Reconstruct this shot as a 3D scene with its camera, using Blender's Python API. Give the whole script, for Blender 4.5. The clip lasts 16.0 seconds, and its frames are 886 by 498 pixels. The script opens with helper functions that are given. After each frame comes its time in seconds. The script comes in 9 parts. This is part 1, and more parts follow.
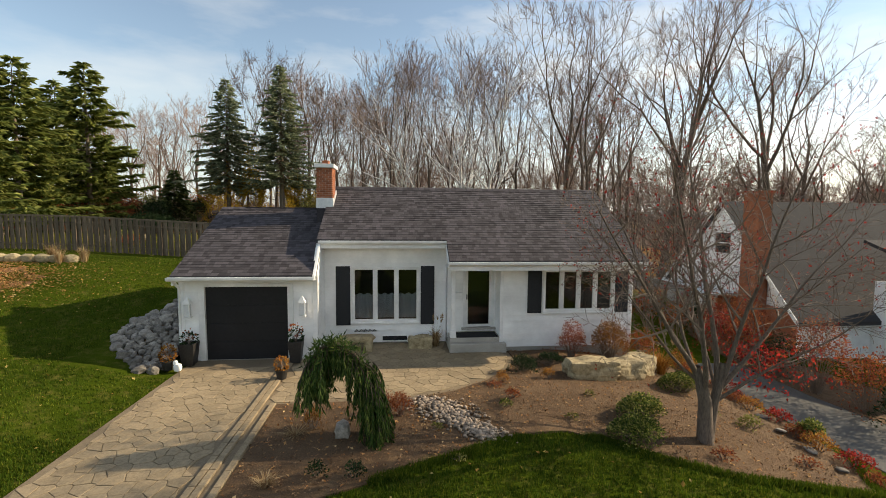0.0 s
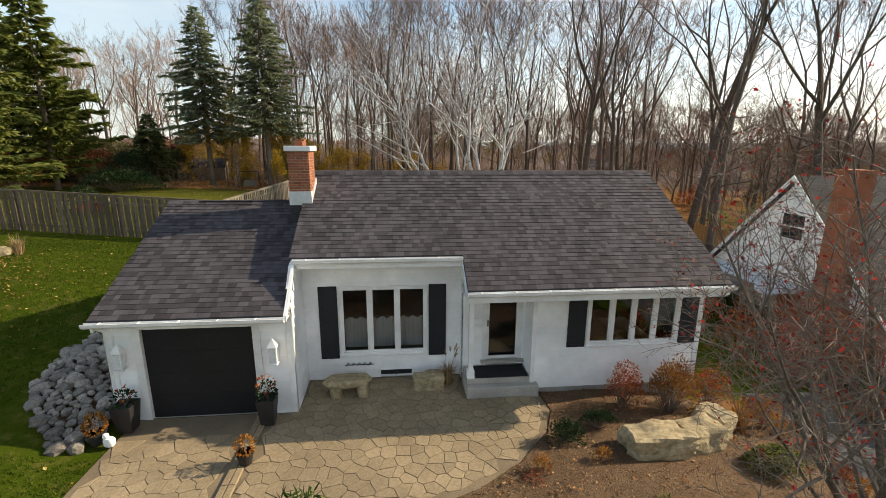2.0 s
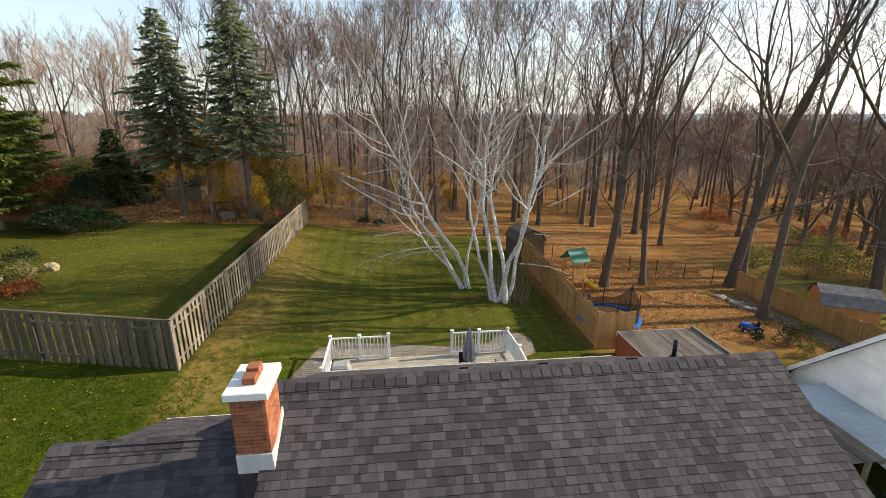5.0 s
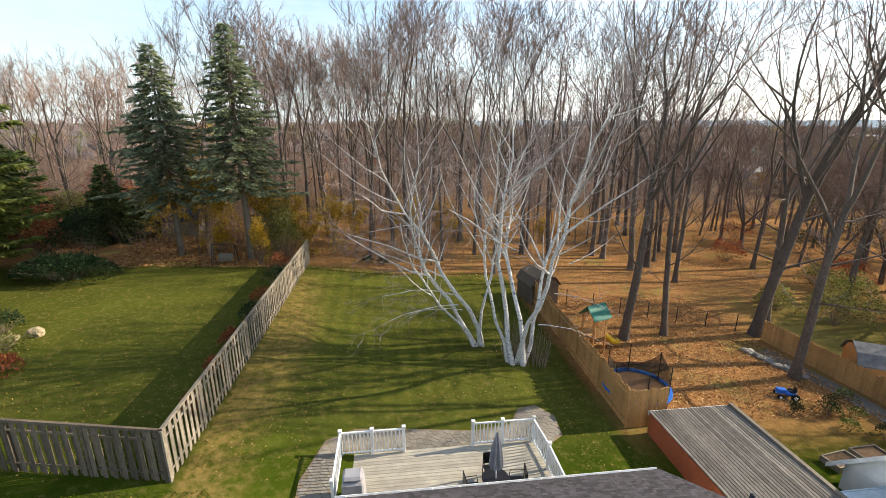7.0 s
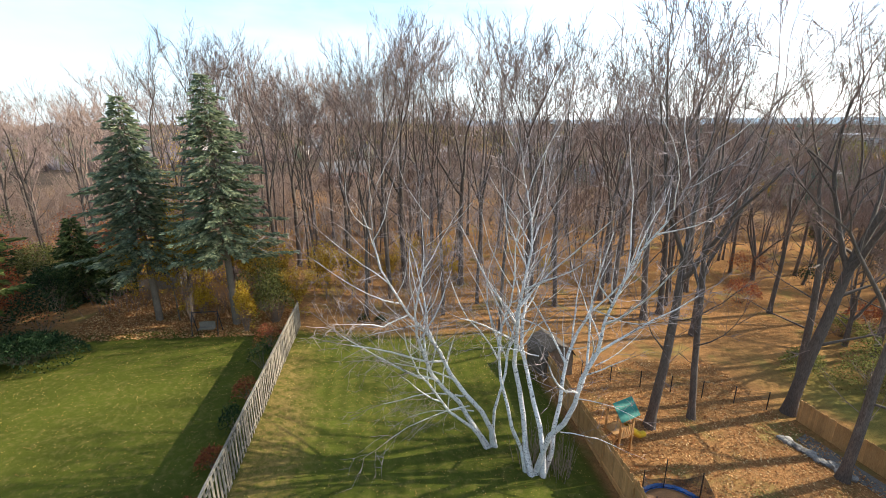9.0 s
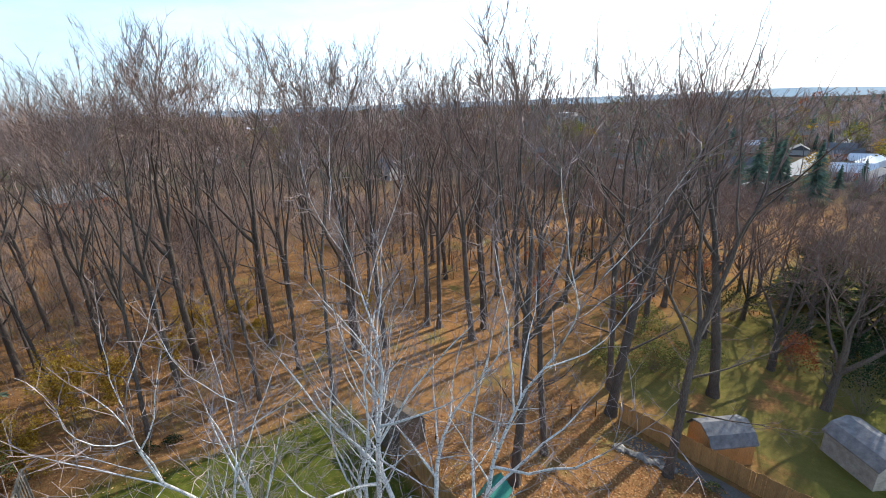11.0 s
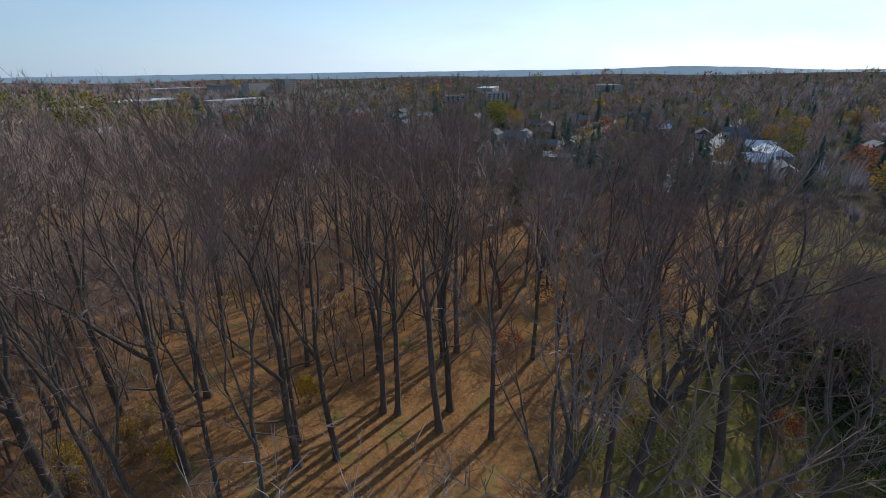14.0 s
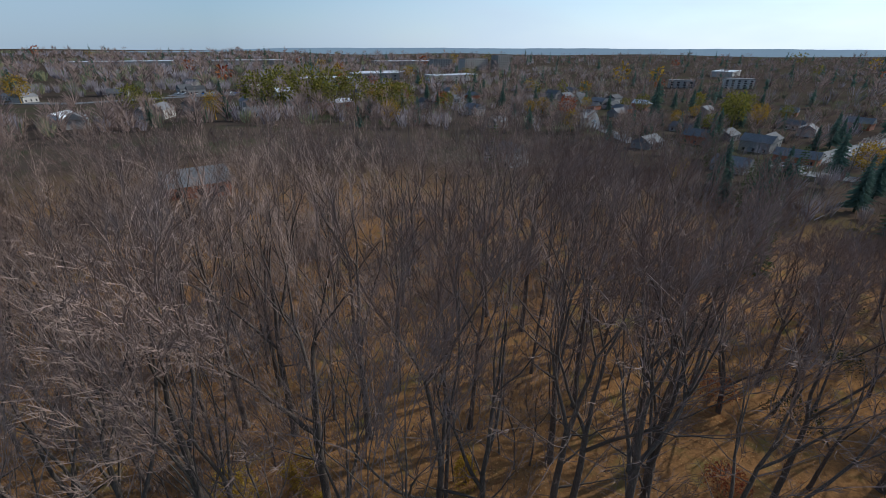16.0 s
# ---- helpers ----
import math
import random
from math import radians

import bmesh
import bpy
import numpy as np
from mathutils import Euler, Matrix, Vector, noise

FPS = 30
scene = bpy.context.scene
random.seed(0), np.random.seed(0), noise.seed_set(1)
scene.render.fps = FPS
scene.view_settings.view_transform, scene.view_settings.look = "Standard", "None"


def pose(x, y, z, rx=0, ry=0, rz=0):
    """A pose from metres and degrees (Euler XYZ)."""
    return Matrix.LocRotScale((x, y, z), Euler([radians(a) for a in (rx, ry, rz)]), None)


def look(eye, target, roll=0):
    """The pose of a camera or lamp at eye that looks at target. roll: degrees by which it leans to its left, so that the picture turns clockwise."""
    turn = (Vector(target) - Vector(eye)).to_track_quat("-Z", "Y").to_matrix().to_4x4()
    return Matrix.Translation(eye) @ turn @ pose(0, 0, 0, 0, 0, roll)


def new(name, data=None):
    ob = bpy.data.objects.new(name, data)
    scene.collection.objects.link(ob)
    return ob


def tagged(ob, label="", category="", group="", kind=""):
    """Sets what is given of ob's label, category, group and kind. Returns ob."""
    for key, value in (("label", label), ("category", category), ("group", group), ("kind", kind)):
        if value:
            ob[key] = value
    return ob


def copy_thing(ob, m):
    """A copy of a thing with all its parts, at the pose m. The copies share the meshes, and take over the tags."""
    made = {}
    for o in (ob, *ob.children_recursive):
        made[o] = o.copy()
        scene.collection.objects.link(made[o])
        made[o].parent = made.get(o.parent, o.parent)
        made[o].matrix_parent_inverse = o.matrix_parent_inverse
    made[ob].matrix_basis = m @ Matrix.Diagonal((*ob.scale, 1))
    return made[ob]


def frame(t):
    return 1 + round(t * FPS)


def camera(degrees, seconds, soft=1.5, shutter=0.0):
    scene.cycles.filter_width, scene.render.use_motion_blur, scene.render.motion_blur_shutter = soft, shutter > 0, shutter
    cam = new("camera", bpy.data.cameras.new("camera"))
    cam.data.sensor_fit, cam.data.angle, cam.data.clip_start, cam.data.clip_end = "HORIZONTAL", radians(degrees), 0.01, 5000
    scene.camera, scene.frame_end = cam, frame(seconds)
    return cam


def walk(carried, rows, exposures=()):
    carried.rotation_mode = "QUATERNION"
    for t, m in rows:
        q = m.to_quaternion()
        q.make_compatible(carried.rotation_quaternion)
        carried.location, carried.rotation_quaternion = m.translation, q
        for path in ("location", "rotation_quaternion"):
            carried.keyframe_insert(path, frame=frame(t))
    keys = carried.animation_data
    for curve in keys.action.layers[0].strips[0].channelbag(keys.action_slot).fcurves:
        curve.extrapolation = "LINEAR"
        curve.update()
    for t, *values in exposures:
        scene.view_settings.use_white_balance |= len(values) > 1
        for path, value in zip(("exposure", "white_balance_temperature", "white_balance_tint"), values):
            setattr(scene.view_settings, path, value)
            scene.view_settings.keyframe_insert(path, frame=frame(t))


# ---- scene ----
cam = camera(90.1, 16.0, 0.6)
PATH = [
    (0, (0.982, -14.275, 4.254), (1.176, -12.291, 4.094), 0.50),
    (0.5, (0.930, -13.332, 4.395), (1.145, -11.357, 4.157), 0.20),
    (1, (0.997, -12.368, 4.817), (1.191, -10.406, 4.481), 0.30),
    (1.5, (1.026, -11.440, 5.438), (1.212, -9.494, 5.015), 0.30),
    (2, (0.992, -10.553, 5.931), (1.181, -8.615, 5.473), 0.30),
    (2.5, (0.988, -9.617, 6.553), (1.179, -7.689, 6.056), 0.30),
    (3, (0.951, -8.688, 7.209), (1.149, -6.768, 6.684), 0.50),
    (3.5, (0.983, -7.920, 7.846), (1.184, -6.004, 7.309), 0.50),
    (3.7, (0.960, -7.621, 8.140), (1.161, -5.706, 7.597), 0.40),
    (5.8, (0.326, -3.841, 10.544), (0.538, -1.940, 9.960), 0.10),
    (6, (0.207, -3.762, 10.663), (0.426, -1.855, 10.100), 0.20),
    (6.5, (0.264, -3.210, 11.249), (0.481, -1.300, 10.696), 0.00),
    (7, (0.237, -2.701, 11.995), (0.456, -0.790, 11.446), -0.00),
    (7.5, (0.200, -2.000, 12.755), (0.419, -0.089, 12.208), -0.00),
    (8, (0.168, -1.181, 13.654), (0.389, 0.729, 13.102), -0.10),
    (8.5, (0.015, -0.145, 14.417), (0.246, 1.766, 13.875), -0.10),
    (9, (0.020, 1.059, 15.445), (0.272, 2.965, 14.893), -0.40),
    (9.5, (0.137, 2.346, 16.320), (0.539, 4.224, 15.762), -1.00),
    (10, (0.236, 3.715, 17.141), (0.916, 5.508, 16.572), -1.30),
    (10.2, (0.349, 4.312, 17.417), (1.132, 6.059, 16.839), -1.80),
    (12.3, (1.881, 9.615, 20.371), (3.168, 11.000, 19.718), -0.60),
    (12.5, (2.155, 10.150, 20.738), (3.468, 11.512, 20.088), -0.70),
    (13, (2.854, 11.569, 21.656), (4.203, 12.890, 20.997), -1.10),
    (13.5, (3.572, 13.105, 22.575), (4.923, 14.400, 21.870), -0.80),
    (14, (4.312, 14.758, 23.494), (5.605, 16.089, 22.749), -0.80),
    (14.5, (5.071, 16.527, 24.413), (6.190, 17.990, 23.634), -0.40),
    (15, (5.850, 18.414, 25.333), (6.768, 20.001, 24.534), 0.00),
    (15.5, (6.650, 20.417, 26.253), (7.363, 22.098, 25.437), 0.40),
    (16, (7.470, 22.537, 27.173), (8.077, 24.253, 26.344), 0.20),
]
EXPOSURE = [(0, 0.45, 7700, 8), (3.5, 0.6, 7300, 8), (6.0, 0.72, 7000, 8), (9.0, 1.06, 6250, 6), (10.2, 1.06, 5950, 6), (12.3, 0.02, 5430, 6), (16.0, -0.45, 5350, 5)]
walk(cam, [(t, look(e, g, r)) for t, e, g, r in PATH], EXPOSURE)

# ---- light ----
SUN_AZ, SUN_EL = 7.4, 27.5   # degrees from +x towards +y, and above the horizon
world = bpy.data.worlds.new("sky")
scene.world = world
world.use_nodes = True
wn, wl = world.node_tree.nodes, world.node_tree.links
wn.clear()
sky = wn.new("ShaderNodeTexSky")
sky.sky_type, sky.sun_disc = "NISHITA", False
sky.sun_elevation, sky.sun_rotation = radians(SUN_EL), radians(90 - SUN_AZ)
sky.air_density, sky.dust_density, sky.ozone_density = 1.0, 0.2, 1.6
wcoord = wn.new("ShaderNodeTexCoord")
wmap = wn.new("ShaderNodeMapping")
wmap.inputs["Scale"].default_value = (1.6, 1.6, 6.0)
wnoise = wn.new("ShaderNodeTexNoise")
wnoise.inputs["Scale"].default_value = 1.7
wnoise.inputs["Detail"].default_value = 7
wnoise.inputs["Roughness"].default_value = 0.55
wramp = wn.new("ShaderNodeValToRGB")
wramp.color_ramp.elements[0].position, wramp.color_ramp.elements[0].color = 0.40, (0.04, 0.04, 0.04, 1)
wramp.color_ramp.elements[1].position, wramp.color_ramp.elements[1].color = 0.70, (0.85, 0.85, 0.85, 1)
wmix = wn.new("ShaderNodeMixRGB")
wmix.inputs[2].default_value = (5.6, 5.75, 6.0, 1)
wback = wn.new("ShaderNodeBackground")
wback.inputs["Strength"].default_value = 0.15
wout = wn.new("ShaderNodeOutputWorld")
wl.new(wcoord.outputs["Generated"], wmap.inputs["Vector"])
wl.new(wmap.outputs["Vector"], wnoise.inputs["Vector"])
wl.new(wnoise.outputs["Fac"], wramp.inputs["Fac"])
# thin cloud thickens towards the sun's side
wsep = wn.new("ShaderNodeSeparateXYZ")
wside = wn.new("ShaderNodeMapRange")
wside.inputs["From Min"].default_value, wside.inputs["From Max"].default_value = -0.6, 0.8
wside.inputs["To Min"].default_value, wside.inputs["To Max"].default_value = 0.34, 1.0
wamount = wn.new("ShaderNodeMath")
wamount.operation = "MULTIPLY"
wl.new(wcoord.outputs["Generated"], wsep.inputs[0])
wl.new(wsep.outputs[0], wside.inputs["Value"])
# pale haze low over the horizon
whaze = wn.new("ShaderNodeMapRange")
whaze.inputs["From Min"].default_value, whaze.inputs["From Max"].default_value = 0.0, 0.26
whaze.inputs["To Min"].default_value, whaze.inputs["To Max"].default_value = 0.8, 0.0
wlow = wn.new("ShaderNodeMixRGB")
wglow = wn.new("ShaderNodeMapRange")
wglow.inputs["From Min"].default_value, wglow.inputs["From Max"].default_value = -0.1, 0.85
whue = wn.new("ShaderNodeMixRGB")
whue.inputs[1].default_value, whue.inputs[2].default_value = (3.0, 3.6, 4.3, 1), (8.6, 8.7, 8.8, 1)
wl.new(wsep.outputs[0], wglow.inputs["Value"])
wl.new(wglow.outputs[0], whue.inputs["Fac"])
wl.new(whue.outputs["Color"], wlow.inputs[2])
wl.new(wsep.outputs[2], whaze.inputs["Value"])
wl.new(whaze.outputs[0], wlow.inputs["Fac"])
wl.new(wramp.outputs["Color"], wamount.inputs[0])
wl.new(wside.outputs[0], wamount.inputs[1])
wl.new(wamount.outputs[0], wmix.inputs["Fac"])
wl.new(sky.outputs["Color"], wmix.inputs[1])
wl.new(wmix.outputs["Color"], wlow.inputs[1])
wl.new(wlow.outputs["Color"], wback.inputs["Color"])
wl.new(wback.outputs["Background"], wout.inputs["Surface"])

sun_data = bpy.data.lights.new("sun", "SUN")
sun_data.energy, sun_data.angle, sun_data.color = 5.0, radians(0.6), (1.0, 0.89, 0.74)
sun = new("sun", sun_data)
sun_way = Vector((math.cos(radians(SUN_EL)) * math.cos(radians(SUN_AZ)), math.cos(radians(SUN_EL)) * math.sin(radians(SUN_AZ)), math.sin(radians(SUN_EL))))
sun.matrix_world = look(sun_way * 60, (0, 0, 0))

# ---- materials ----
def ramp(nt, fac, stops):
    r = nt.nodes.new("ShaderNodeValToRGB")
    els = r.color_ramp.elements
    while len(els) < len(stops):
        els.new(0.5)
    for e, (p, c) in zip(els, stops):
        e.position, e.color = p, (*c, 1)
    nt.links.new(fac, r.inputs["Fac"])
    return r.outputs["Color"]


def noise_of(nt, vec, scale, detail=5, rough=0.6, stretch=None):
    n = nt.nodes.new("ShaderNodeTexNoise")
    n.inputs["Scale"].default_value, n.inputs["Detail"].default_value, n.inputs["Roughness"].default_value = scale, detail, rough
    if stretch:
        m = nt.nodes.new("ShaderNodeMapping")
        m.inputs["Scale"].default_value = stretch
        nt.links.new(vec, m.inputs["Vector"])
        vec = m.outputs["Vector"]
    nt.links.new(vec, n.inputs["Vector"])
    return n.outputs["Fac"]


def blend(nt, fac, a, b, mode="MIX"):
    m = nt.nodes.new("ShaderNodeMixRGB")
    m.blend_type = mode
    for s, v in zip(m.inputs, (fac, a, b)):
        if isinstance(v, (int, float)):
            s.default_value = v
        elif isinstance(v, tuple):
            s.default_value = (*v, 1)
        else:
            nt.links.new(v, s)
    return m.outputs["Color"]


def sums(nt, op, a, b=0.0, clamp=False):
    m = nt.nodes.new("ShaderNodeMath")
    m.operation, m.use_clamp = op, clamp
    for s, v in zip(m.inputs, (a, b)):
        if isinstance(v, (int, float)):
            s.default_value = v
        else:
            nt.links.new(v, s)
    return m.outputs[0]


def start(name, rough=0.8, metal=0.0, spec=0.4):
    m = bpy.data.materials.new(name)
    m.use_nodes = True
    nt = m.node_tree
    p = nt.nodes["Principled BSDF"]
    p.inputs["Roughness"].default_value, p.inputs["Metallic"].default_value = rough, metal
    p.inputs["Specular IOR Level"].default_value = spec
    g = nt.nodes.new("ShaderNodeNewGeometry")
    return m, nt, p, g.outputs["Position"], g


def relief(nt, p, height, strength=0.4, dist=0.02):
    b = nt.nodes.new("ShaderNodeBump")
    b.inputs["Strength"].default_value, b.inputs["Distance"].default_value = strength, dist
    nt.links.new(height, b.inputs["Height"])
    nt.links.new(b.outputs["Normal"], p.inputs["Normal"])


def surface(name, dark, light, fine=30.0, broad=1.5, rough=0.85, bump=0.35, stretch=None, vary=0.0, island=0.0, tint=None, metal=0.0, spec=0.3, dist=0.01):
    """A worn surface: fine grain between two colours, broad stains, and a random shade for each object or island."""
    m, nt, p, pos, g = start(name, rough, metal, spec)
    f = noise_of(nt, pos, fine, 6, 0.65, stretch)
    col = ramp(nt, f, [(0.28, dark), (0.72, light)])
    b = noise_of(nt, pos, broad, 4, 0.6)
    k = ramp(nt, b, [(0.3, (0.72, 0.72, 0.72)), (0.7, (1.12, 1.12, 1.12))])
    col = blend(nt, 0.8, col, k, "MULTIPLY")
    if vary:
        oi = nt.nodes.new("ShaderNodeObjectInfo")
        v = ramp(nt, oi.outputs["Random"], [(0.0, (1 - vary,) * 3), (1.0, (1 + vary,) * 3)])
        col = blend(nt, 1.0, col, v, "MULTIPLY")
    if island:
        v = ramp(nt, g.outputs["Random Per Island"], [(0.0, (1 - island,) * 3), (1.0, (1 + island,) * 3)])
        col = blend(nt, 1.0, col, v, "MULTIPLY")
    if tint:
        src = g.outputs["Random Per Island"] if island else noise_of(nt, pos, broad * 2.3, 3)
        col = blend(nt, ramp(nt, src, [(0.5, (0, 0, 0)), (0.75, (0.9, 0.9, 0.9))]), col, tint)
    nt.links.new(col, p.inputs["Base Color"])
    if bump:
        relief(nt, p, f, bump, dist)
    return m


def leafy(name, stops, rough=0.7, glow=0.25):
    """Leaves: each leaf takes its shade from the stops; light passes through a little."""
    m, nt, p, pos, g = start(name, rough, 0, 0.1)
    col = ramp(nt, g.outputs["Random Per Island"], stops)
    k = ramp(nt, noise_of(nt, pos, 1.3, 3), [(0.3, (0.65, 0.65, 0.65)), (0.7, (1.2, 1.2, 1.2))])
    col = blend(nt, 1.0, col, k, "MULTIPLY")
    nt.links.new(col, p.inputs["Base Color"])
    t = nt.nodes.new("ShaderNodeBsdfTranslucent")
    nt.links.new(col, t.inputs["Color"])
    mx = nt.nodes.new("ShaderNodeMixShader")
    mx.inputs[0].default_value = glow
    nt.links.new(p.outputs[0], mx.inputs[1])
    nt.links.new(t.outputs[0], mx.inputs[2])
    nt.links.new(mx.outputs[0], nt.nodes["Material Output"].inputs["Surface"])
    return m


MAT = {}
MAT["siding"] = surface("white_siding", (0.86, 0.86, 0.85), (0.93, 0.93, 0.92), 9, 0.8, 0.5, 0.08, (1, 1, 6), vary=0.025)
MAT["trim"] = surface("white_trim", (0.80, 0.80, 0.79), (0.88, 0.88, 0.87), 14, 1.2, 0.45, 0.05)
MAT["shingle"] = surface("asphalt_shingle", (0.034, 0.031, 0.036), (0.09, 0.08, 0.087), 60, 0.9, 0.95, 0.5, vary=0.42)
MAT["shingle_rest"] = surface("asphalt_shingle_rest", (0.034, 0.031, 0.036), (0.09, 0.08, 0.087), 60, 0.9, 0.95, 0.5, island=0.42)
MAT["roof_deck"] = surface("roof_underlay", (0.03, 0.03, 0.032), (0.06, 0.058, 0.06), 40, 1, 0.95, 0.3)
MAT["door_black"] = surface("black_door_paint", (0.009, 0.009, 0.011), (0.015, 0.015, 0.017), 12, 1, 0.6, 0.05)
MAT["shutter"] = surface("black_shutter", (0.014, 0.017, 0.022), (0.024, 0.028, 0.034), 18, 1, 0.5, 0.1)
MAT["brick"] = surface("red_brick", (0.26, 0.085, 0.045), (0.42, 0.16, 0.08), 45, 3, 0.9, 0.5, vary=0.28)
MAT["mortar"] = surface("mortar", (0.35, 0.31, 0.28), (0.5, 0.46, 0.42), 60, 3, 0.95, 0.4)
MAT["flashing"] = surface("painted_flashing", (0.62, 0.64, 0.66), (0.78, 0.79, 0.8), 20, 2, 0.35, 0.1, metal=0.3)
MAT["paver"] = surface("tan_flagstone", (0.22, 0.168, 0.105), (0.37, 0.285, 0.178), 22, 0.7, 0.85, 0.4, vary=0.12, island=0.0)
MAT["paver_grey"] = surface("grey_brown_paver", (0.15, 0.132, 0.108), (0.29, 0.26, 0.215), 22, 0.7, 0.9, 0.4, vary=0.16)
MAT["joint"] = surface("paving_joint", (0.15, 0.115, 0.075), (0.26, 0.2, 0.13), 40, 1, 0.95, 0.4)
MAT["concrete"] = surface("concrete", (0.34, 0.32, 0.28), (0.5, 0.47, 0.42), 35, 1.1, 0.9, 0.3)
MAT["mulch"] = surface("bark_mulch", (0.062, 0.036, 0.019), (0.2, 0.122, 0.066), 38, 0.9, 0.95, 0.9, dist=0.04, tint=(0.17, 0.11, 0.062))
MAT["chips"] = leafy("mulch_chips", [(0.0, (0.07, 0.04, 0.022)), (0.5, (0.19, 0.11, 0.058)), (0.8, (0.33, 0.21, 0.12)), (1.0, (0.4, 0.17, 0.06))], 0.9, 0.0)
MAT["stone_grey"] = surface("grey_field_stone", (0.14, 0.125, 0.105), (0.36, 0.325, 0.28), 16, 1.5, 0.9, 0.5, vary=0.45)
MAT["stone_tan"] = surface("tan_limestone", (0.25, 0.19, 0.105), (0.5, 0.41, 0.255), 10, 2.5, 0.9, 0.8, vary=0.12, dist=0.03)
MAT["pebble"] = surface("river_pebble", (0.17, 0.13, 0.095), (0.4, 0.315, 0.24), 14, 2, 0.7, 0.3, vary=0.48)
MAT["asphalt"] = surface("asphalt", (0.075, 0.075, 0.073), (0.13, 0.128, 0.12), 60, 0.6, 0.95, 0.4)
MAT["grass"] = leafy("grass_blades", [(0.0, (0.028, 0.062, 0.005)), (0.6, (0.07, 0.115, 0.01)), (1.0, (0.15, 0.165, 0.02))], 0.7, 0.35)
MAT["bark"] = surface("grey_bark", (0.052, 0.039, 0.031), (0.20, 0.155, 0.12), 7, 0.7, 0.95, 0.8, (4, 4, 0.7), vary=0.18, dist=0.03)
MAT["twig"] = surface("brown_twig", (0.145, 0.096, 0.076), (0.34, 0.24, 0.192), 3, 0.25, 0.9, 0.0, vary=0.22)
MAT["bark_dark"] = surface("dark_brown_bark", (0.035, 0.025, 0.018), (0.125, 0.092, 0.066), 9, 0.8, 0.9, 0.6, (4, 4, 0.8), dist=0.02)
MAT["bark_light"] = surface("young_bark", (0.11, 0.085, 0.06), (0.25, 0.2, 0.15), 9, 0.8, 0.9, 0.5, (4, 4, 0.8))
MAT["cedar"] = surface("cedar_board", (0.38, 0.19, 0.065), (0.60, 0.34, 0.13), 6, 0.8, 0.8, 0.3, (6, 6, 0.6), vary=0.16)
MAT["oldwood"] = surface("weathered_board", (0.13, 0.105, 0.075), (0.36, 0.31, 0.24), 7, 0.6, 0.9, 0.5, (6, 6, 0.5), vary=0.3)
# brown boards of the small shed; on the west fence the darkness paints shade
MAT["oldwood_shade_brown"] = surface("shade_brown_weathered_board", (0.07, 0.05, 0.034), (0.22, 0.17, 0.12), 7, 0.6, 0.9, 0.5, (6, 6, 0.5), vary=0.3)
MAT["deck"] = surface("weathered_deck_board", (0.29, 0.26, 0.205), (0.49, 0.445, 0.365), 6, 1.2, 0.85, 0.4, (0.5, 8, 8), vary=0.14)
MAT["metal_roof"] = surface("weathered_corrugated_roof", (0.065, 0.055, 0.047), (0.26, 0.232, 0.2), 7, 0.9, 0.9, 0.3, (7, 0.5, 7), vary=0.4)
MAT["dark_metal"] = surface("dark_metal", (0.02, 0.02, 0.022), (0.045, 0.045, 0.05), 20, 2, 0.4, 0.1, metal=0.6)
MAT["rubber"] = surface("black_mat", (0.012, 0.012, 0.014), (0.03, 0.03, 0.033), 60, 2, 0.9, 0.4)
MAT["blue"] = surface("blue_vinyl", (0.02, 0.12, 0.5), (0.04, 0.2, 0.7), 10, 2, 0.45, 0.1)
MAT["green_tarp"] = surface("green_tarp", (0.02, 0.14, 0.1), (0.05, 0.24, 0.17), 10, 2, 0.6, 0.1)
MAT["yellow"] = surface("yellow_plastic", (0.7, 0.42, 0.02), (0.85, 0.55, 0.05), 10, 2, 0.4, 0.05)
MAT["red_paint"] = surface("rust_red_board", (0.30, 0.07, 0.03), (0.48, 0.14, 0.06), 8, 1, 0.8, 0.3, (6, 6, 0.7))
MAT["cloth_grey"] = surface("grey_canvas", (0.26, 0.25, 0.26), (0.42, 0.4, 0.41), 30, 2, 0.9, 0.2)
MAT["net"] = surface("black_netting", (0.02, 0.02, 0.02), (0.06, 0.055, 0.05), 30, 2, 0.9, 0.1)
MAT["far_roof"] = surface("far_roofing", (0.09, 0.085, 0.085), (0.2, 0.19, 0.185), 3, 0.2, 0.9, 0.1, vary=0.48)
MAT["far_wall"] = surface("far_wall", (0.24, 0.215, 0.19), (0.46, 0.43, 0.39), 3, 0.2, 0.85, 0.1, vary=0.35)
MAT["far_white"] = surface("far_white_roof", (0.62, 0.63, 0.65), (0.8, 0.8, 0.8), 2, 0.2, 0.6, 0.1)
MAT["window_dark"] = surface("dark_window", (0.015, 0.018, 0.022), (0.03, 0.034, 0.04), 4, 1, 0.12, 0.0, spec=0.6)
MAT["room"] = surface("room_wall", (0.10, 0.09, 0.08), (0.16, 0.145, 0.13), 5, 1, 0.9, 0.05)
MAT["curtain"] = surface("white_curtain", (0.62, 0.65, 0.7), (0.75, 0.78, 0.82), 4, 1.5, 0.9, 0.3, (14, 14, 0.3))
MAT["spruce_needle"] = leafy("blue_spruce_needles", [(0.0, (0.10, 0.135, 0.085)), (0.6, (0.27, 0.315, 0.195)), (1.0, (0.47, 0.48, 0.28))], 0.75, 0.45)
MAT["pine_needle"] = leafy("pine_needles", [(0.0, (0.07, 0.10, 0.03)), (0.5, (0.185, 0.225, 0.06)), (1.0, (0.36, 0.37, 0.11))], 0.75, 0.5)
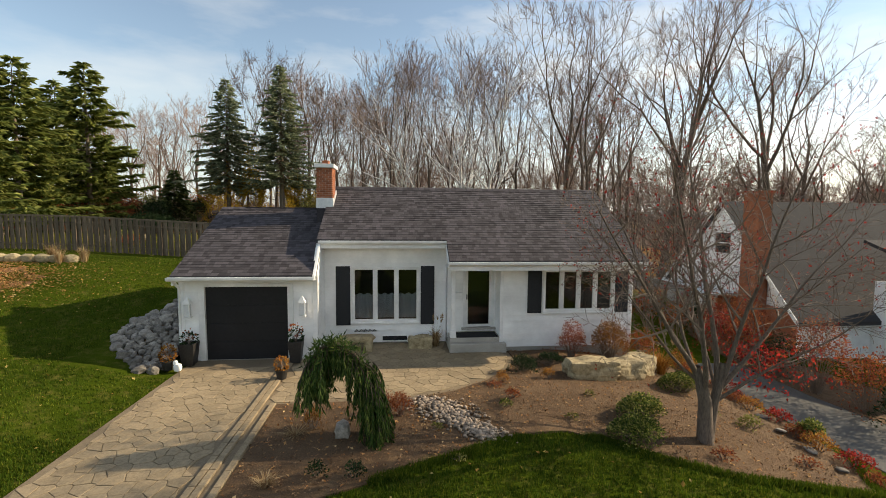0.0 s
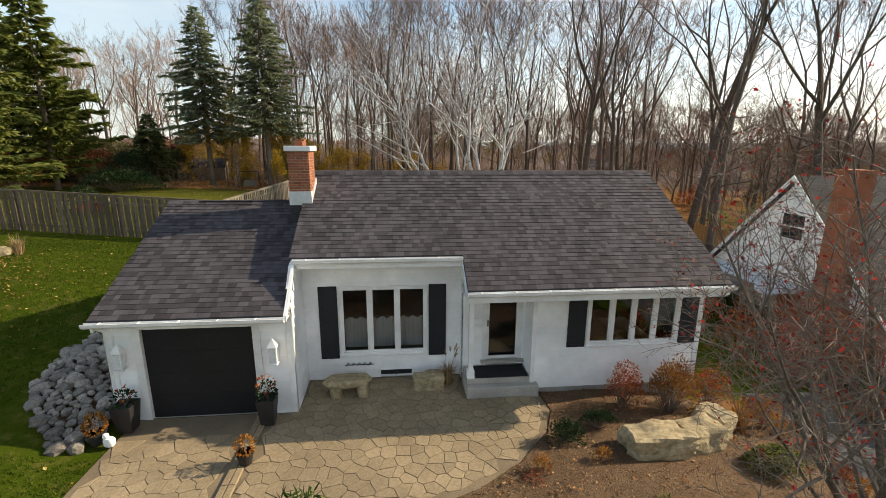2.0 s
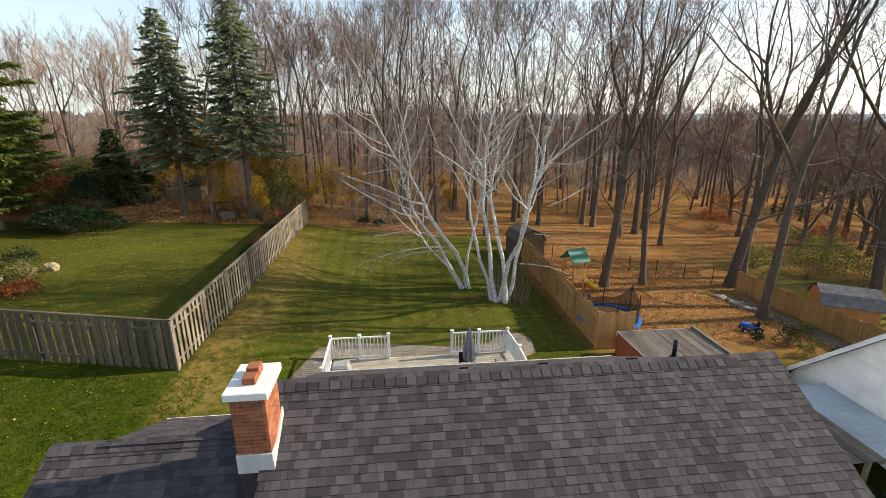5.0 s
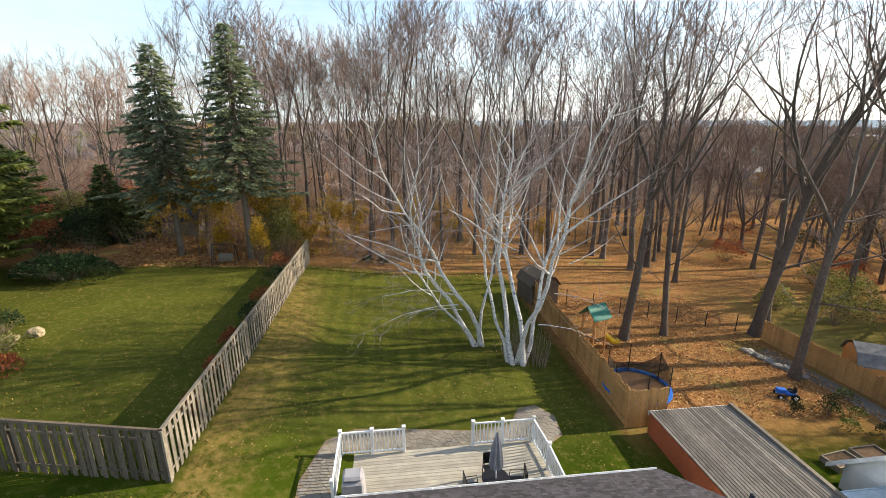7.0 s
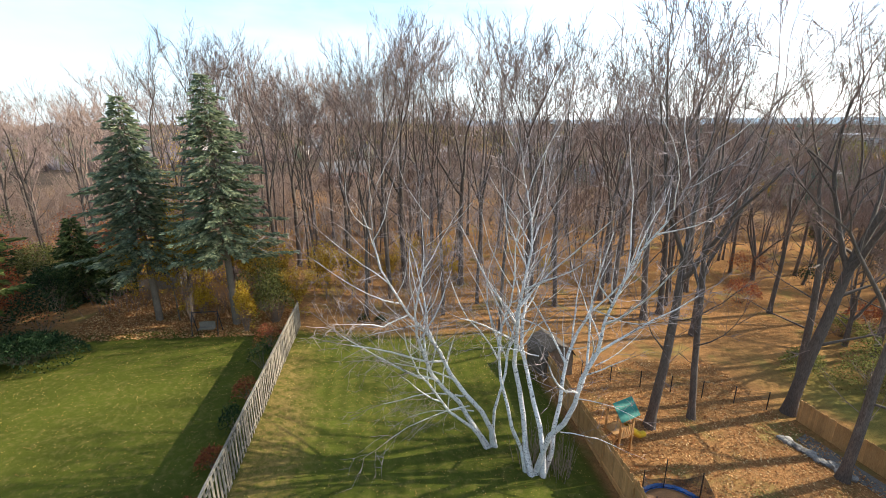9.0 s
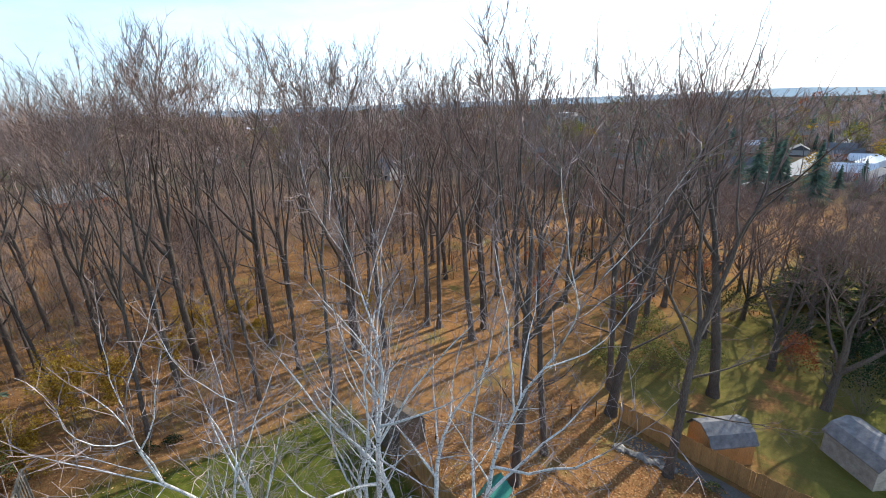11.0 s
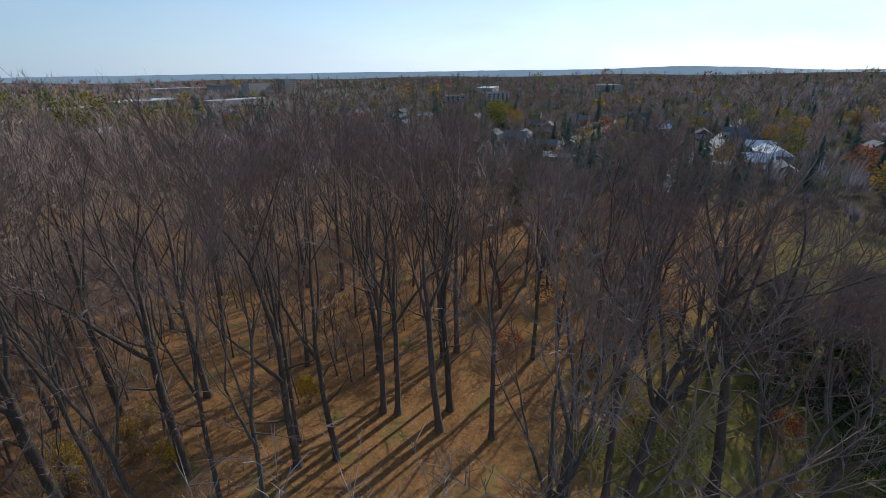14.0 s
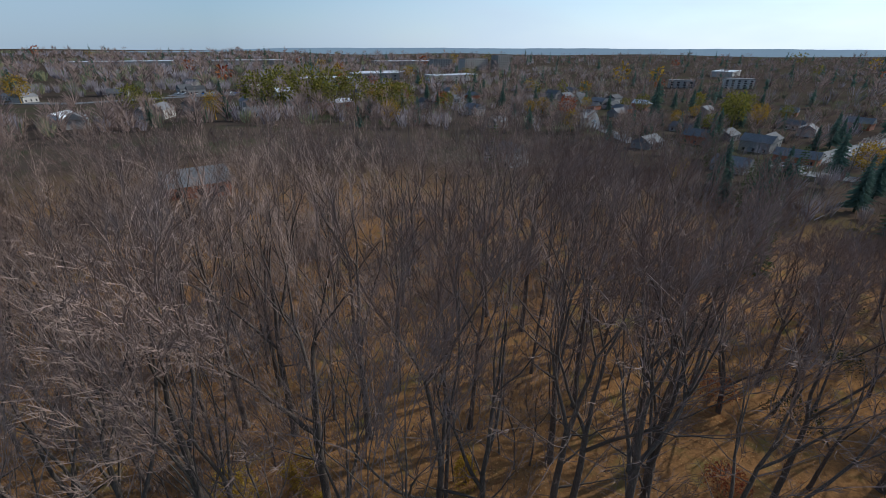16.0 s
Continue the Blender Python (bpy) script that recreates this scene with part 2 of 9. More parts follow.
MAT["green_needle"] = leafy("green_needles", [(0.0, (0.035, 0.055, 0.02)), (0.6, (0.09, 0.125, 0.045)), (1.0, (0.18, 0.2, 0.075))], 0.75, 0.35)
MAT["weep_needle"] = leafy("weeping_spruce_needles", [(0.0, (0.02, 0.045, 0.012)), (0.6, (0.06, 0.108, 0.024)), (1.0, (0.15, 0.19, 0.045))], 0.7, 0.2)
MAT["red_leaf"] = leafy("red_leaves", [(0.0, (0.11, 0.016, 0.012)), (0.5, (0.3, 0.03, 0.024)), (0.85, (0.55, 0.05, 0.04)), (1.0, (0.28, 0.09, 0.04))], 0.6, 0.4)
MAT["rust_leaf"] = leafy("rust_leaves", [(0.0, (0.14, 0.035, 0.02)), (0.5, (0.34, 0.085, 0.04)), (1.0, (0.5, 0.2, 0.06))], 0.7, 0.3)
MAT["orange_leaf"] = leafy("orange_grass_leaves", [(0.0, (0.16, 0.062, 0.02)), (0.5, (0.37, 0.15, 0.032)), (1.0, (0.52, 0.3, 0.075))], 0.7, 0.35)
MAT["yellow_leaf"] = leafy("yellow_leaves", [(0.0, (0.3, 0.16, 0.02)), (0.5, (0.55, 0.36, 0.03)), (1.0, (0.7, 0.5, 0.08))], 0.7, 0.4)
MAT["olive_leaf"] = leafy("olive_leaves", [(0.0, (0.08, 0.085, 0.02)), (0.5, (0.2, 0.2, 0.05)), (1.0, (0.38, 0.36, 0.12))], 0.7, 0.35)
MAT["green_leaf"] = leafy("green_leaves", [(0.0, (0.03, 0.055, 0.012)), (0.45, (0.09, 0.13, 0.022)), (0.75, (0.24, 0.26, 0.055)), (1.0, (0.55, 0.48, 0.16))], 0.6, 0.25)
MAT["dark_leaf"] = leafy("dark_yew_leaves", [(0.0, (0.008, 0.02, 0.008)), (0.6, (0.022, 0.045, 0.016)), (1.0, (0.05, 0.08, 0.03))], 0.7, 0.15)
MAT["straw"] = leafy("dry_grass", [(0.0, (0.2, 0.11, 0.05)), (0.5, (0.4, 0.27, 0.14)), (1.0, (0.6, 0.47, 0.28))], 0.8, 0.3)
MAT["litter"] = leafy("fallen_leaves", [(0.0, (0.22, 0.09, 0.035)), (0.4, (0.42, 0.2, 0.075)), (0.75, (0.56, 0.32, 0.13)), (1.0, (0.68, 0.48, 0.24))], 0.85, 0.2)
MAT["lawn_leaf"] = leafy("yellow_fallen_leaves", [(0.0, (0.24, 0.13, 0.035)), (0.6, (0.42, 0.28, 0.075)), (1.0, (0.52, 0.4, 0.15))], 0.85, 0.2)
MAT["pot"] = surface("dark_planter", (0.018, 0.017, 0.017), (0.04, 0.037, 0.035), 20, 3, 0.5, 0.1)
MAT["cable"] = surface("black_cable", (0.012, 0.012, 0.013), (0.03, 0.03, 0.03), 20, 3, 0.6, 0.0)


def birch_bark():
    m, nt, p, pos, g = start("birch_bark", 0.75, 0, 0.3)
    f = noise_of(nt, pos, 14, 5, 0.6)
    col = ramp(nt, f, [(0.25, (0.42, 0.385, 0.35)), (0.6, (0.74, 0.70, 0.65))])
    marks = noise_of(nt, pos, 6, 4, 0.75, (1.0, 1.0, 3.0))
    col = blend(nt, ramp(nt, marks, [(0.55, (0, 0, 0)), (0.62, (1, 1, 1))]), col, (0.06, 0.05, 0.043))
    nt.links.new(col, p.inputs["Base Color"])
    relief(nt, p, f, 0.2)
    return m


MAT["birch"] = birch_bark()
MAT["milk_glass"] = surface("frosted_pane", (0.62, 0.64, 0.66), (0.75, 0.77, 0.78), 12, 2, 0.2, 0.02, spec=0.5)


def glass():
    m, nt, p, pos, g = start("window_glass", 0.03, 0, 0.5)
    tr = nt.nodes.new("ShaderNodeBsdfTransparent")
    tr.inputs["Color"].default_value = (0.72, 0.75, 0.76, 1)
    gl = nt.nodes.new("ShaderNodeBsdfGlossy")
    gl.inputs["Roughness"].default_value = 0.03
    fr = nt.nodes.new("ShaderNodeFresnel")
    fr.inputs["IOR"].default_value = 1.6
    mx = nt.nodes.new("ShaderNodeMixShader")
    nt.links.new(fr.outputs[0], mx.inputs[0])
    nt.links.new(tr.outputs[0], mx.inputs[1])
    nt.links.new(gl.outputs[0], mx.inputs[2])
    nt.links.new(mx.outputs[0], nt.nodes["Material Output"].inputs["Surface"])
    return m


MAT["glass"] = glass()


def step_of(nt, a, lo, hi):
    r = nt.nodes.new("ShaderNodeMapRange")
    r.interpolation_type = "SMOOTHSTEP"
    for k, v in (("From Min", lo), ("From Max", hi)):
        r.inputs[k].default_value = v
    nt.links.new(a, r.inputs["Value"])
    return r.outputs[0]


def ground_cover():
    """Lawns near the houses, leaf litter under the woods, brown fields and town far away."""
    m, nt, p, pos, g = start("ground_cover", 1.0, 0, 0.0)
    sep = nt.nodes.new("ShaderNodeSeparateXYZ")
    nt.links.new(pos, sep.inputs[0])
    X, Y = sep.outputs[0], sep.outputs[1]
    wob = sums(nt, "MULTIPLY", sums(nt, "SUBTRACT", noise_of(nt, pos, 0.25, 4), 0.5), 9.0)
    fine, mid, big = noise_of(nt, pos, 45, 6, 0.7), noise_of(nt, pos, 3.5, 5, 0.65), noise_of(nt, pos, 0.35, 4, 0.55)
    grass = ramp(nt, fine, [(0.25, (0.019, 0.034, 0.004)), (0.55, (0.05, 0.075, 0.008)), (0.8, (0.10, 0.115, 0.018))])
    grass = blend(nt, 1.0, grass, ramp(nt, big, [(0.3, (0.58, 0.66, 0.6)), (0.65, (1.2, 1.12, 1.0))]), "MULTIPLY")
    dry = ramp(nt, fine, [(0.25, (0.09, 0.074, 0.02)), (0.7, (0.22, 0.178, 0.056))])
    grass = blend(nt, sums(nt, "ADD", sums(nt, "MULTIPLY", step_of(nt, mid, 0.46, 0.74), 0.5), sums(nt, "MULTIPLY", step_of(nt, Y, 9.0, 13.0), 0.24), True), grass, dry)
    leaf = ramp(nt, noise_of(nt, pos, 24, 6, 0.75), [(0.3, (0.13, 0.066, 0.03)), (0.5, (0.31, 0.16, 0.064)), (0.68, (0.45, 0.26, 0.108)), (0.8, (0.54, 0.36, 0.18))])
    leaf = blend(nt, 1.0, leaf, ramp(nt, mid, [(0.3, (0.6, 0.58, 0.55)), (0.7, (1.15, 1.12, 1.1))]), "MULTIPLY")
    olive = ramp(nt, fine, [(0.3, (0.09, 0.085, 0.022)), (0.7, (0.24, 0.21, 0.07))])
    leaf = blend(nt, sums(nt, "MULTIPLY", step_of(nt, big, 0.52, 0.72), 0.75), leaf, olive)
    # mowing stripes on the back lawn
    stripe = sums(nt, "MULTIPLY", sums(nt, "SINE", sums(nt, "MULTIPLY", sums(nt, "ADD", X, sums(nt, "MULTIPLY", Y, 0.03)), 7.2)), sums(nt, "MULTIPLY", step_of(nt, Y, 11.0, 14.0), step_of(nt, X, -6.2, -5.5)))
    grass = blend(nt, 1.0, grass, ramp(nt, sums(nt, "ADD", sums(nt, "MULTIPLY", stripe, 0.35), 0.5), [(0.1, (0.86, 0.88, 0.88)), (0.9, (1.08, 1.07, 1.05))]), "MULTIPLY")
    # the wood starts behind the lawns, and east of the cedar fence
    wood_y = step_of(nt, sums(nt, "ADD", Y, sums(nt, "MULTIPLY", wob, 0.35)), 29.2, 31.0)
    wood_x = sums(nt, "MULTIPLY", step_of(nt, X, 8.6, 9.4), step_of(nt, Y, 9.0, 13.0))
    wood = sums(nt, "MAXIMUM", wood_y, wood_x)
    glade = sums(nt, "MULTIPLY", step_of(nt, big, 0.28, 0.46), sums(nt, "MULTIPLY", step_of(nt, sums(nt, "ADD", X, wob), 22.0, 27.0), sums(nt, "SUBTRACT", 1.0, step_of(nt, sums(nt, "ADD", Y, wob), 20.0, 30.0))))
    col = blend(nt, wood, grass, leaf)
    col = blend(nt, sums(nt, "MULTIPLY", glade, 0.85), col, blend(nt, 0.65, grass, olive))
    # bare soil along the grey fence
    strip = sums(nt, "MULTIPLY", sums(nt, "MULTIPLY", step_of(nt, X, -6.6, -6.2), sums(nt, "SUBTRACT", 1.0, step_of(nt, sums(nt, "ADD", X, sums(nt, "MULTIPLY", wob, 0.4)), -5.6, -3.4))), sums(nt, "MULTIPLY", step_of(nt, Y, 5.0, 8.0), sums(nt, "SUBTRACT", 1.0, step_of(nt, Y, 24.0, 30.0))))
    soil = ramp(nt, fine, [(0.3, (0.15, 0.095, 0.03)), (0.7, (0.31, 0.215, 0.075))])
    col = blend(nt, sums(nt, "MULTIPLY", sums(nt, "MULTIPLY", strip, step_of(nt, mid, 0.25, 0.65)), 0.8), col, soil)
    far = ramp(nt, noise_of(nt, pos, 0.02, 6, 0.7), [(0.35, (0.045, 0.036, 0.028)), (0.5, (0.085, 0.062, 0.047)), (0.66, (0.06, 0.062, 0.032)), (0.8, (0.11, 0.085, 0.062))])
    dist = nt.nodes.new("ShaderNodeVectorMath")
    dist.operation = "LENGTH"
    nt.links.new(pos, dist.inputs[0])
    col = blend(nt, step_of(nt, dist.outputs["Value"], 75.0, 170.0), col, far)
    nt.links.new(col, p.inputs["Base Color"])
    relief(nt, p, fine, 0.6, 0.03)
    return m


MAT["ground"] = ground_cover()


# ---- mesh helpers ----
def mesh_of(name, verts, faces, material, smooth=False):
    me = bpy.data.meshes.new(name)
    me.from_pydata(verts, [], faces)
    me.materials.append(material)
    if smooth:
        me.polygons.foreach_set("use_smooth", [True] * len(me.polygons))
    me.update()
    return me


def thing(name, label, category, group="", kind="", at=None):
    return tagged(_place(new(name), at), label, category, group, kind)


def _place(ob, at):
    if at is not None:
        ob.matrix_basis = at if isinstance(at, Matrix) else Matrix.Translation(at)
    return ob


def add(name, me, parent=None, label="", at=None):
    ob = _place(new(name, me), at)
    if parent:
        ob.parent = parent
    return tagged(ob, label)


def part(name, bm, material, parent, label="", smooth=False, at=None):
    me = bpy.data.meshes.new(name)
    bm.to_mesh(me)
    bm.free()
    me.materials.append(material)
    if smooth:
        me.polygons.foreach_set("use_smooth", [True] * len(me.polygons))
    return add(name, me, parent, label, at)


def box(bm, x0, y0, z0, x1, y1, z1, bevel=0.0):
    v = [bm.verts.new(c) for c in ((x0, y0, z0), (x1, y0, z0), (x1, y1, z0), (x0, y1, z0), (x0, y0, z1), (x1, y0, z1), (x1, y1, z1), (x0, y1, z1))]
    fs = [bm.faces.new([v[i] for i in q]) for q in ((3, 2, 1, 0), (4, 5, 6, 7), (0, 1, 5, 4), (1, 2, 6, 5), (2, 3, 7, 6), (3, 0, 4, 7))]
    if bevel:
        es = list({e for f in fs for e in f.edges})
        bmesh.ops.bevel(bm, geom=es, offset=bevel, segments=1, affect="EDGES")
    return bm


def boxes(*dims, bevel=0.0):
    bm = bmesh.new()
    for d in dims:
        box(bm, *d, bevel=bevel)
    return bm


def box_mesh(name, x, y, z, material, bevel=0.0):
    """A box centred on x and y that stands on z = 0."""
    me = bpy.data.meshes.new(name)
    bm = boxes((-x / 2, -y / 2, 0, x / 2, y / 2, z), bevel=bevel)
    bm.to_mesh(me)
    bm.free()
    me.materials.append(material)
    return me


def prism(bm, outline, z0, z1, inset=0.0, drop=0.0):
    """An upright prism over an outline, its top edge eased by inset and drop."""
    n = len(outline)
    cx, cy = sum(p[0] for p in outline) / n, sum(p[1] for p in outline) / n
    def ring(k, z):
        return [bm.verts.new((cx + (x - cx) * k, cy + (y - cy) * k, z(x, y) if callable(z) else z)) for x, y in outline]
    r = max(math.hypot(x - cx, y - cy) for x, y in outline)
    lo = ring(1, z0)
    rings = [lo]
    if inset:
        rings.append(ring(1, (lambda x, y: z1(x, y) - drop) if callable(z1) else z1 - drop))
        rings.append(ring(1 - inset / r, z1))
    else:
        rings.append(ring(1, z1))
    for a, b in zip(rings, rings[1:]):
        for i in range(n):
            bm.faces.new((a[i], a[(i + 1) % n], b[(i + 1) % n], b[i]))
    bm.faces.new(rings[-1])
    return bm


def tube(V, F, pts, radii, n=4, cap=False):
    """A tapering tube through pts, added to lists of vertices and faces."""
    base = len(V)
    pts = [Vector(p) for p in pts]
    side = None
    for i, (p, r) in enumerate(zip(pts, radii)):
        t = (pts[min(i + 1, len(pts) - 1)] - pts[max(i - 1, 0)])
        t = t.normalized() if t.length > 1e-6 else Vector((0, 0, 1))
        if side is None:
            side = t.orthogonal().normalized()
        else:
            side = (side - t * side.dot(t))
            side = side.normalized() if side.length > 1e-6 else t.orthogonal().normalized()
        other = t.cross(side)
        for k in range(n):
            a = 2 * math.pi * k / n
            V.append(tuple(p + (side * math.cos(a) + other * math.sin(a)) * r))
    for i in range(len(pts) - 1):
        for k in range(n):
            a, b = base + i * n + k, base + i * n + (k + 1) % n
            F.append((a, b, b + n, a + n))
    if cap:
        F.append(tuple(base + (len(pts) - 1) * n + k for k in range(n)))
        F.append(tuple(base + k for k in reversed(range(n))))


def spike(V, F, a, b, r):
    """A thin three-sided twig from a to its point b."""
    base = len(V)
    a, b = Vector(a), Vector(b)
    t = (b - a).normalized()
    s = t.orthogonal().normalized()
    o = t.cross(s)
    for k in range(3):
        w = 2.0944 * k
        V.append(tuple(a + (s * math.cos(w) + o * math.sin(w)) * r))
    V.append(tuple(b))
    F += [(base, base + 1, base + 3), (base + 1, base + 2, base + 3), (base + 2, base, base + 3)]


def sliver(V, F, a, b, w):
    """The finest twig: one thin tapering facet from a to b."""
    base = len(V)
    a, b = Vector(a), Vector(b)
    s = (b - a).orthogonal().normalized() * w
    V += [tuple(a - s), tuple(a + s), tuple(b)]
    F.append((base, base + 1, base + 2))


def leaf(V, F, p, way, up, length, width):
    """A leaf: two triangles folded on the midrib."""
    base = len(V)
    p, way = Vector(p), Vector(way).normalized()
    s = way.cross(Vector(up))
    s = s.normalized() if s.length > 1e-4 else way.orthogonal().normalized()
    m = p + way * length * 0.45
    lift = s.cross(way) * width * 0.25
    V += [tuple(p), tuple(m + s * width / 2 + lift), tuple(p + way * length), tuple(m - s * width / 2 + lift)]
    F += [(base, base + 1, base + 2), (base, base + 2, base + 3)]


def rvec(rng):
    while True:
        v = Vector((rng.uniform(-1, 1), rng.uniform(-1, 1), rng.uniform(-1, 1)))
        if 0.01 < v.length < 1:
            return v.normalized()


def smooth(k):
    k = min(1.0, max(0.0, k))
    return k * k * (3 - 2 * k)


# ---- terrain ----
BACK_X, BACK_Z = (-200, -40, -16, -6.5, 0, 5, 12, 22, 40, 100, 300), (2.6, 2.5, 2.2, 1.8, 0.78, 0.45, -0.05, -0.8, -1.6, -4, -7)
FRONT_X, FRONT_Z = (-60, -12, -7, -5.2, 4.0, 6.0, 7.0, 8.0, 9.6, 10.6, 14, 40, 300), (1.6, 0.9, 0.35, 0.0, 0.0, -0.19, -0.3, -0.43, -0.7, -0.83, -0.95, -1.6, -7)


def ground_z(x, y):
    b, f = float(np.interp(x, BACK_X, BACK_Z)), float(np.interp(x, FRONT_X, FRONT_Z))
    s = smooth((y + 1.0) / 8.0)
    z = f * (1 - s) + b * s
    r = math.hypot(x, y)
    z -= 7.0 * smooth((r - 60) / 240.0)
    if r > 900:
        z += smooth((r - 1200) / 1600.0) * (8 + 4 * math.sin(math.atan2(y, x) * 17))
    return z - 0.012

# ---- ground ----
def steps_out(lo, hi, step, far, grow):
    mid = list(np.arange(lo, hi + 1e-6, step))
    s, out = step, []
    c = hi
    while c < far:
        s *= grow
        c += s
        out.append(c)
    s, back = step, []
    c = lo
    while c > -far:
        s *= grow
        c -= s
        back.append(c)
    return back[::-1] + mid + out


def build_ground():
    xs, ys = steps_out(-30, 40, 0.8, 4400, 1.16), steps_out(-18, 60, 0.8, 4400, 1.16)
    V = [(x, y, ground_z(x, y)) for y in ys for x in xs]
    n = len(xs)
    F = [(j * n + i, j * n + i + 1, (j + 1) * n + i + 1, (j + 1) * n + i) for j in range(len(ys) - 1) for i in range(n - 1)]
    ob = new("ground", mesh_of("ground", V, F, MAT["ground"], True))
    return tagged(ob, "green lawns and leaf-covered woodland floor reaching the horizon", "ground", kind="structure")


build_ground()


def draped(name, outline, material, label, category, lift, thick=0.06, cell=0.5):
    """A sheet of ground cover inside an outline, laid over the terrain, with a real edge."""
    bm = bmesh.new()
    vs = [bm.verts.new((x, y, 0)) for x, y in outline]
    bm.faces.new(vs)
    xs, ys = [p[0] for p in outline], [p[1] for p in outline]
    for axis, lo, hi in ((0, min(xs), max(xs)), (1, min(ys), max(ys))):
        for c in np.arange(lo + cell, hi, cell):
            no = (1, 0, 0) if axis == 0 else (0, 1, 0)
            bmesh.ops.bisect_plane(bm, geom=bm.verts[:] + bm.edges[:] + bm.faces[:], plane_co=(c, 0, 0) if axis == 0 else (0, c, 0), plane_no=no)
    rim = [e for e in bm.edges if len(e.link_faces) == 1]
    got = bmesh.ops.extrude_edge_only(bm, edges=rim)
    low = {v for v in got["geom"] if isinstance(v, bmesh.types.BMVert)}
    for v in bm.verts:
        v.co.z = ground_z(v.co.x, v.co.y) + (lift(v.co.x, v.co.y) if callable(lift) else lift) - (thick + 0.1 if v in low else 0)
    bmesh.ops.recalc_face_normals(bm, faces=bm.faces[:])
    me = bpy.data.meshes.new(name)
    bm.to_mesh(me)
    bm.free()
    me.materials.append(material)
    return tagged(new(name, me), label, category, kind="structure")


DRIVE = [(-4.86, -1.34), (-4.86, -18), (-1.72, -18), (-1.72, -1.34)]
PATIO = [(-1.72, -1.30), (-1.72, -4.5), (1.2, -4.42), (2.3, -4.0), (3.2, -3.4), (4.0, -2.55), (4.35, -1.75), (4.3, -0.98), (2.5, -0.98), (2.5, -0.02), (-1.42, -0.02), (-1.42, -1.30)]
BED = [(-1.72, -4.5), (-1.72, -8.4), (-0.4, -7.95), (0.7, -7.45), (1.6, -7.05), (2.7, -6.55), (3.5, -6.22), (4.25, -6.12), (4.87, -6.37), (5.67, -6.97), (6.87, -7.48), (8.2, -7.63), (9.46, -7.64), (10.19, -6.53), (10.36, -4.14), (10.0, -1.0), (8.9, -0.5), (8.7, -0.98), (4.32, -0.98), (4.37, -1.75), (4.02, -2.57), (3.22, -3.42), (2.32, -4.02), (1.2, -4.44)]


def bed_rise(x, y):
    d = min(math.hypot(x - a, y - b) for a, b in BED)
    return 0.035 + 0.15 * smooth(d / 1.6) * smooth((x - 1.5) / 3.0) * smooth((y + 6.6) / 2.2)


draped("driveway", DRIVE, MAT["joint"], "sandy joints of the flagstone driveway before the garage", "driveway", 0.02)
draped("patio", PATIO, MAT["joint"], "sandy joints of the curved flagstone patio", "patio", 0.02)
draped("garden_bed", BED, MAT["mulch"], "brown bark mulch garden bed with fallen leaves", "garden bed", bed_rise, cell=0.35)
draped("neighbour_driveway", [(10.5, -0.3), (10.5, -3.2), (10.7, -8.5), (11.6, -18), (17.0, -18), (14.2, -8.5), (13.2, -3.0), (12.9, -0.3)], MAT["asphalt"], "grey asphalt driveway of the neighbouring house", "driveway", 0.03)
draped("hedge_bed", [(12.75, 2.5), (12.75, -3.0), (13.8, -9.0), (16.2, -16.0), (18.5, -16.0), (16.0, -6.0), (14.5, 2.5)], MAT["mulch"], "brown leaf-strewn bed under the neighbour's hedge", "garden bed", 0.04)


# ---- the bungalow ----
RIDGE_Y, RIDGE_Z, EAVE_Y, EAVE_Z = 2.38, 5.15, -1.62, 2.88
SLOPE = (RIDGE_Z - EAVE_Z) / (RIDGE_Y - EAVE_Y)
X0, X1 = -1.52, 8.50            # main roof, left and right
GX0, GY_E, GZ_E, GY_R, GZ_R = -5.24, -1.72, 2.49, 2.05, 4.38
GSLOPE = (GZ_R - GZ_E) / (GY_R - GY_E)
REC_Y = -0.64                   # eave above the recessed window wall
REAR_Y = 6.75
REC_X = 2.42

house = thing("house", "white sided bungalow with a grey shingle roof and attached garage", "house")


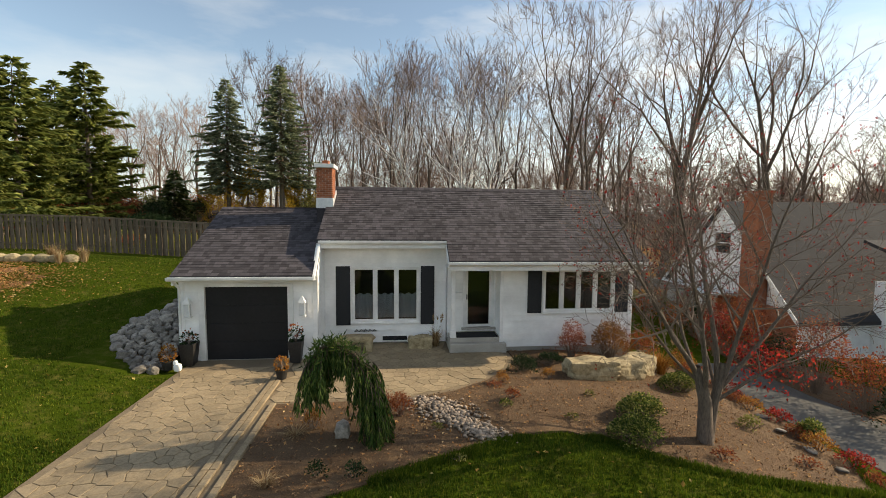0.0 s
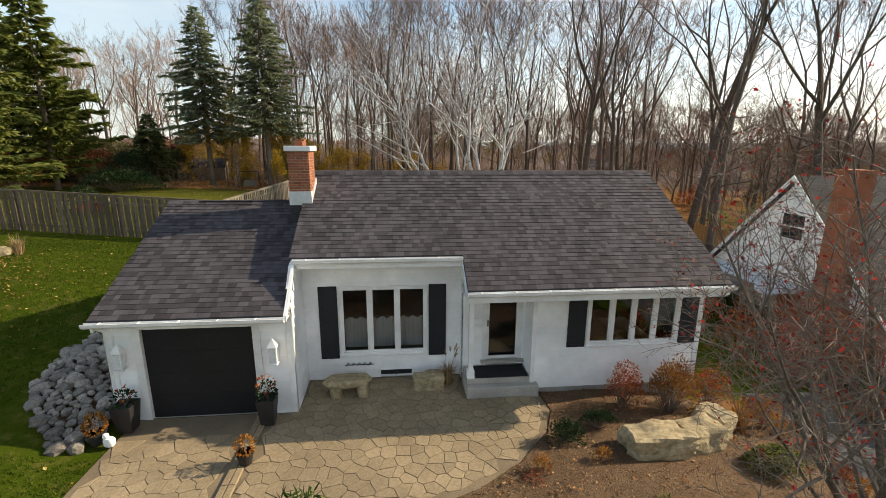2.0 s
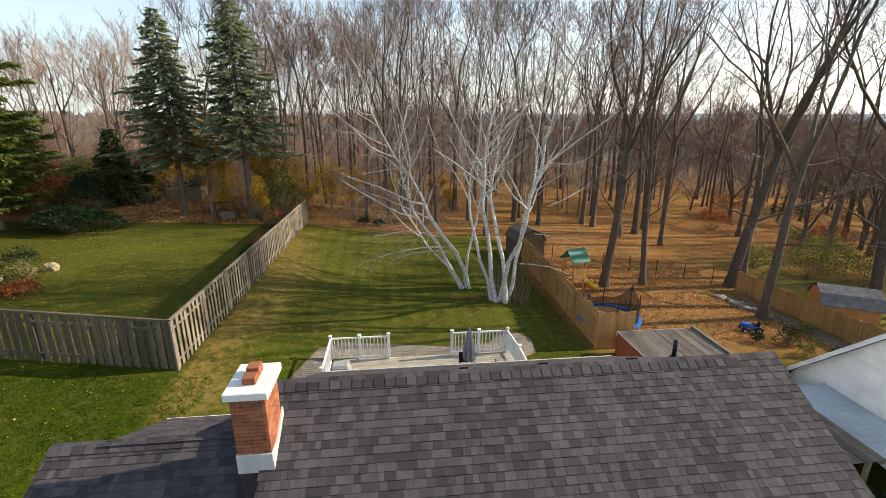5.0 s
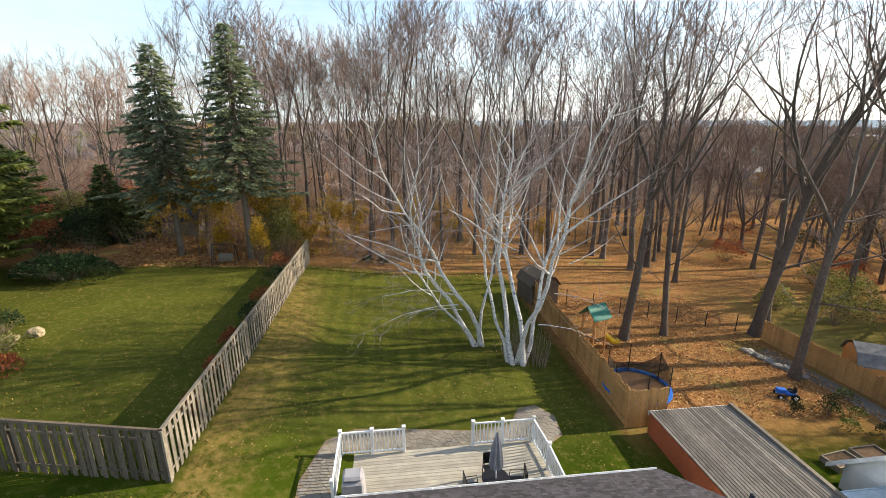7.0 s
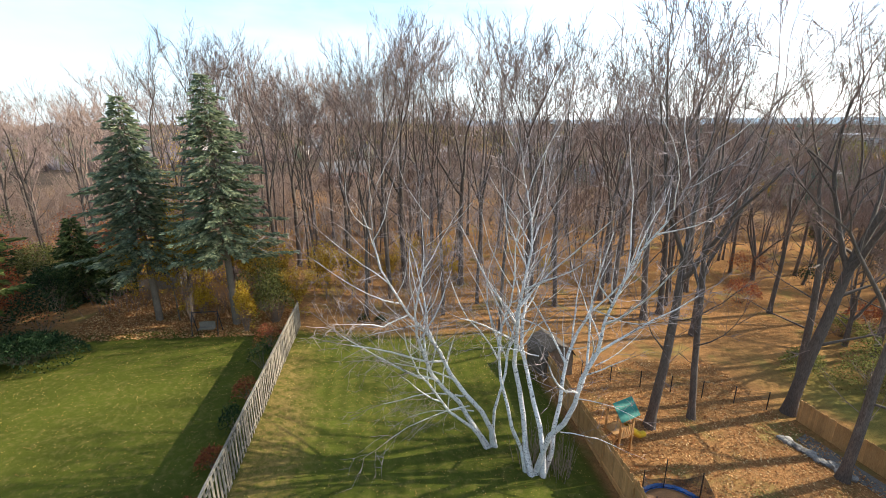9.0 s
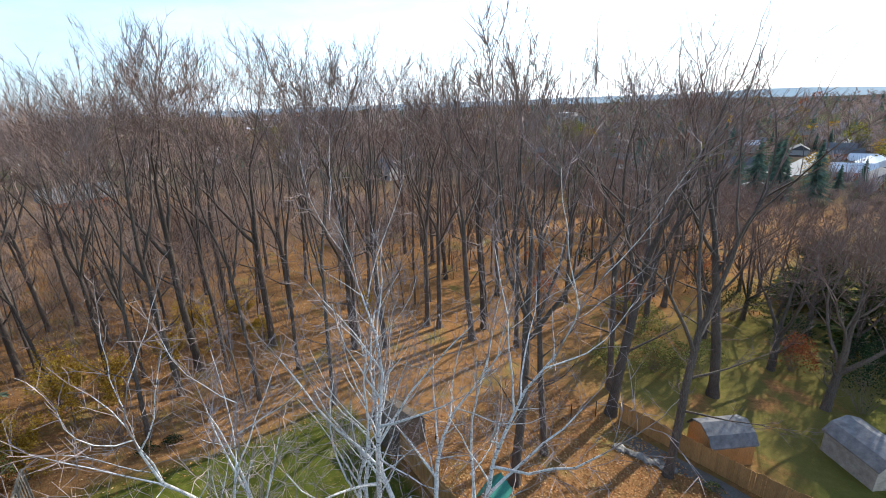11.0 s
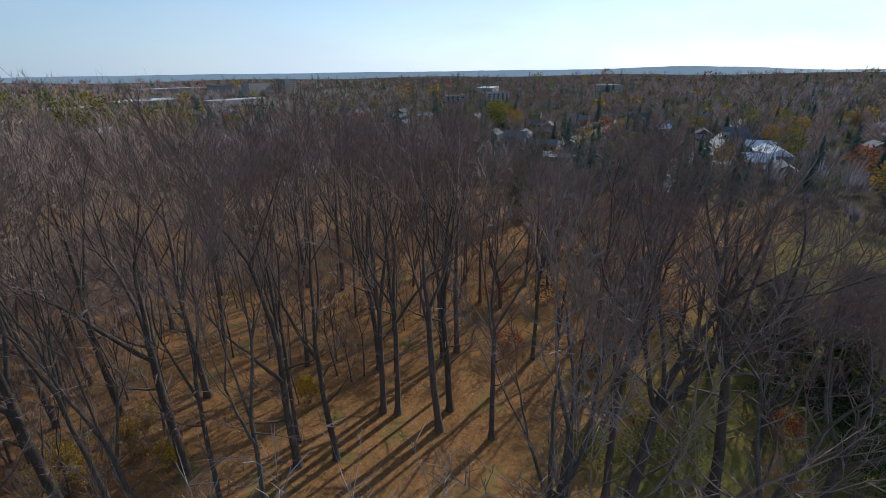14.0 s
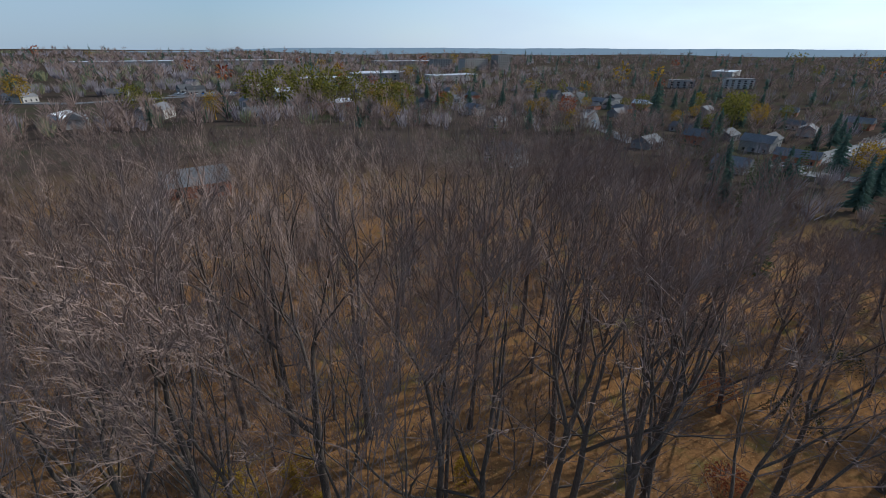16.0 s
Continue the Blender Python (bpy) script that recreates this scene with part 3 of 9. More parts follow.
def siding_wall(name, x0, x1, y, z0, z1, holes=(), facing=-1, course=0.2):
    """A wall that faces along y, built of a core with openings and overlapping boards, each a part."""
    core = bmesh.new()
    t = 0.12
    xs = sorted({x0, x1, *[h[0] for h in holes], *[h[2] for h in holes]})
    def free(a, b, c, d):
        return not any(a >= h[0] - 1e-4 and b <= h[2] + 1e-4 and c >= h[1] - 1e-4 and d <= h[3] + 1e-4 for h in holes)
    zs = sorted({z0, z1, *[h[1] for h in holes], *[h[3] for h in holes]})
    for a, b in zip(xs, xs[1:]):
        for c, d in zip(zs, zs[1:]):
            if free(a, b, c, d):
                box(core, a, y, c, b, y - facing * t, d)
    wall = part(name, core, MAT["siding"], house)
    k, z = 0, z0
    while z < z1 - 0.02:
        top = min(z + course, z1)
        spans, a = [], x0
        cuts = sorted([h for h in holes if h[1] < top - 0.03 and h[3] > z + 0.03], key=lambda h: h[0])
        for h in cuts:
            if h[0] > a:
                spans.append((a, h[0]))
            a = max(a, h[2])
        if a < x1:
            spans.append((a, x1))
        for a, b in spans:
            bm = bmesh.new()
            v = [bm.verts.new(c) for c in ((a, y + facing * 0.036, z), (b, y + facing * 0.036, z), (b, y + facing * 0.003, top), (a, y + facing * 0.003, top), (a, y, z), (b, y, z))]
            bm.faces.new((v[0], v[1], v[2], v[3]) if facing < 0 else (v[3], v[2], v[1], v[0]))
            bm.faces.new((v[4], v[5], v[1], v[0]) if facing < 0 else (v[0], v[1], v[5], v[4]))
            part("board", bm, MAT["siding"], wall)
        z, k = top, k + 1
    return wall


def side_wall(name, x, y0, y1, z0, top, facing, course=0.2):
    """A wall that faces along x; top gives its height at y."""
    bm = bmesh.new()
    t = 0.12
    ys = [y0 + (y1 - y0) * i / 8 for i in range(9)]
    out, inn = x, x - facing * t
    pts = [(y, z0) for y in ys] + [(y, top(y)) for y in reversed(ys)]
    a = [bm.verts.new((out, y, z)) for y, z in pts]
    b = [bm.verts.new((inn, y, z)) for y, z in pts]
    bm.faces.new(a if facing < 0 else a[::-1]).normal_update()
    bm.faces.new(b[::-1] if facing < 0 else b)
    for i in range(len(a)):
        j = (i + 1) % len(a)
        bm.faces.new((a[i], b[i], b[j], a[j]))
    bmesh.ops.recalc_face_normals(bm, faces=bm.faces[:])
    wall = part(name, bm, MAT["siding"], house)
    z = z0
    while z < max(top(y) for y in ys) - 0.03:
        za = z + course
        lo = [y for y in np.linspace(y0, y1, 60) if top(y) > z + 0.02]
        hi = [y for y in np.linspace(y0, y1, 60) if top(y) > za - 0.001]
        if len(lo) > 1:
            la, lb = lo[0], lo[-1]
            ha, hb = (hi[0], hi[-1]) if len(hi) > 1 else ((la + lb) / 2, (la + lb) / 2 + 0.01)
            bm = bmesh.new()
            v = [bm.verts.new(c) for c in ((x + facing * 0.036, la, z), (x + facing * 0.036, lb, z), (x + facing * 0.003, hb, min(za, top(hb))), (x + facing * 0.003, ha, min(za, top(ha))), (x, la, z), (x, lb, z))]
            bm.faces.new((v[0], v[1], v[2], v[3]))
            bm.faces.new((v[4], v[5], v[1], v[0]))
            bmesh.ops.recalc_face_normals(bm, faces=bm.faces[:])
            part("board", bm, MAT["siding"], wall)
        z = za
    return wall


WIN = (-0.56, 0.72, 1.62, 2.53)      # big window: x0, z0, x1, z1
DOOR = (3.10, 0.55, 3.93, 2.50)
WIN2 = (5.42, 1.20, 7.74, 2.56)
GDOOR = (-4.57, 0.0, -2.17, 2.13)
BASEWIN = (0.42, 0.10, 1.22, 0.26)
FY, PY = -0.96, -0.30                # front of the east wing; back of the porch

main_under = lambda y: RIDGE_Z - SLOPE * abs(RIDGE_Y - y) - 0.16
gar_under = lambda y: GZ_R - GSLOPE * abs(GY_R - y) - 0.14

siding_wall("window_wall", -1.42, 2.5, 0.0, 0.06, main_under(0.0) + 0.02, [WIN, BASEWIN])
siding_wall("porch_wall", 2.5, 4.10, PY, 0.45, 2.62, [DOOR])
siding_wall("east_wing_wall", 4.10, 8.30, FY, 0.12, 2.62, [WIN2])
siding_wall("garage_front_wall", -5.16, -1.42, -1.31, 0.0, 2.40, [GDOOR])
siding_wall("rear_wall", -1.46, 7.25, 6.2, 0.3, 2.8, [(2.0, 0.98, 3.8, 2.98 - 0.2)], facing=1)
side_wall("garage_return_wall", -1.42, -1.31, 0.0, 0.0, lambda y: main_under(y) if y > REC_Y else gar_under(y) + (main_under(REC_Y) - gar_under(REC_Y)) * (y + 1.31) / (REC_Y + 1.31), 1)
side_wall("garage_west_wall", -5.16, -1.31, 1.98, 0.0, gar_under, -1)
siding_wall("garage_back_wall", -5.16, -4.34, 1.98, 0.0, gar_under(1.98), [], facing=1)
side_wall("garage_store_wall", -4.34, 2.0, 3.9, 0.2, gar_under, -1)
siding_wall("garage_store_back_wall", -4.34, -1.47, 3.9, 0.2, gar_under(3.9), [], facing=1)
side_wall("east_gable_wall", 8.30, FY, 2.34, 0.0, main_under, 1)
side_wall("east_rear_wall", 7.25, 2.36, 6.2, 0.0, main_under, 1)
siding_wall("step_wall", 7.25, 8.30, 2.34, 0.0, main_under(2.34), [], facing=1)
side_wall("west_gable_wall", -1.46, 0.0, 6.2, 0.3, main_under, -1)
side_wall("porch_side_wall", 4.10, FY, PY, 0.45, lambda y: 2.62, -1)
side_wall("recess_side_wall", 2.50, PY, 0.0, 0.1, lambda y: 3.2, -1)
part("foundation", boxes((-5.14, -1.29, -0.4, -1.44, 1.96, 0.0), (-4.32, 1.96, -0.4, -1.48, 3.88, 0.2), (-1.40, 0.02, -0.4, 2.5, 6.18, 0.08), (4.12, -0.94, -0.9, 8.28, 2.3, 0.12), (4.12, 2.3, -0.5, 7.23, 6.18, 0.12), (2.5, -0.28, -0.4, 4.12, 6.18, 0.45)), MAT["concrete"], house)
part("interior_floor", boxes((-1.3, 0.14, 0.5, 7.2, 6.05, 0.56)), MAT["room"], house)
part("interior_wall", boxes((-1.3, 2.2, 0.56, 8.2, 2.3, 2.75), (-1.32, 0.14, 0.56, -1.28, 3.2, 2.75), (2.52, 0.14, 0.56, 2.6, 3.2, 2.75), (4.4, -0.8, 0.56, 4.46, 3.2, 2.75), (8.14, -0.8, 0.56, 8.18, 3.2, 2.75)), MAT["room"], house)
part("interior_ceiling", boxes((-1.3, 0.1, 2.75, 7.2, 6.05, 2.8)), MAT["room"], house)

# corner boards, frieze and porch post
part("corner_board", boxes((-5.19, -1.36, 0, -5.05, -1.30, 2.4)), MAT["trim"], house)
part("corner_board", boxes((-1.52, -1.36, 0, -1.385, -1.30, 2.4), (-1.415, -1.34, 0, -1.385, -1.2, 2.4)), MAT["trim"], house)
part("corner_board", boxes((4.07, -1.01, 0.12, 4.17, -0.955, 2.62)), MAT["trim"], house)
part("corner_board", boxes((8.22, -1.01, 0.0, 8.34, -0.94, 2.62)), MAT["trim"], house)
part("soffit", boxes((REC_X, EAVE_Y + 0.04, 2.60, X1 - 0.06, PY, 2.63), (GX0 + 0.06, GY_E + 0.04, 2.33, -1.43, -1.3, 2.36), (-1.42, REC_Y + 0.04, 3.18, REC_X, -0.01, 3.21)), MAT["trim"], house)
post = part("porch_post", boxes((2.56, -0.93, 0.52, 2.68, -0.81, 2.62), (2.53, -0.96, 0.42, 2.71, -0.78, 0.62), bevel=0.008), MAT["trim"], house)


def roof_sheet(name, x0, x1, ya, za, yb, zb, thick=0.10):
    bm = bmesh.new()
    q = [(x0, ya, za), (x1, ya, za), (x1, yb, zb), (x0, yb, zb)]
    a = [bm.verts.new(c) for c in q]
    b = [bm.verts.new((x, y, z - thick)) for x, y, z in q]
    bm.faces.new(a), bm.faces.new(b[::-1])
    for i in range(4):
        j = (i + 1) % 4
        bm.faces.new((a[j], a[i], b[i], b[j]))
    bmesh.ops.recalc_face_normals(bm, faces=bm.faces[:])
    return part(name, bm, MAT["roof_deck"], house)


rz = lambda y: RIDGE_Z - SLOPE * abs(RIDGE_Y - y)
gz = lambda y: GZ_R - GSLOPE * abs(GY_R - y)
front_roof = roof_sheet("front_roof", X0, X1, REC_Y, rz(REC_Y), RIDGE_Y, RIDGE_Z)
wing_roof = roof_sheet("wing_roof", REC_X, X1, EAVE_Y, EAVE_Z, REC_Y, rz(REC_Y))
XR = 7.42                       # right end of the rear slope
rear_roof = roof_sheet("rear_roof", X0, XR, RIDGE_Y, RIDGE_Z, REAR_Y, rz(REAR_Y))
garage_roof = roof_sheet("garage_roof", GX0, X0 + 0.06, GY_E, GZ_E, GY_R, GZ_R)
garage_rear_roof = roof_sheet("garage_rear_roof", GX0 + 0.8, X0 + 0.06, GY_R, GZ_R, 4.05, gz(4.05))
part("eave_trim", boxes((GX0 + 0.8, 4.052, gz(4.05) - 0.10, X0, 4.075, gz(4.05) + 0.012)), MAT["trim"], house)


def rake(a, b, w=0.16, t=0.03, name="rake_board"):
    """A sloping trim board along a roof's edge, from a to b."""
    V, F = [], []
    for p in (a, b):
        for dx, dz in ((-t, 0.012), (t, 0.012), (t, -w), (-t, -w)):
            V.append((p[0] + dx, p[1], p[2] + dz))
    F = [(0, 1, 2, 3), (7, 6, 5, 4)] + [(i, i + 4, (i + 1) % 4 + 4, (i + 1) % 4) for i in range(4)]
    return add(name, mesh_of(name, V, F, MAT["trim"]), house)


rake((X1 - 0.05, EAVE_Y + 0.02, EAVE_Z - 0.10), (X1 - 0.05, RIDGE_Y, RIDGE_Z - 0.115))
rake((GX0 + 0.05, GY_E + 0.02, GZ_E - 0.10), (GX0 + 0.05, GY_R, GZ_R - 0.115))
rake((REC_X + 0.0, EAVE_Y + 0.02, EAVE_Z - 0.10), (REC_X + 0.0, REC_Y, rz(REC_Y) - 0.10), 0.14)
rake((X0 + 0.09, GY_E + 0.02, GZ_E - 0.03), (X0 + 0.09, REC_Y, rz(REC_Y) - 0.06), 0.12)


# white boards behind the gutters, down to the soffits
part("fascia", boxes((-1.41, REC_Y + 0.012, 3.17, REC_X - 0.012, REC_Y + 0.032, rz(REC_Y) - 0.045)), MAT["trim"], house)
part("fascia", boxes((REC_X + 0.012, EAVE_Y + 0.012, 2.59, X1 - 0.07, EAVE_Y + 0.032, EAVE_Z - 0.045)), MAT["trim"], house)
part("fascia", boxes((GX0 + 0.07, GY_E + 0.012, 2.32, -1.44, GY_E + 0.032, GZ_E - 0.045)), MAT["trim"], house)


def gutter(x0, x1, y, z, facing=-1):
    """An open white gutter with its hangers."""
    V, F = [], []
    prof = [(0.0, 0.0), (0.0, -0.09), (0.075, -0.105), (0.115, -0.07), (0.125, 0.0), (0.112, 0.0), (0.1, -0.06), (0.07, -0.09), (0.012, -0.08), (0.012, 0.0)]
    for x in (x0, x1):
        V += [(x, y + facing * a, z + b) for a, b in prof]
    n = len(prof)
    F = [(i, (i + 1) % n, (i + 1) % n + n, i + n) for i in range(n)] + [tuple(range(n)), tuple(range(2 * n - 1, n - 1, -1))]
    g = add("gutter", mesh_of("gutter", V, F, MAT["trim"]), house, "white aluminium gutter with a few caught leaves")
    k = x0 + 0.3
    while k < x1 - 0.1:
        part("hanger", boxes((k, min(y, y + facing * 0.12), z - 0.012, k + 0.025, max(y, y + facing * 0.12), z + 0.004)), MAT["trim"], g)
        k += 0.75
    return g


gutter(X0 + 0.06, REC_X, REC_Y, rz(REC_Y) - 0.03)
gutter(REC_X - 0.02, X1 + 0.04, EAVE_Y, EAVE_Z - 0.03)
gutter(GX0 - 0.06, X0 + 0.1, GY_E, GZ_E - 0.03)
gutter(X0, XR, REAR_Y, rz(REAR_Y) - 0.03, 1)
for x, y, z1 in ((-5.22, -1.62, 2.40), (8.36, -1.1, 2.7)):
    V, F = [], []
    tube(V, F, [(x, y - 0.06, z1), (x + 0.02, y + 0.04, z1 - 0.12), (x + 0.04, y + 0.27, z1 - 0.3), (x + 0.04, y + 0.28, 0.1)], [0.045] * 4, 6)
    add("downspout", mesh_of("downspout", V, F, MAT["trim"], True), house)


# shingles: those on the slopes nearest to the flight are single parts, the rest are joined
def shingle_mesh(w, h=0.165, t=0.012):
    V = [(0, 0, t), (w, 0, t), (w, h, 0.002), (0, h, 0.002), (0, 0, 0), (w, 0, 0)]
    return mesh_of("shingle", V, [(0, 1, 2, 3), (4, 5, 1, 0), (0, 3, 4), (1, 5, 2)], MAT["shingle"])


SHINGLES = [shingle_mesh(w) for w in (0.10, 0.14, 0.19)]


def lay_shingles(sheet, x0, x1, ya, za, yb, zb, single=None, limit=300):
    rng = random.Random(int(abs(x0 * 100 + ya * 1000)))
    run = math.hypot(yb - ya, zb - za)
    tilt = math.atan2(zb - za, abs(yb - ya))
    face = 1 if yb > ya else -1
    V, F, count = [], [], 0
    d = 0.0
    while d < run - 0.04:
        x = x0 + rng.uniform(-0.1, 0)
        while x < x1 - 0.02:
            k = rng.choice((0, 1, 1, 2, 2))
            w = (0.10, 0.14, 0.19)[k]
            sx = max(x, x0)
            w2 = min(x + w, x1) - sx
            p = Vector((sx, ya + face * d * math.cos(tilt), za + d * math.sin(tilt) + 0.003))
            whole = w2 > w - 0.005
            if whole and single and single(p) and count < limit:
                count += 1
                m = Matrix.Translation(p) @ (Matrix.Rotation(tilt, 4, "X") if face > 0 else Matrix.Rotation(math.pi, 4, "Z") @ Matrix.Rotation(tilt, 4, "X") @ Matrix.Translation((-w, 0, 0)))
                add("shingle", SHINGLES[k], sheet, at=m)
            elif w2 > 0.03:
                b = len(V)
                cy, cz = face * math.cos(tilt), math.sin(tilt)
                ny, nz = -face * math.sin(tilt), math.cos(tilt)
                h, t = 0.165, rng.uniform(0.009, 0.018)
                V += [(sx, p.y + ny * t, p.z + nz * t), (sx + w2 - 0.004, p.y + ny * t, p.z + nz * t), (sx + w2 - 0.004, p.y + cy * h, p.z + cz * h + 0.002), (sx, p.y + cy * h, p.z + cz * h + 0.002), (sx, p.y, p.z), (sx + w2 - 0.004, p.y, p.z)]
                q = [(0, 1, 2, 3), (4, 5, 1, 0), (0, 3, 4), (1, 5, 2)]
                F += [tuple(b + i for i in (f if face > 0 else f[::-1])) for f in q]
            x += w
        d += 0.143
    tagged(add("shingles", mesh_of("shingles", V, F, MAT["shingle_rest"]), sheet), kind="stuff")


lay_shingles(front_roof, X0, X1, REC_Y, rz(REC_Y), RIDGE_Y, RIDGE_Z, lambda p: p.x < 4.2 and p.y < 0.9)
lay_shingles(wing_roof, REC_X, X1, EAVE_Y, EAVE_Z, REC_Y, rz(REC_Y), lambda p: True, 290)
lay_shingles(rear_roof, X0, XR, REAR_Y, rz(REAR_Y), RIDGE_Y, RIDGE_Z)
lay_shingles(garage_roof, GX0, X0 + 0.06, GY_E, GZ_E, GY_R, GZ_R, lambda p: p.y < 0.6, 300)
lay_shingles(garage_rear_roof, GX0 + 0.8, X0 + 0.06, 4.05, gz(4.05), GY_R, GZ_R)


def ridge_caps(sheet, x0, x1, y, z, slope):
    w = 0.14
    V = [(0, -w, -w * slope + 0.022), (0.3, -w, -w * slope + 0.008), (0.3, 0, 0.014), (0, 0, 0.03), (0, w, -w * slope + 0.022), (0.3, w, -w * slope + 0.008)]
    me = mesh_of("ridge_cap", V, [(0, 1, 2, 3), (3, 2, 5, 4), (0, 3, 4)], MAT["shingle"])
    x = x0
    while x < x1 - 0.1:
        add("ridge_cap", me, sheet, at=(x, y, z))
        x += 0.2


ridge_caps(rear_roof, X0, XR, RIDGE_Y, RIDGE_Z + 0.012, SLOPE)
ridge_caps(garage_rear_roof, GX0, X0 - 0.35, GY_R, GZ_R + 0.012, GSLOPE)


# roof vents and stack on the rear slope
def roof_vent(x, y):
    v = thing("roof_vent", "low black roof vent on grey shingles", "roof vent", "vents on the roof", at=Matrix.Translation((x, y, rz(y) + 0.012)) @ Matrix.Rotation(-math.atan(SLOPE), 4, "X") @ Matrix.Diagonal((0.62, 0.62, 0.75, 1)))
    part("base", boxes((-0.22, -0.2, 0, 0.22, 0.2, 0.015)), MAT["dark_metal"], v)
    bm = boxes((-0.16, -0.14, 0.015, 0.16, 0.14, 0.12), bevel=0.02)
    for vert in bm.verts:
        if vert.co.z > 0.1:
            vert.co.y -= 0.03
    part("hood", bm, MAT["dark_metal"], v)


for vx in (2.11, 3.86, 5.91):
    roof_vent(vx, 3.3)
stack = thing("vent_pipe", "dark vertical vent pipe through the shingles", "vent pipe", at=(7.1, 3.6, rz(3.6)))
V, F = [], []
tube(V, F, [(0, 0, -0.05), (0, 0, 0.5)], [0.05, 0.05], 10, True)
add("pipe", mesh_of("pipe", V, F, MAT["dark_metal"], True), stack)
V, F = [], []
tube(V, F, [(0, 0, -0.04), (0, 0, 0.06), (0, 0, 0.1)], [0.14, 0.09, 0.06], 10)
add("collar", mesh_of("collar", V, F, MAT["dark_metal"], True), stack)

# ---- chimney: a mortar core with single bricks ----
CX0, CX1, CY0, CY1, CZ0, CZ1 = -1.82, -1.30, 1.14, 1.88, 3.7, 5.76
chimney = thing("chimney", "red brick chimney with white metal flashing and a white cap", "chimney", at=(0, 0, 0))
core = part("core", boxes((CX0 + 0.012, CY0 + 0.012, CZ0, CX1 - 0.012, CY1 - 0.012, CZ1)), MAT["mortar"], chimney)
BRICK = box_mesh("brick", 0.19, 0.05, 0.057, MAT["brick"], 0.004)
HEADER = box_mesh("brick", 0.088, 0.05, 0.057, MAT["brick"], 0.004)
row, z = 0, 4.74
while z < CZ1 - 0.05:
    for side in range(4):
        a, b = (CX0, CX1) if side % 2 == 0 else (CY0, CY1)
        n = int((b - a) // 0.2)
        off = (row % 2) * 0.1
        p = a + 0.002
        first = True
        while p < b - 0.05:
            use = HEADER if (first and row % 2) else BRICK
            w = 0.088 if use is HEADER else 0.19
            if p + w > b + 0.012:
                use, w = HEADER, 0.088
                if p + w > b + 0.012:
                    break
            c = p + w / 2
            at = {0: (c, CY0 + 0.02, z, 0), 1: (CX1 - 0.02, c, z, 90), 2: (c, CY1 - 0.02, z, 0), 3: (CX0 + 0.02, c, z, 90)}[side]
            add("brick", use, core, at=pose(at[0], at[1], at[2], 0, 0, at[3]))
            p += w + 0.011
            first = False
    z += 0.068
    row += 1
bm = boxes((CX0 - 0.02, CY0 - 0.025, 4.40, CX1 + 0.02, CY1, 4.75), bevel=0.006)
part("saddle", boxes((CX0 - 0.01, CY0 - 0.015, gz(CY0) - 0.1, X0 + 0.02, CY1, 4.40)), MAT["shingle"], chimney, "shingled saddle under the flashing")
part("flashing", bm, MAT["flashing"], chimney, "pale metal flashing round the chimney's foot")
bm = bmesh.new()
prof = [(CY0 - 0.03, rz(CY0) - 0.03), (CY0 - 0.03, rz(CY0) + 0.16), (CY1 + 0.03, rz(CY1) + 0.18), (CY1 + 0.03, rz(CY1) - 0.05)]
a = [bm.verts.new((CX1 + 0.004, y, z)) for y, z in prof]
b = [bm.verts.new((CX1 + 0.03, y, z)) for y, z in prof]
bm.faces.new(a), bm.faces.new(b[::-1])
for i in range(4):
    bm.faces.new((a[i], b[i], b[(i + 1) % 4], a[(i + 1) % 4]))
bmesh.ops.recalc_face_normals(bm, faces=bm.faces[:])
part("side_flashing", bm, MAT["flashing"], chimney, "pale stepped side flashing")
part("cap", boxes((CX0 - 0.07, CY0 - 0.07, CZ1, CX1 + 0.07, CY1 + 0.07, CZ1 + 0.13), bevel=0.012), MAT["trim"], chimney, "white painted chimney cap")
part("flue", boxes((-1.66, 1.30, CZ1 + 0.13, -1.46, 1.50, CZ1 + 0.25), bevel=0.01), MAT["brick"], chimney, "brick-red flue tile")
part("flue", boxes((-1.66, 1.53, CZ1 + 0.13, -1.46, 1.74, CZ1 + 0.29), bevel=0.01), MAT["brick"], chimney, "brick-red flue tile")


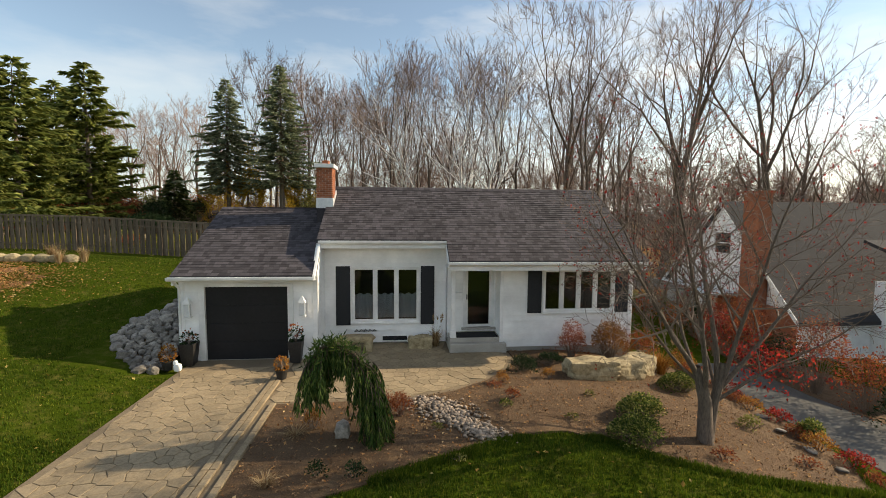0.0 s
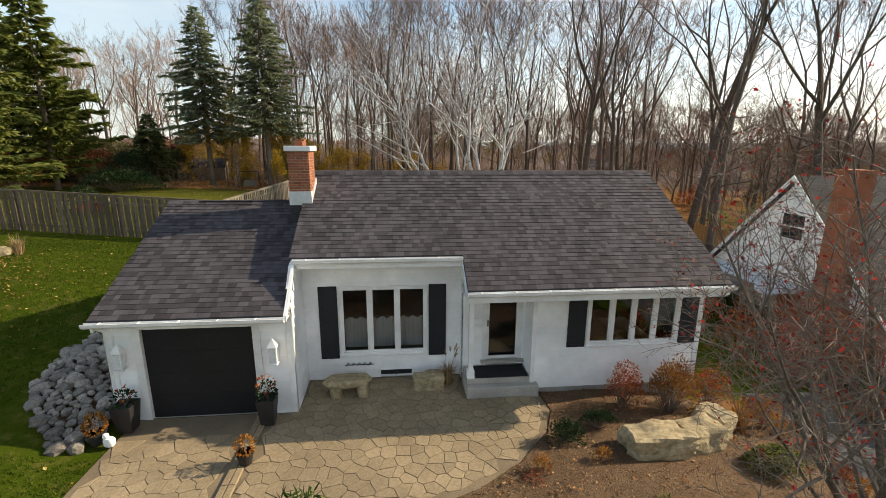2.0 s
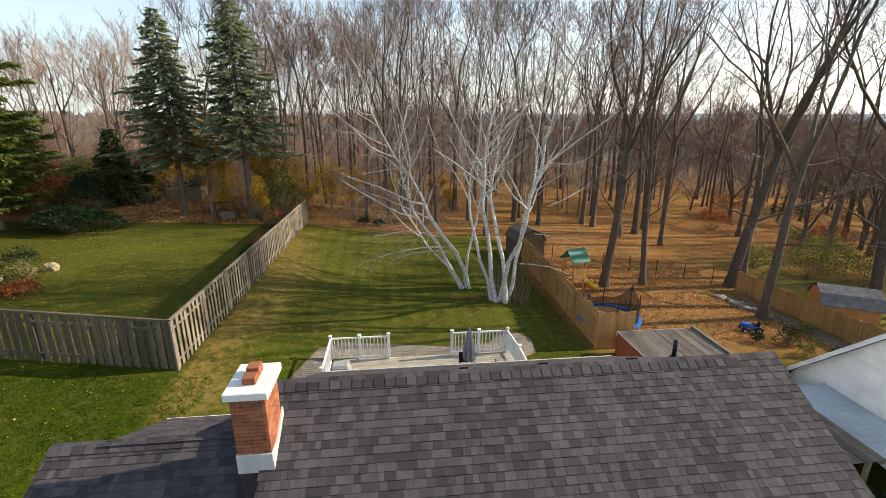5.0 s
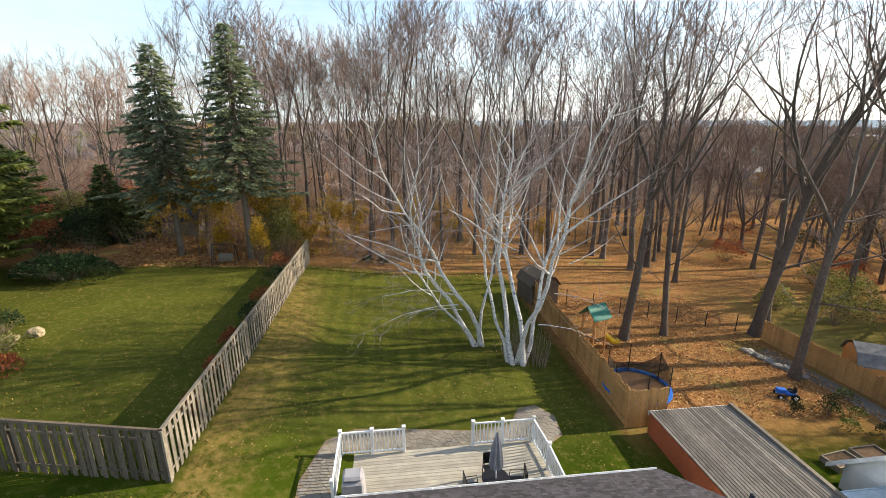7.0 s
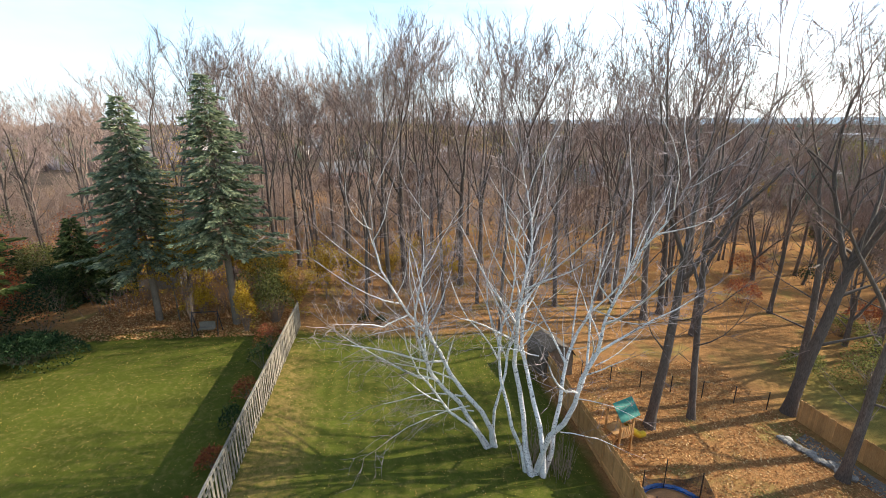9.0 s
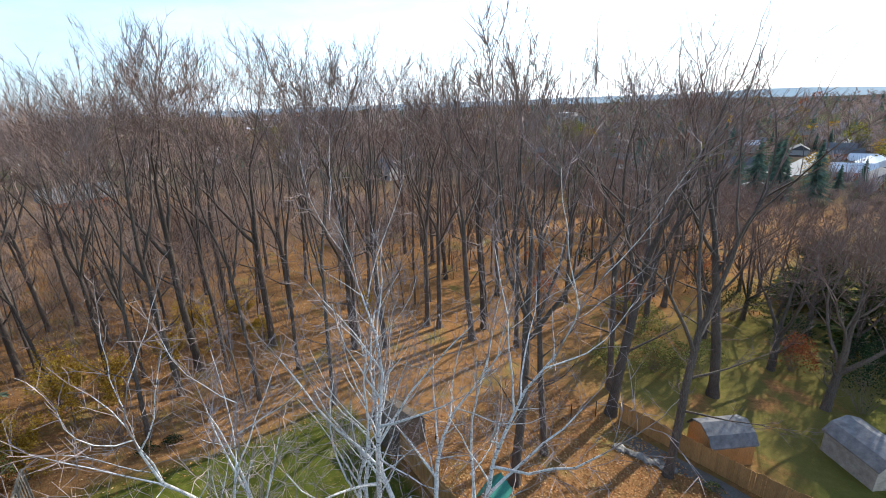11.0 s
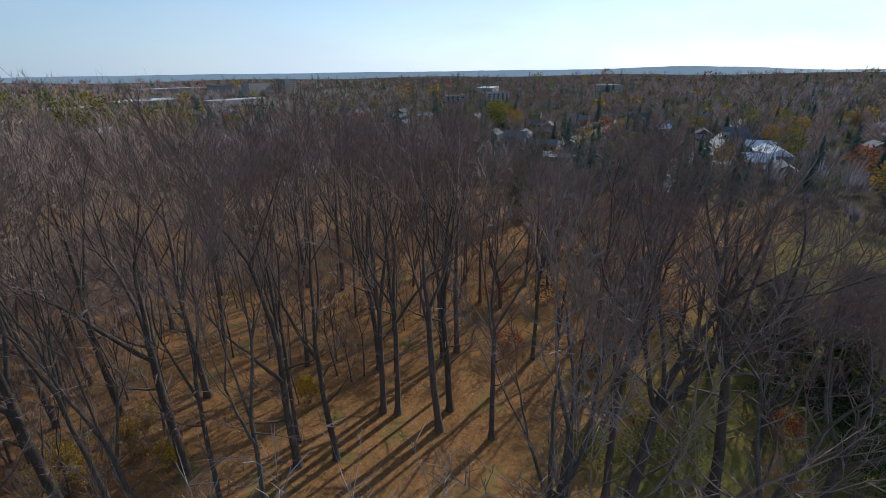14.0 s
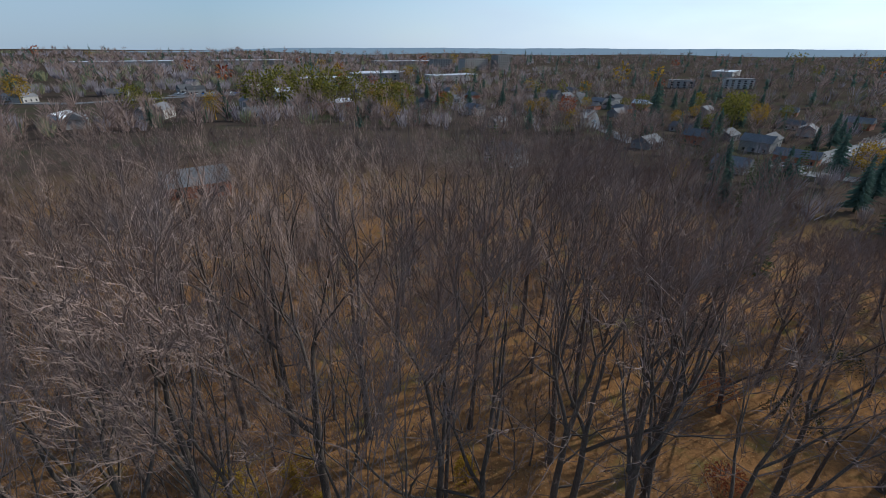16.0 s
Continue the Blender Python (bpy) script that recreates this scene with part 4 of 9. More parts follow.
# ---- windows, doors, shutters ----
def window_unit(name, x0, z0, x1, z1, y, lights, label, wide=0.07):
    w = thing(name, label, "window", kind="structure")
    fr = boxes((x0, y - 0.05, z0, x0 + wide, y + 0.1, z1), (x1 - wide, y - 0.05, z0, x1, y + 0.1, z1), (x0 + wide, y - 0.05, z1 - wide, x1 - wide, y + 0.1, z1), (x0 + wide, y - 0.05, z0, x1 - wide, y + 0.1, z0 + wide))
    part("window_frame", fr, MAT["trim"], w)
    n = lights
    inner = (x1 - x0 - 2 * wide)
    for i in range(n):
        a = x0 + wide + inner * i / n
        b = x0 + wide + inner * (i + 1) / n
        if i:
            part("mullion", boxes((a - 0.045, y - 0.045, z0 + wide, a + 0.045, y + 0.08, z1 - wide)), MAT["trim"], w)
        s = 0.045 if i else 0.0
        e = 0.045 if i < n - 1 else 0.0
        sash = part("sash", boxes((a + s, y - 0.02, z0 + wide, a + s + 0.03, y + 0.04, z1 - wide), (b - e - 0.03, y - 0.02, z0 + wide, b - e, y + 0.04, z1 - wide), (a + s + 0.03, y - 0.02, z0 + wide, b - e - 0.03, y + 0.04, z0 + wide + 0.03), (a + s + 0.03, y - 0.02, z1 - wide - 0.03, b - e - 0.03, y + 0.04, z1 - wide)), MAT["trim"], w)
        pane = part("pane", boxes((a + s + 0.028, y + 0.005, z0 + wide + 0.028, b - e - 0.028, y + 0.012, z1 - wide - 0.028)), MAT["glass"], w, "clear window glass")
        pane.visible_shadow = False
    part("window_sill", boxes((x0 - 0.03, y - 0.08, z0 - 0.045, x1 + 0.03, y - 0.002, z0)), MAT["trim"], w)
    return w


window_unit("window_1", *WIN[:2], *WIN[2:], 0.0, 3, "white framed picture window of three tall panes")
window_unit("window_2", *WIN2[:2], *WIN2[2:], FY, 4, "white framed window of four panes in the east wing")
bw = thing("window_3", "small dark basement window low in the wall", "window", kind="structure")
part("pane", boxes((BASEWIN[0], 0.03, BASEWIN[1], BASEWIN[2], 0.05, BASEWIN[3])), MAT["window_dark"], bw)
part("window_frame", boxes((BASEWIN[0] + 0.38, -0.01, BASEWIN[1], BASEWIN[0] + 0.42, 0.03, BASEWIN[3])), MAT["dark_metal"], bw)


def shutter(x0, z0, x1, z1, y):
    s = thing("shutter", "plain black shutter beside a white framed window", "shutter", "shutters on the front")
    part("panel", boxes((x0, y - 0.05, z0, x1, y - 0.02, z1)), MAT["shutter"], s)
    part("rail", boxes((x0 + 0.02, y - 0.058, z0, x1 - 0.02, y - 0.05, z0 + 0.07)), MAT["shutter"], s)
    part("rail", boxes((x0 + 0.02, y - 0.058, z1 - 0.07, x1 - 0.02, y - 0.05, z1)), MAT["shutter"], s)
    part("stile", boxes((x0, y - 0.058, z0, x0 + 0.05, y - 0.05, z1)), MAT["shutter"], s)
    part("stile", boxes((x1 - 0.05, y - 0.058, z0, x1, y - 0.05, z1)), MAT["shutter"], s)


shutter(-1.05, 0.64, -0.60, 2.55, 0.0)
shutter(1.66, 0.64, 2.10, 2.55, 0.0)
shutter(4.94, 1.18, 5.38, 2.58, FY)
shutter(7.78, 1.18, 8.20, 2.58, FY)

# pale half curtains inside the picture window
cur = thing("curtain", "pale half curtains hanging inside the picture window", "curtain")
for a, b in ((-0.47, 0.2), (0.24, 0.86), (0.9, 1.53)):
    bm = bmesh.new()
    n = 24
    lo = [bm.verts.new((a + (b - a) * i / n, 0.2 + 0.02 * math.sin(i * 1.9), 0.82)) for i in range(n + 1)]
    hi = [bm.verts.new((a + (b - a) * i / n, 0.2 + 0.02 * math.sin(i * 1.9), 1.62 + 0.03 * math.sin(i * 0.7 + a * 5))) for i in range(n + 1)]
    for i in range(n):
        bm.faces.new((lo[i], lo[i + 1], hi[i + 1], hi[i]))
    part("panel", bm, MAT["curtain"], cur, smooth=True)

# garage door: four sections
gd = thing("door_1", "closed black sectional garage door", "garage door", kind="structure")
for i in range(4):
    z0 = 2.12 * i / 4 + 0.004
    part("panel", boxes((GDOOR[0] + 0.06, -1.27, z0, GDOOR[2] - 0.06, -1.23, z0 + 0.527), bevel=0.003), MAT["door_black"], gd)
part("casing", boxes((GDOOR[0] - 0.10, -1.365, 0, GDOOR[0] + 0.06, -1.20, 2.22), (GDOOR[2] - 0.06, -1.365, 0, GDOOR[2] + 0.10, -1.20, 2.22), (GDOOR[0] + 0.06, -1.365, 2.13, GDOOR[2] - 0.06, -1.20, 2.22)), MAT["trim"], gd, "white door casing")

# entrance: storm door, sill, step, mat
fd = thing("door_2", "dark glazed storm door in a white casing", "door", kind="structure")
part("casing", boxes((DOOR[0] - 0.09, PY - 0.04, 0.55, DOOR[0], PY + 0.1, 2.56), (DOOR[2], PY - 0.04, 0.55, DOOR[2] + 0.09, PY + 0.1, 2.56), (DOOR[0], PY - 0.04, 2.48, DOOR[2], PY + 0.1, 2.56)), MAT["trim"], fd)
part("door_frame", boxes((DOOR[0], PY - 0.01, 0.60, DOOR[0] + 0.07, PY + 0.03, 2.48), (DOOR[2] - 0.07, PY - 0.01, 0.60, DOOR[2], PY + 0.03, 2.48), (DOOR[0] + 0.07, PY - 0.01, 2.42, DOOR[2] - 0.07, PY + 0.03, 2.48), (DOOR[0] + 0.07, PY - 0.01, 0.60, DOOR[2] - 0.07, PY + 0.03, 0.68)), MAT["trim"], fd)
dp = part("pane", boxes((DOOR[0] + 0.068, PY + 0.005, 0.678, DOOR[2] - 0.068, PY + 0.012, 2.422)), MAT["glass"], fd)
part("inner_door", boxes((DOOR[0], PY + 0.09, 0.6, DOOR[2], PY + 0.13, 2.48)), MAT["window_dark"], fd, "dark inner door")
part("door_handle", boxes((DOOR[0] + 0.02, PY - 0.05, 1.5, DOOR[0] + 0.045, PY - 0.01, 1.66)), MAT["dark_metal"], fd)
part("threshold", boxes((DOOR[0] - 0.14, PY - 0.14, 0.53, DOOR[2] + 0.14, PY - 0.02, 0.59)), MAT["concrete"], fd)
part("closer", boxes((DOOR[0] + 0.4, PY - 0.03, 2.38, DOOR[2] - 0.1, PY - 0.012, 2.41)), MAT["dark_metal"], fd)
st = thing("porch_step", "low concrete entrance step under the porch", "step", kind="structure")
part("slab", boxes((2.50, -1.16, -0.1, 4.26, PY - 0.02, 0.28), bevel=0.02), MAT["concrete"], st)
part("upper_slab", boxes((2.52, -0.98, 0.28, 4.08, PY - 0.02, 0.42), bevel=0.01), MAT["concrete"], st)
dm = thing("door_mat", "black rubber mat on the concrete entrance step", "door mat")
part("mat", boxes((2.74, -0.95, 0.42, 4.04, PY - 0.06, 0.435), bevel=0.003), MAT["rubber"], dm)
mb = thing("mailbox", "small white wall mailbox beside the entrance", "mailbox")
part("body", boxes((2.74, PY - 0.10, 1.55, 2.98, PY - 0.024, 1.72), bevel=0.01), MAT["trim"], mb)
part("lid", boxes((2.73, PY - 0.115, 1.70, 2.99, PY - 0.024, 1.73), bevel=0.004), MAT["trim"], mb)


def carriage_lamp(x, y, z, name="wall_lamp", label="white lantern lamp on the garage wall"):
    l = thing(name, label, "wall lamp", "lamps beside the garage door", at=(x, y, z))
    part("backplate", boxes((-0.05, -0.03, -0.1, 0.05, 0, 0.25), bevel=0.006), MAT["trim"], l)
    part("roof", boxes((-0.1, -0.22, 0.22, 0.1, -0.03, 0.245)), MAT["trim"], l)
    bm = bmesh.new()
    top = bm.verts.new((0, -0.125, 0.44))
    q = [bm.verts.new(c) for c in ((-0.1, -0.22, 0.245), (0.1, -0.22, 0.245), (0.1, -0.03, 0.245), (-0.1, -0.03, 0.245))]
    for i in range(4):
        bm.faces.new((q[i], q[(i + 1) % 4], top))
    part("finial", bm, MAT["trim"], l)
    for dx, dy in ((-0.09, -0.21), (0.07, -0.21), (-0.09, -0.05), (0.07, -0.05)):
        part("bar", boxes((dx, dy, -0.14, dx + 0.02, dy + 0.02, 0.22)), MAT["trim"], l)
    part("tray", boxes((-0.1, -0.22, -0.17, 0.1, -0.03, -0.14)), MAT["trim"], l)
    part("pane", boxes((-0.07, -0.19, -0.13, 0.07, -0.06, 0.2)), MAT["milk_glass"], l, "frosted white panes")


carriage_lamp(-4.93, -1.335, 1.45)
carriage_lamp(-1.80, -1.335, 1.45)


# ---- paving: irregular flags cut from a jittered grid ----
def clip(poly, p, n):
    """Keep the side of a polygon where (q - p) . n < 0."""
    out = []
    for i in range(len(poly)):
        a, b = poly[i], poly[(i + 1) % len(poly)]
        da = (a[0] - p[0]) * n[0] + (a[1] - p[1]) * n[1]
        db = (b[0] - p[0]) * n[0] + (b[1] - p[1]) * n[1]
        if da < 0:
            out.append(a)
        if da * db < 0:
            k = da / (da - db)
            out.append((a[0] + (b[0] - a[0]) * k, a[1] + (b[1] - a[1]) * k))
    return out


def inside(x, y, poly):
    c = False
    for i in range(len(poly)):
        (x1, y1), (x2, y2) = poly[i], poly[i - 1]
        if (y1 > y) != (y2 > y) and x < (x2 - x1) * (y - y1) / (y2 - y1) + x1:
            c = not c
    return c


def flags(owner_name, label, region, size, seed, keep, joint=0.006, max_single=300, mat="paver"):
    rng = random.Random(seed)
    owner = thing(owner_name, label, "paving", kind="structure")
    xs, ys = [p[0] for p in region], [p[1] for p in region]
    seeds = {}
    nx, ny = int((max(xs) - min(xs)) / size) + 3, int((max(ys) - min(ys)) / size) + 3
    for i in range(-1, nx):
        for j in range(-1, ny):
            seeds[i, j] = (min(xs) + (i + 0.5 * (j % 2) + rng.uniform(-0.42, 0.42)) * size, min(ys) + (j + rng.uniform(-0.42, 0.42)) * size * 0.92)
    V, F, count = [], [], 0
    for (i, j), s in seeds.items():
        if not inside(*s, region):
            continue
        poly = [(s[0] - size, s[1] - size), (s[0] + size, s[1] - size), (s[0] + size, s[1] + size), (s[0] - size, s[1] + size)]
        for di in (-2, -1, 0, 1, 2):
            for dj in (-2, -1, 0, 1, 2):
                o = seeds.get((i + di, j + dj))
                if o and (di or dj):
                    n = (o[0] - s[0], o[1] - s[1])
                    L = math.hypot(*n)
                    m = ((o[0] + s[0]) / 2 - n[0] / L * joint, (o[1] + s[1]) / 2 - n[1] / L * joint)
                    poly = clip(poly, m, n)
                    if len(poly) < 3:
                        break
        if len(poly) < 3 or not all(inside(x + (s[0] - x) * 0.1, y + (s[1] - y) * 0.1, region) for x, y in poly):
            poly = [p for p in poly if inside(*p, region)]
            if len(poly) < 3:
                continue
        h = rng.uniform(0.0, 0.006)
        bm = prism(bmesh.new(), poly, lambda x, y: ground_z(x, y) - 0.03, lambda x, y: ground_z(x, y) + 0.031 + h, 0.008, 0.004)
        if keep(*s) and count < max_single:
            count += 1
            part("flagstone", bm, MAT[mat], owner)
        else:
            b = len(V)
            bm.verts.ensure_lookup_table()
            V += [tuple(v.co) for v in bm.verts]
            bm.verts.index_update()
            F += [tuple(b + v.index for v in f.verts) for f in bm.faces]
            bm.free()
    if V:
        tagged(add("flagstones", mesh_of("flagstones", V, F, MAT[mat]), owner), kind="stuff")
    return owner


flags("driveway_paving", "sunlit tan flagstone paving with irregular joints", [(-4.82, -1.38), (-4.82, -17.9), (-2.28, -17.9), (-2.28, -1.38)], 0.28, 3, lambda x, y: y > -11)
flags("patio_paving", "tan flagstone patio with irregular joints", [(-1.98, -1.33), (-1.98, -4.46), (1.2, -4.38), (2.28, -3.96), (3.17, -3.37), (3.96, -2.53), (4.3, -1.75), (4.26, -1.02), (2.46, -1.18), (2.46, -0.05), (-1.38, -0.05), (-1.38, -1.33)], 0.29, 8, lambda x, y: True)
band = thing("driveway_edging", "double band of tan edging stones along the driveway", "paving", kind="structure")
EDGE = box_mesh("edging_stone", 0.115, 0.42, 0.075, MAT["paver"], 0.006)
for bx in (-2.19, -2.06, -1.80):
    y = -1.6 if bx < -2 else -4.7
    while y > -12:
        add("edging_stone", EDGE, band, at=(bx, y, -0.02))
        y -= 0.435

# ---- trees ----
def bent(rng, start_p, way, length, n, wander, rise):
    """Points of a branch that wanders and turns upward (rise) as it grows."""
    pts, p, w = [Vector(start_p)], Vector(start_p), Vector(way).normalized()
    for i in range(n):
        w = (w + rvec(rng) * wander + Vector((0, 0, rise))).normalized()
        p = p + w * (length / n)
        pts.append(p.copy())
    return pts


def bare_tree(seed, height, r0, split=0.38, forks=3, open_deg=30, levels=4, twigs=9, subs=2, fat=1.0, trunk_n=7, rise=0.09, side=2, lean=(0, 0), low=7, crook=0.045, limbs=3):
    """A leafless broadleaf tree that forks again and again into a vase: lists for trunk and limbs, and for the crown of fine branches."""
    rng = random.Random(seed)
    TV, TF, CV, CF = [], [], [], []
    lengths = [height * split, height * 0.25, height * 0.17, height * 0.12, height * 0.085, height * 0.06]

    def twig(q, d, L):
        e = q + d * L
        sliver(CV, CF, q, e, 0.0095 * fat)
        for _ in range(subs):
            q2 = q.lerp(e, rng.uniform(0.1, 0.9))
            sliver(CV, CF, q2, q2 + (d + rvec(rng) * 0.75 + Vector((0, 0, 0.2))).normalized() * L * rng.uniform(0.45, 0.9), 0.008 * fat)

    def spray(q, d, L2, r2, count):
        sp = bent(rng, q, d, L2, 3, 0.22, rise * 0.8)
        tube(CV, CF, sp, [r2, r2 * 0.7, r2 * 0.5, 0.004 * fat], 3)
        for _ in range(count):
            v = rng.uniform(0.15, 1.0) * 3
            i = min(int(v), 2)
            twig(sp[i].lerp(sp[i + 1], v - i), ((sp[i + 1] - sp[i]).normalized() * 0.9 + rvec(rng) * 0.78 + Vector((0, 0, 0.22))).normalized(), rng.uniform(0.35, 0.9))

    def grow(p, w, r, depth):
        L = lengths[depth] * rng.uniform(0.8, 1.25)
        n = (8, 5, 4, 3, 2, 2)[depth]
        pts = bent(rng, p, w, L, n, (crook, 0.13, 0.17, 0.22, 0.26, 0.28)[depth], rise if depth else 0.06)
        end = max(0.006 * fat, r * (0.64 if depth == 0 else 0.57))
        rad = [r + (end - r) * i / n for i in range(n + 1)]
        if depth == 0:
            rad[0] *= 1.5
            # side limbs of the trunk, near level and then rising
            for k in range(low):
                u = (0.3 + 0.68 * (k + rng.random()) / low) * n
                j = min(int(u), n - 1)
                a = k * 2.4 + rng.uniform(-0.6, 0.6)
                q, d = pts[j].lerp(pts[j + 1], u - j), Vector((math.cos(a), math.sin(a), rng.uniform(0.0, 0.7)))
                if k % 3 == 2:
                    b = bent(rng, q, d, height * rng.uniform(0.12, 0.2), 4, 0.16, 0.12)
                    tube(TV if limbs > 1 else CV, TF if limbs > 1 else CF, b, [r * 0.3, r * 0.22, r * 0.15, r * 0.1, 0.012], 4)
                    for m in (2, 3, 4):
                        for _ in range(2):
                            spray(b[m], ((b[m] - b[m - 1]).normalized() + rvec(rng) * 0.7 + Vector((0, 0, 0.3))).normalized(), height * rng.uniform(0.05, 0.09), 0.018, 4)
                else:
                    spray(q, d, height * rng.uniform(0.06, 0.14), 0.024, 5)
        tube(TV if depth < limbs else CV, TF if depth < limbs else CF, pts, rad, (trunk_n, 5, 4, 3, 3, 3)[depth])
        if depth < levels:
            kids = forks if depth == 0 else rng.choice((2, 3, 3))
            turn = rng.uniform(0, 6.28)
            for k in range(kids):
                d = (pts[-1] - pts[-2]).normalized()
                s = d.orthogonal().normalized()
                a = turn + 6.28 * k / kids + rng.uniform(-0.5, 0.5)
                o = radians(open_deg * (rng.uniform(0.15, 0.5) if k == 0 else rng.uniform(0.6, 1.3)))
                j = n if k < 2 else n - 1
                grow(pts[j] - d * 0.02, d * math.cos(o) + (s * math.cos(a) + d.cross(s) * math.sin(a)) * math.sin(o), (end if j == n else rad[j]) * (0.9 if k == 0 else rng.uniform(0.55, 0.8)), depth + 1)
            if depth:
                for k in range(side):
                    u = rng.uniform(0.2, 0.95)
                    j = min(int(u * n), n - 1)
                    L2 = lengths[min(depth + 2, 5)] * rng.uniform(0.8, 1.6)
                    spray(pts[j].lerp(pts[j + 1], u * n - j), ((pts[j + 1] - pts[j]).normalized() * 0.7 + rvec(rng) * 0.9 + Vector((0, 0, 0.2))).normalized(), L2, min(rad[j] * 0.4, 0.012 + 0.008 * L2), twigs // 2 + 1)
        else:
            for _ in range(twigs):
                v = rng.uniform(0.1, 1.0) * n
                i = min(int(v), n - 1)
                twig(pts[i].lerp(pts[i + 1], v - i), ((pts[i + 1] - pts[i]).normalized() * 0.9 + rvec(rng) * 0.66 + Vector((0, 0, 0.25))).normalized(), rng.uniform(0.4, 1.0))

    grow(Vector((0, 0, -0.3)), Vector((lean[0], lean[1], 1)), r0, 0)
    top = max(v[2] for v in CV)
    return TV, TF, CV, CF, top


def plant_tree(name, me_trunk, me_crown, label, group, at, turn=0.0, scale=1.0, category="tree", lean=(0, 0), extra=()):
    t = thing(name, label, category, group)
    t.matrix_basis = Matrix.Translation(at) @ Matrix.Rotation(lean[0], 4, "X") @ Matrix.Rotation(lean[1], 4, "Y") @ Matrix.Rotation(turn, 4, "Z") @ Matrix.Diagonal((scale, scale, scale, 1))
    add("trunk", me_trunk, t)
    add("crown", me_crown, t)
    for n, me in extra:
        add(n, me, t)
    return t


KINDS = []
for k, (h, r, split, forks, od, tw) in enumerate([(21, 0.22, 0.46, 3, 25, 7), (22, 0.29, 0.5, 3, 29, 7), (20, 0.16, 0.5, 3, 23, 7), (22, 0.28, 0.46, 3, 31, 8), (17, 0.12, 0.44, 3, 26, 7), (23, 0.27, 0.48, 3, 28, 8)]):
    TV, TF, CV, CF, top = bare_tree(40 + k, h, r, split, forks, od, 4, tw + 1, 2, fat=1.45, low=9, side=2)
    KINDS.append((mesh_of("bare_trunk", TV, TF, MAT["bark"], True), mesh_of("bare_crown", CV, CF, MAT["twig"]), top))
TV, TF, CV, CF, top = bare_tree(60, 8, 0.05, 0.5, 3, 24, 2, 7, 2, fat=0.9, low=4, limbs=1)
SAPLING = (mesh_of("sapling_trunk", TV, TF, MAT["bark_light"], True), mesh_of("sapling_crown", CV, CF, MAT["twig"]))

WOOD_LABEL = "tall leafless broadleaf tree with a straight grey trunk"
# trees whose feet stand out: x, y, height, kind
KNOWN = [(13.4, 19.4, 22.5, 1), (16.3, 20.0, 22.0, 0), (20.6, 15.3, 22.5, 5), (24.9, 21.9, 22.5, 5), (20.3, 36.4, 23.0, 5), (23.5, 34.0, 24.0, 3), (23.6, 29.9, 23.0, 0), (25.3, 35.8, 22.0, 2), (18.3, 46.6, 23.0, 0), (29.2, 58.0, 24.0, 1), (45.4, 55.9, 23.0, 3),
         (0.2, 37.1, 24.0, 0), (1.6, 39.8, 25.0, 1), (3.3, 38.7, 22.0, 2), (4.3, 33.7, 21.0, 2), (7.0, 40.9, 25.5, 1), (7.6, 36.1, 21.5, 2), (8.2, 30.6, 22.0, 2), (12.4, 36.8, 25.5, 3), (14.5, 35.6, 25, 0), (19.6, 37.3, 25.5, 5), (21.4, 33.0, 26, 1), (26.6, 51.3, 22.0, 2), (-0.6, 58.0, 22.0, 0),
         (22.8, 42.0, 23.0, 3), (14.3, 54.9, 23.0, 0), (29.7, 39.2, 22.5, 1), (10.5, 47.8, 25.0, 3), (30, 52.2, 23.0, 3), (26.6, 61.7, 23.0, 1), (28.0, 39.4, 23.0, 0), (13.4, 38.7, 22.0, 2), (5.2, 49.6, 25.5, 5), (35.3, 25.7, 22.0, 3), (41.5, 27.5, 23.0, 1), (44.6, 32.6, 22.0, 3), (34, 33.6, 21.0, 0)]


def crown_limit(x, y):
    """How tall a tree may be: sight lines from (5, 16.5, 24.4), steeper towards the eastern houses."""
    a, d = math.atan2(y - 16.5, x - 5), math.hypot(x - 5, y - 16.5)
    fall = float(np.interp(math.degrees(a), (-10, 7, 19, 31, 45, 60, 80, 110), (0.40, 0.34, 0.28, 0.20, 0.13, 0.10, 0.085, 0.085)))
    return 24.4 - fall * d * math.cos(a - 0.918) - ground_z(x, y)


rng = random.Random(5)
spots = [(x, y) for x, y, _, _ in KNOWN]
FOREST = list(KNOWN)
tries = 0
while len(FOREST) < 126 and tries < 9000:
    tries += 1
    x, y = rng.uniform(-18, 66), rng.uniform(31, 92)
    if x > 25 and y < 38 + (x - 25) * 0.25:
        continue
    if x < -6 and y < 38 or 9 < x < 26 and y < 44:
        continue
    near = 3.0 if x < 9 and y < 60 else 5.6 if y < 62 and x < 26 else 4.3
    if min((x - a) ** 2 + (y - b) ** 2 for a, b in spots) < near ** 2:
        continue
    if rng.random() < (y - 40) / 130:
        continue
    spots.append((x, y))
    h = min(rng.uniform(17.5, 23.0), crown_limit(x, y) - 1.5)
    if h > 7:
        FOREST.append((x, y, h, rng.choice((0, 2, 2, 4, 4, 1, 3, 5))))
for x, y, h, k in FOREST:
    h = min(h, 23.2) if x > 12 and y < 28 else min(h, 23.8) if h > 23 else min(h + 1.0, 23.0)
    tr, cr, kh = KINDS[k]
    plant_tree("bare_tree", tr, cr, WOOD_LABEL, "trees of the wood", (x, y, ground_z(x, y) - 0.05), rng.uniform(0, 6.28), h / kh, lean=(rng.uniform(-0.025, 0.025), rng.uniform(-0.025, 0.025)))

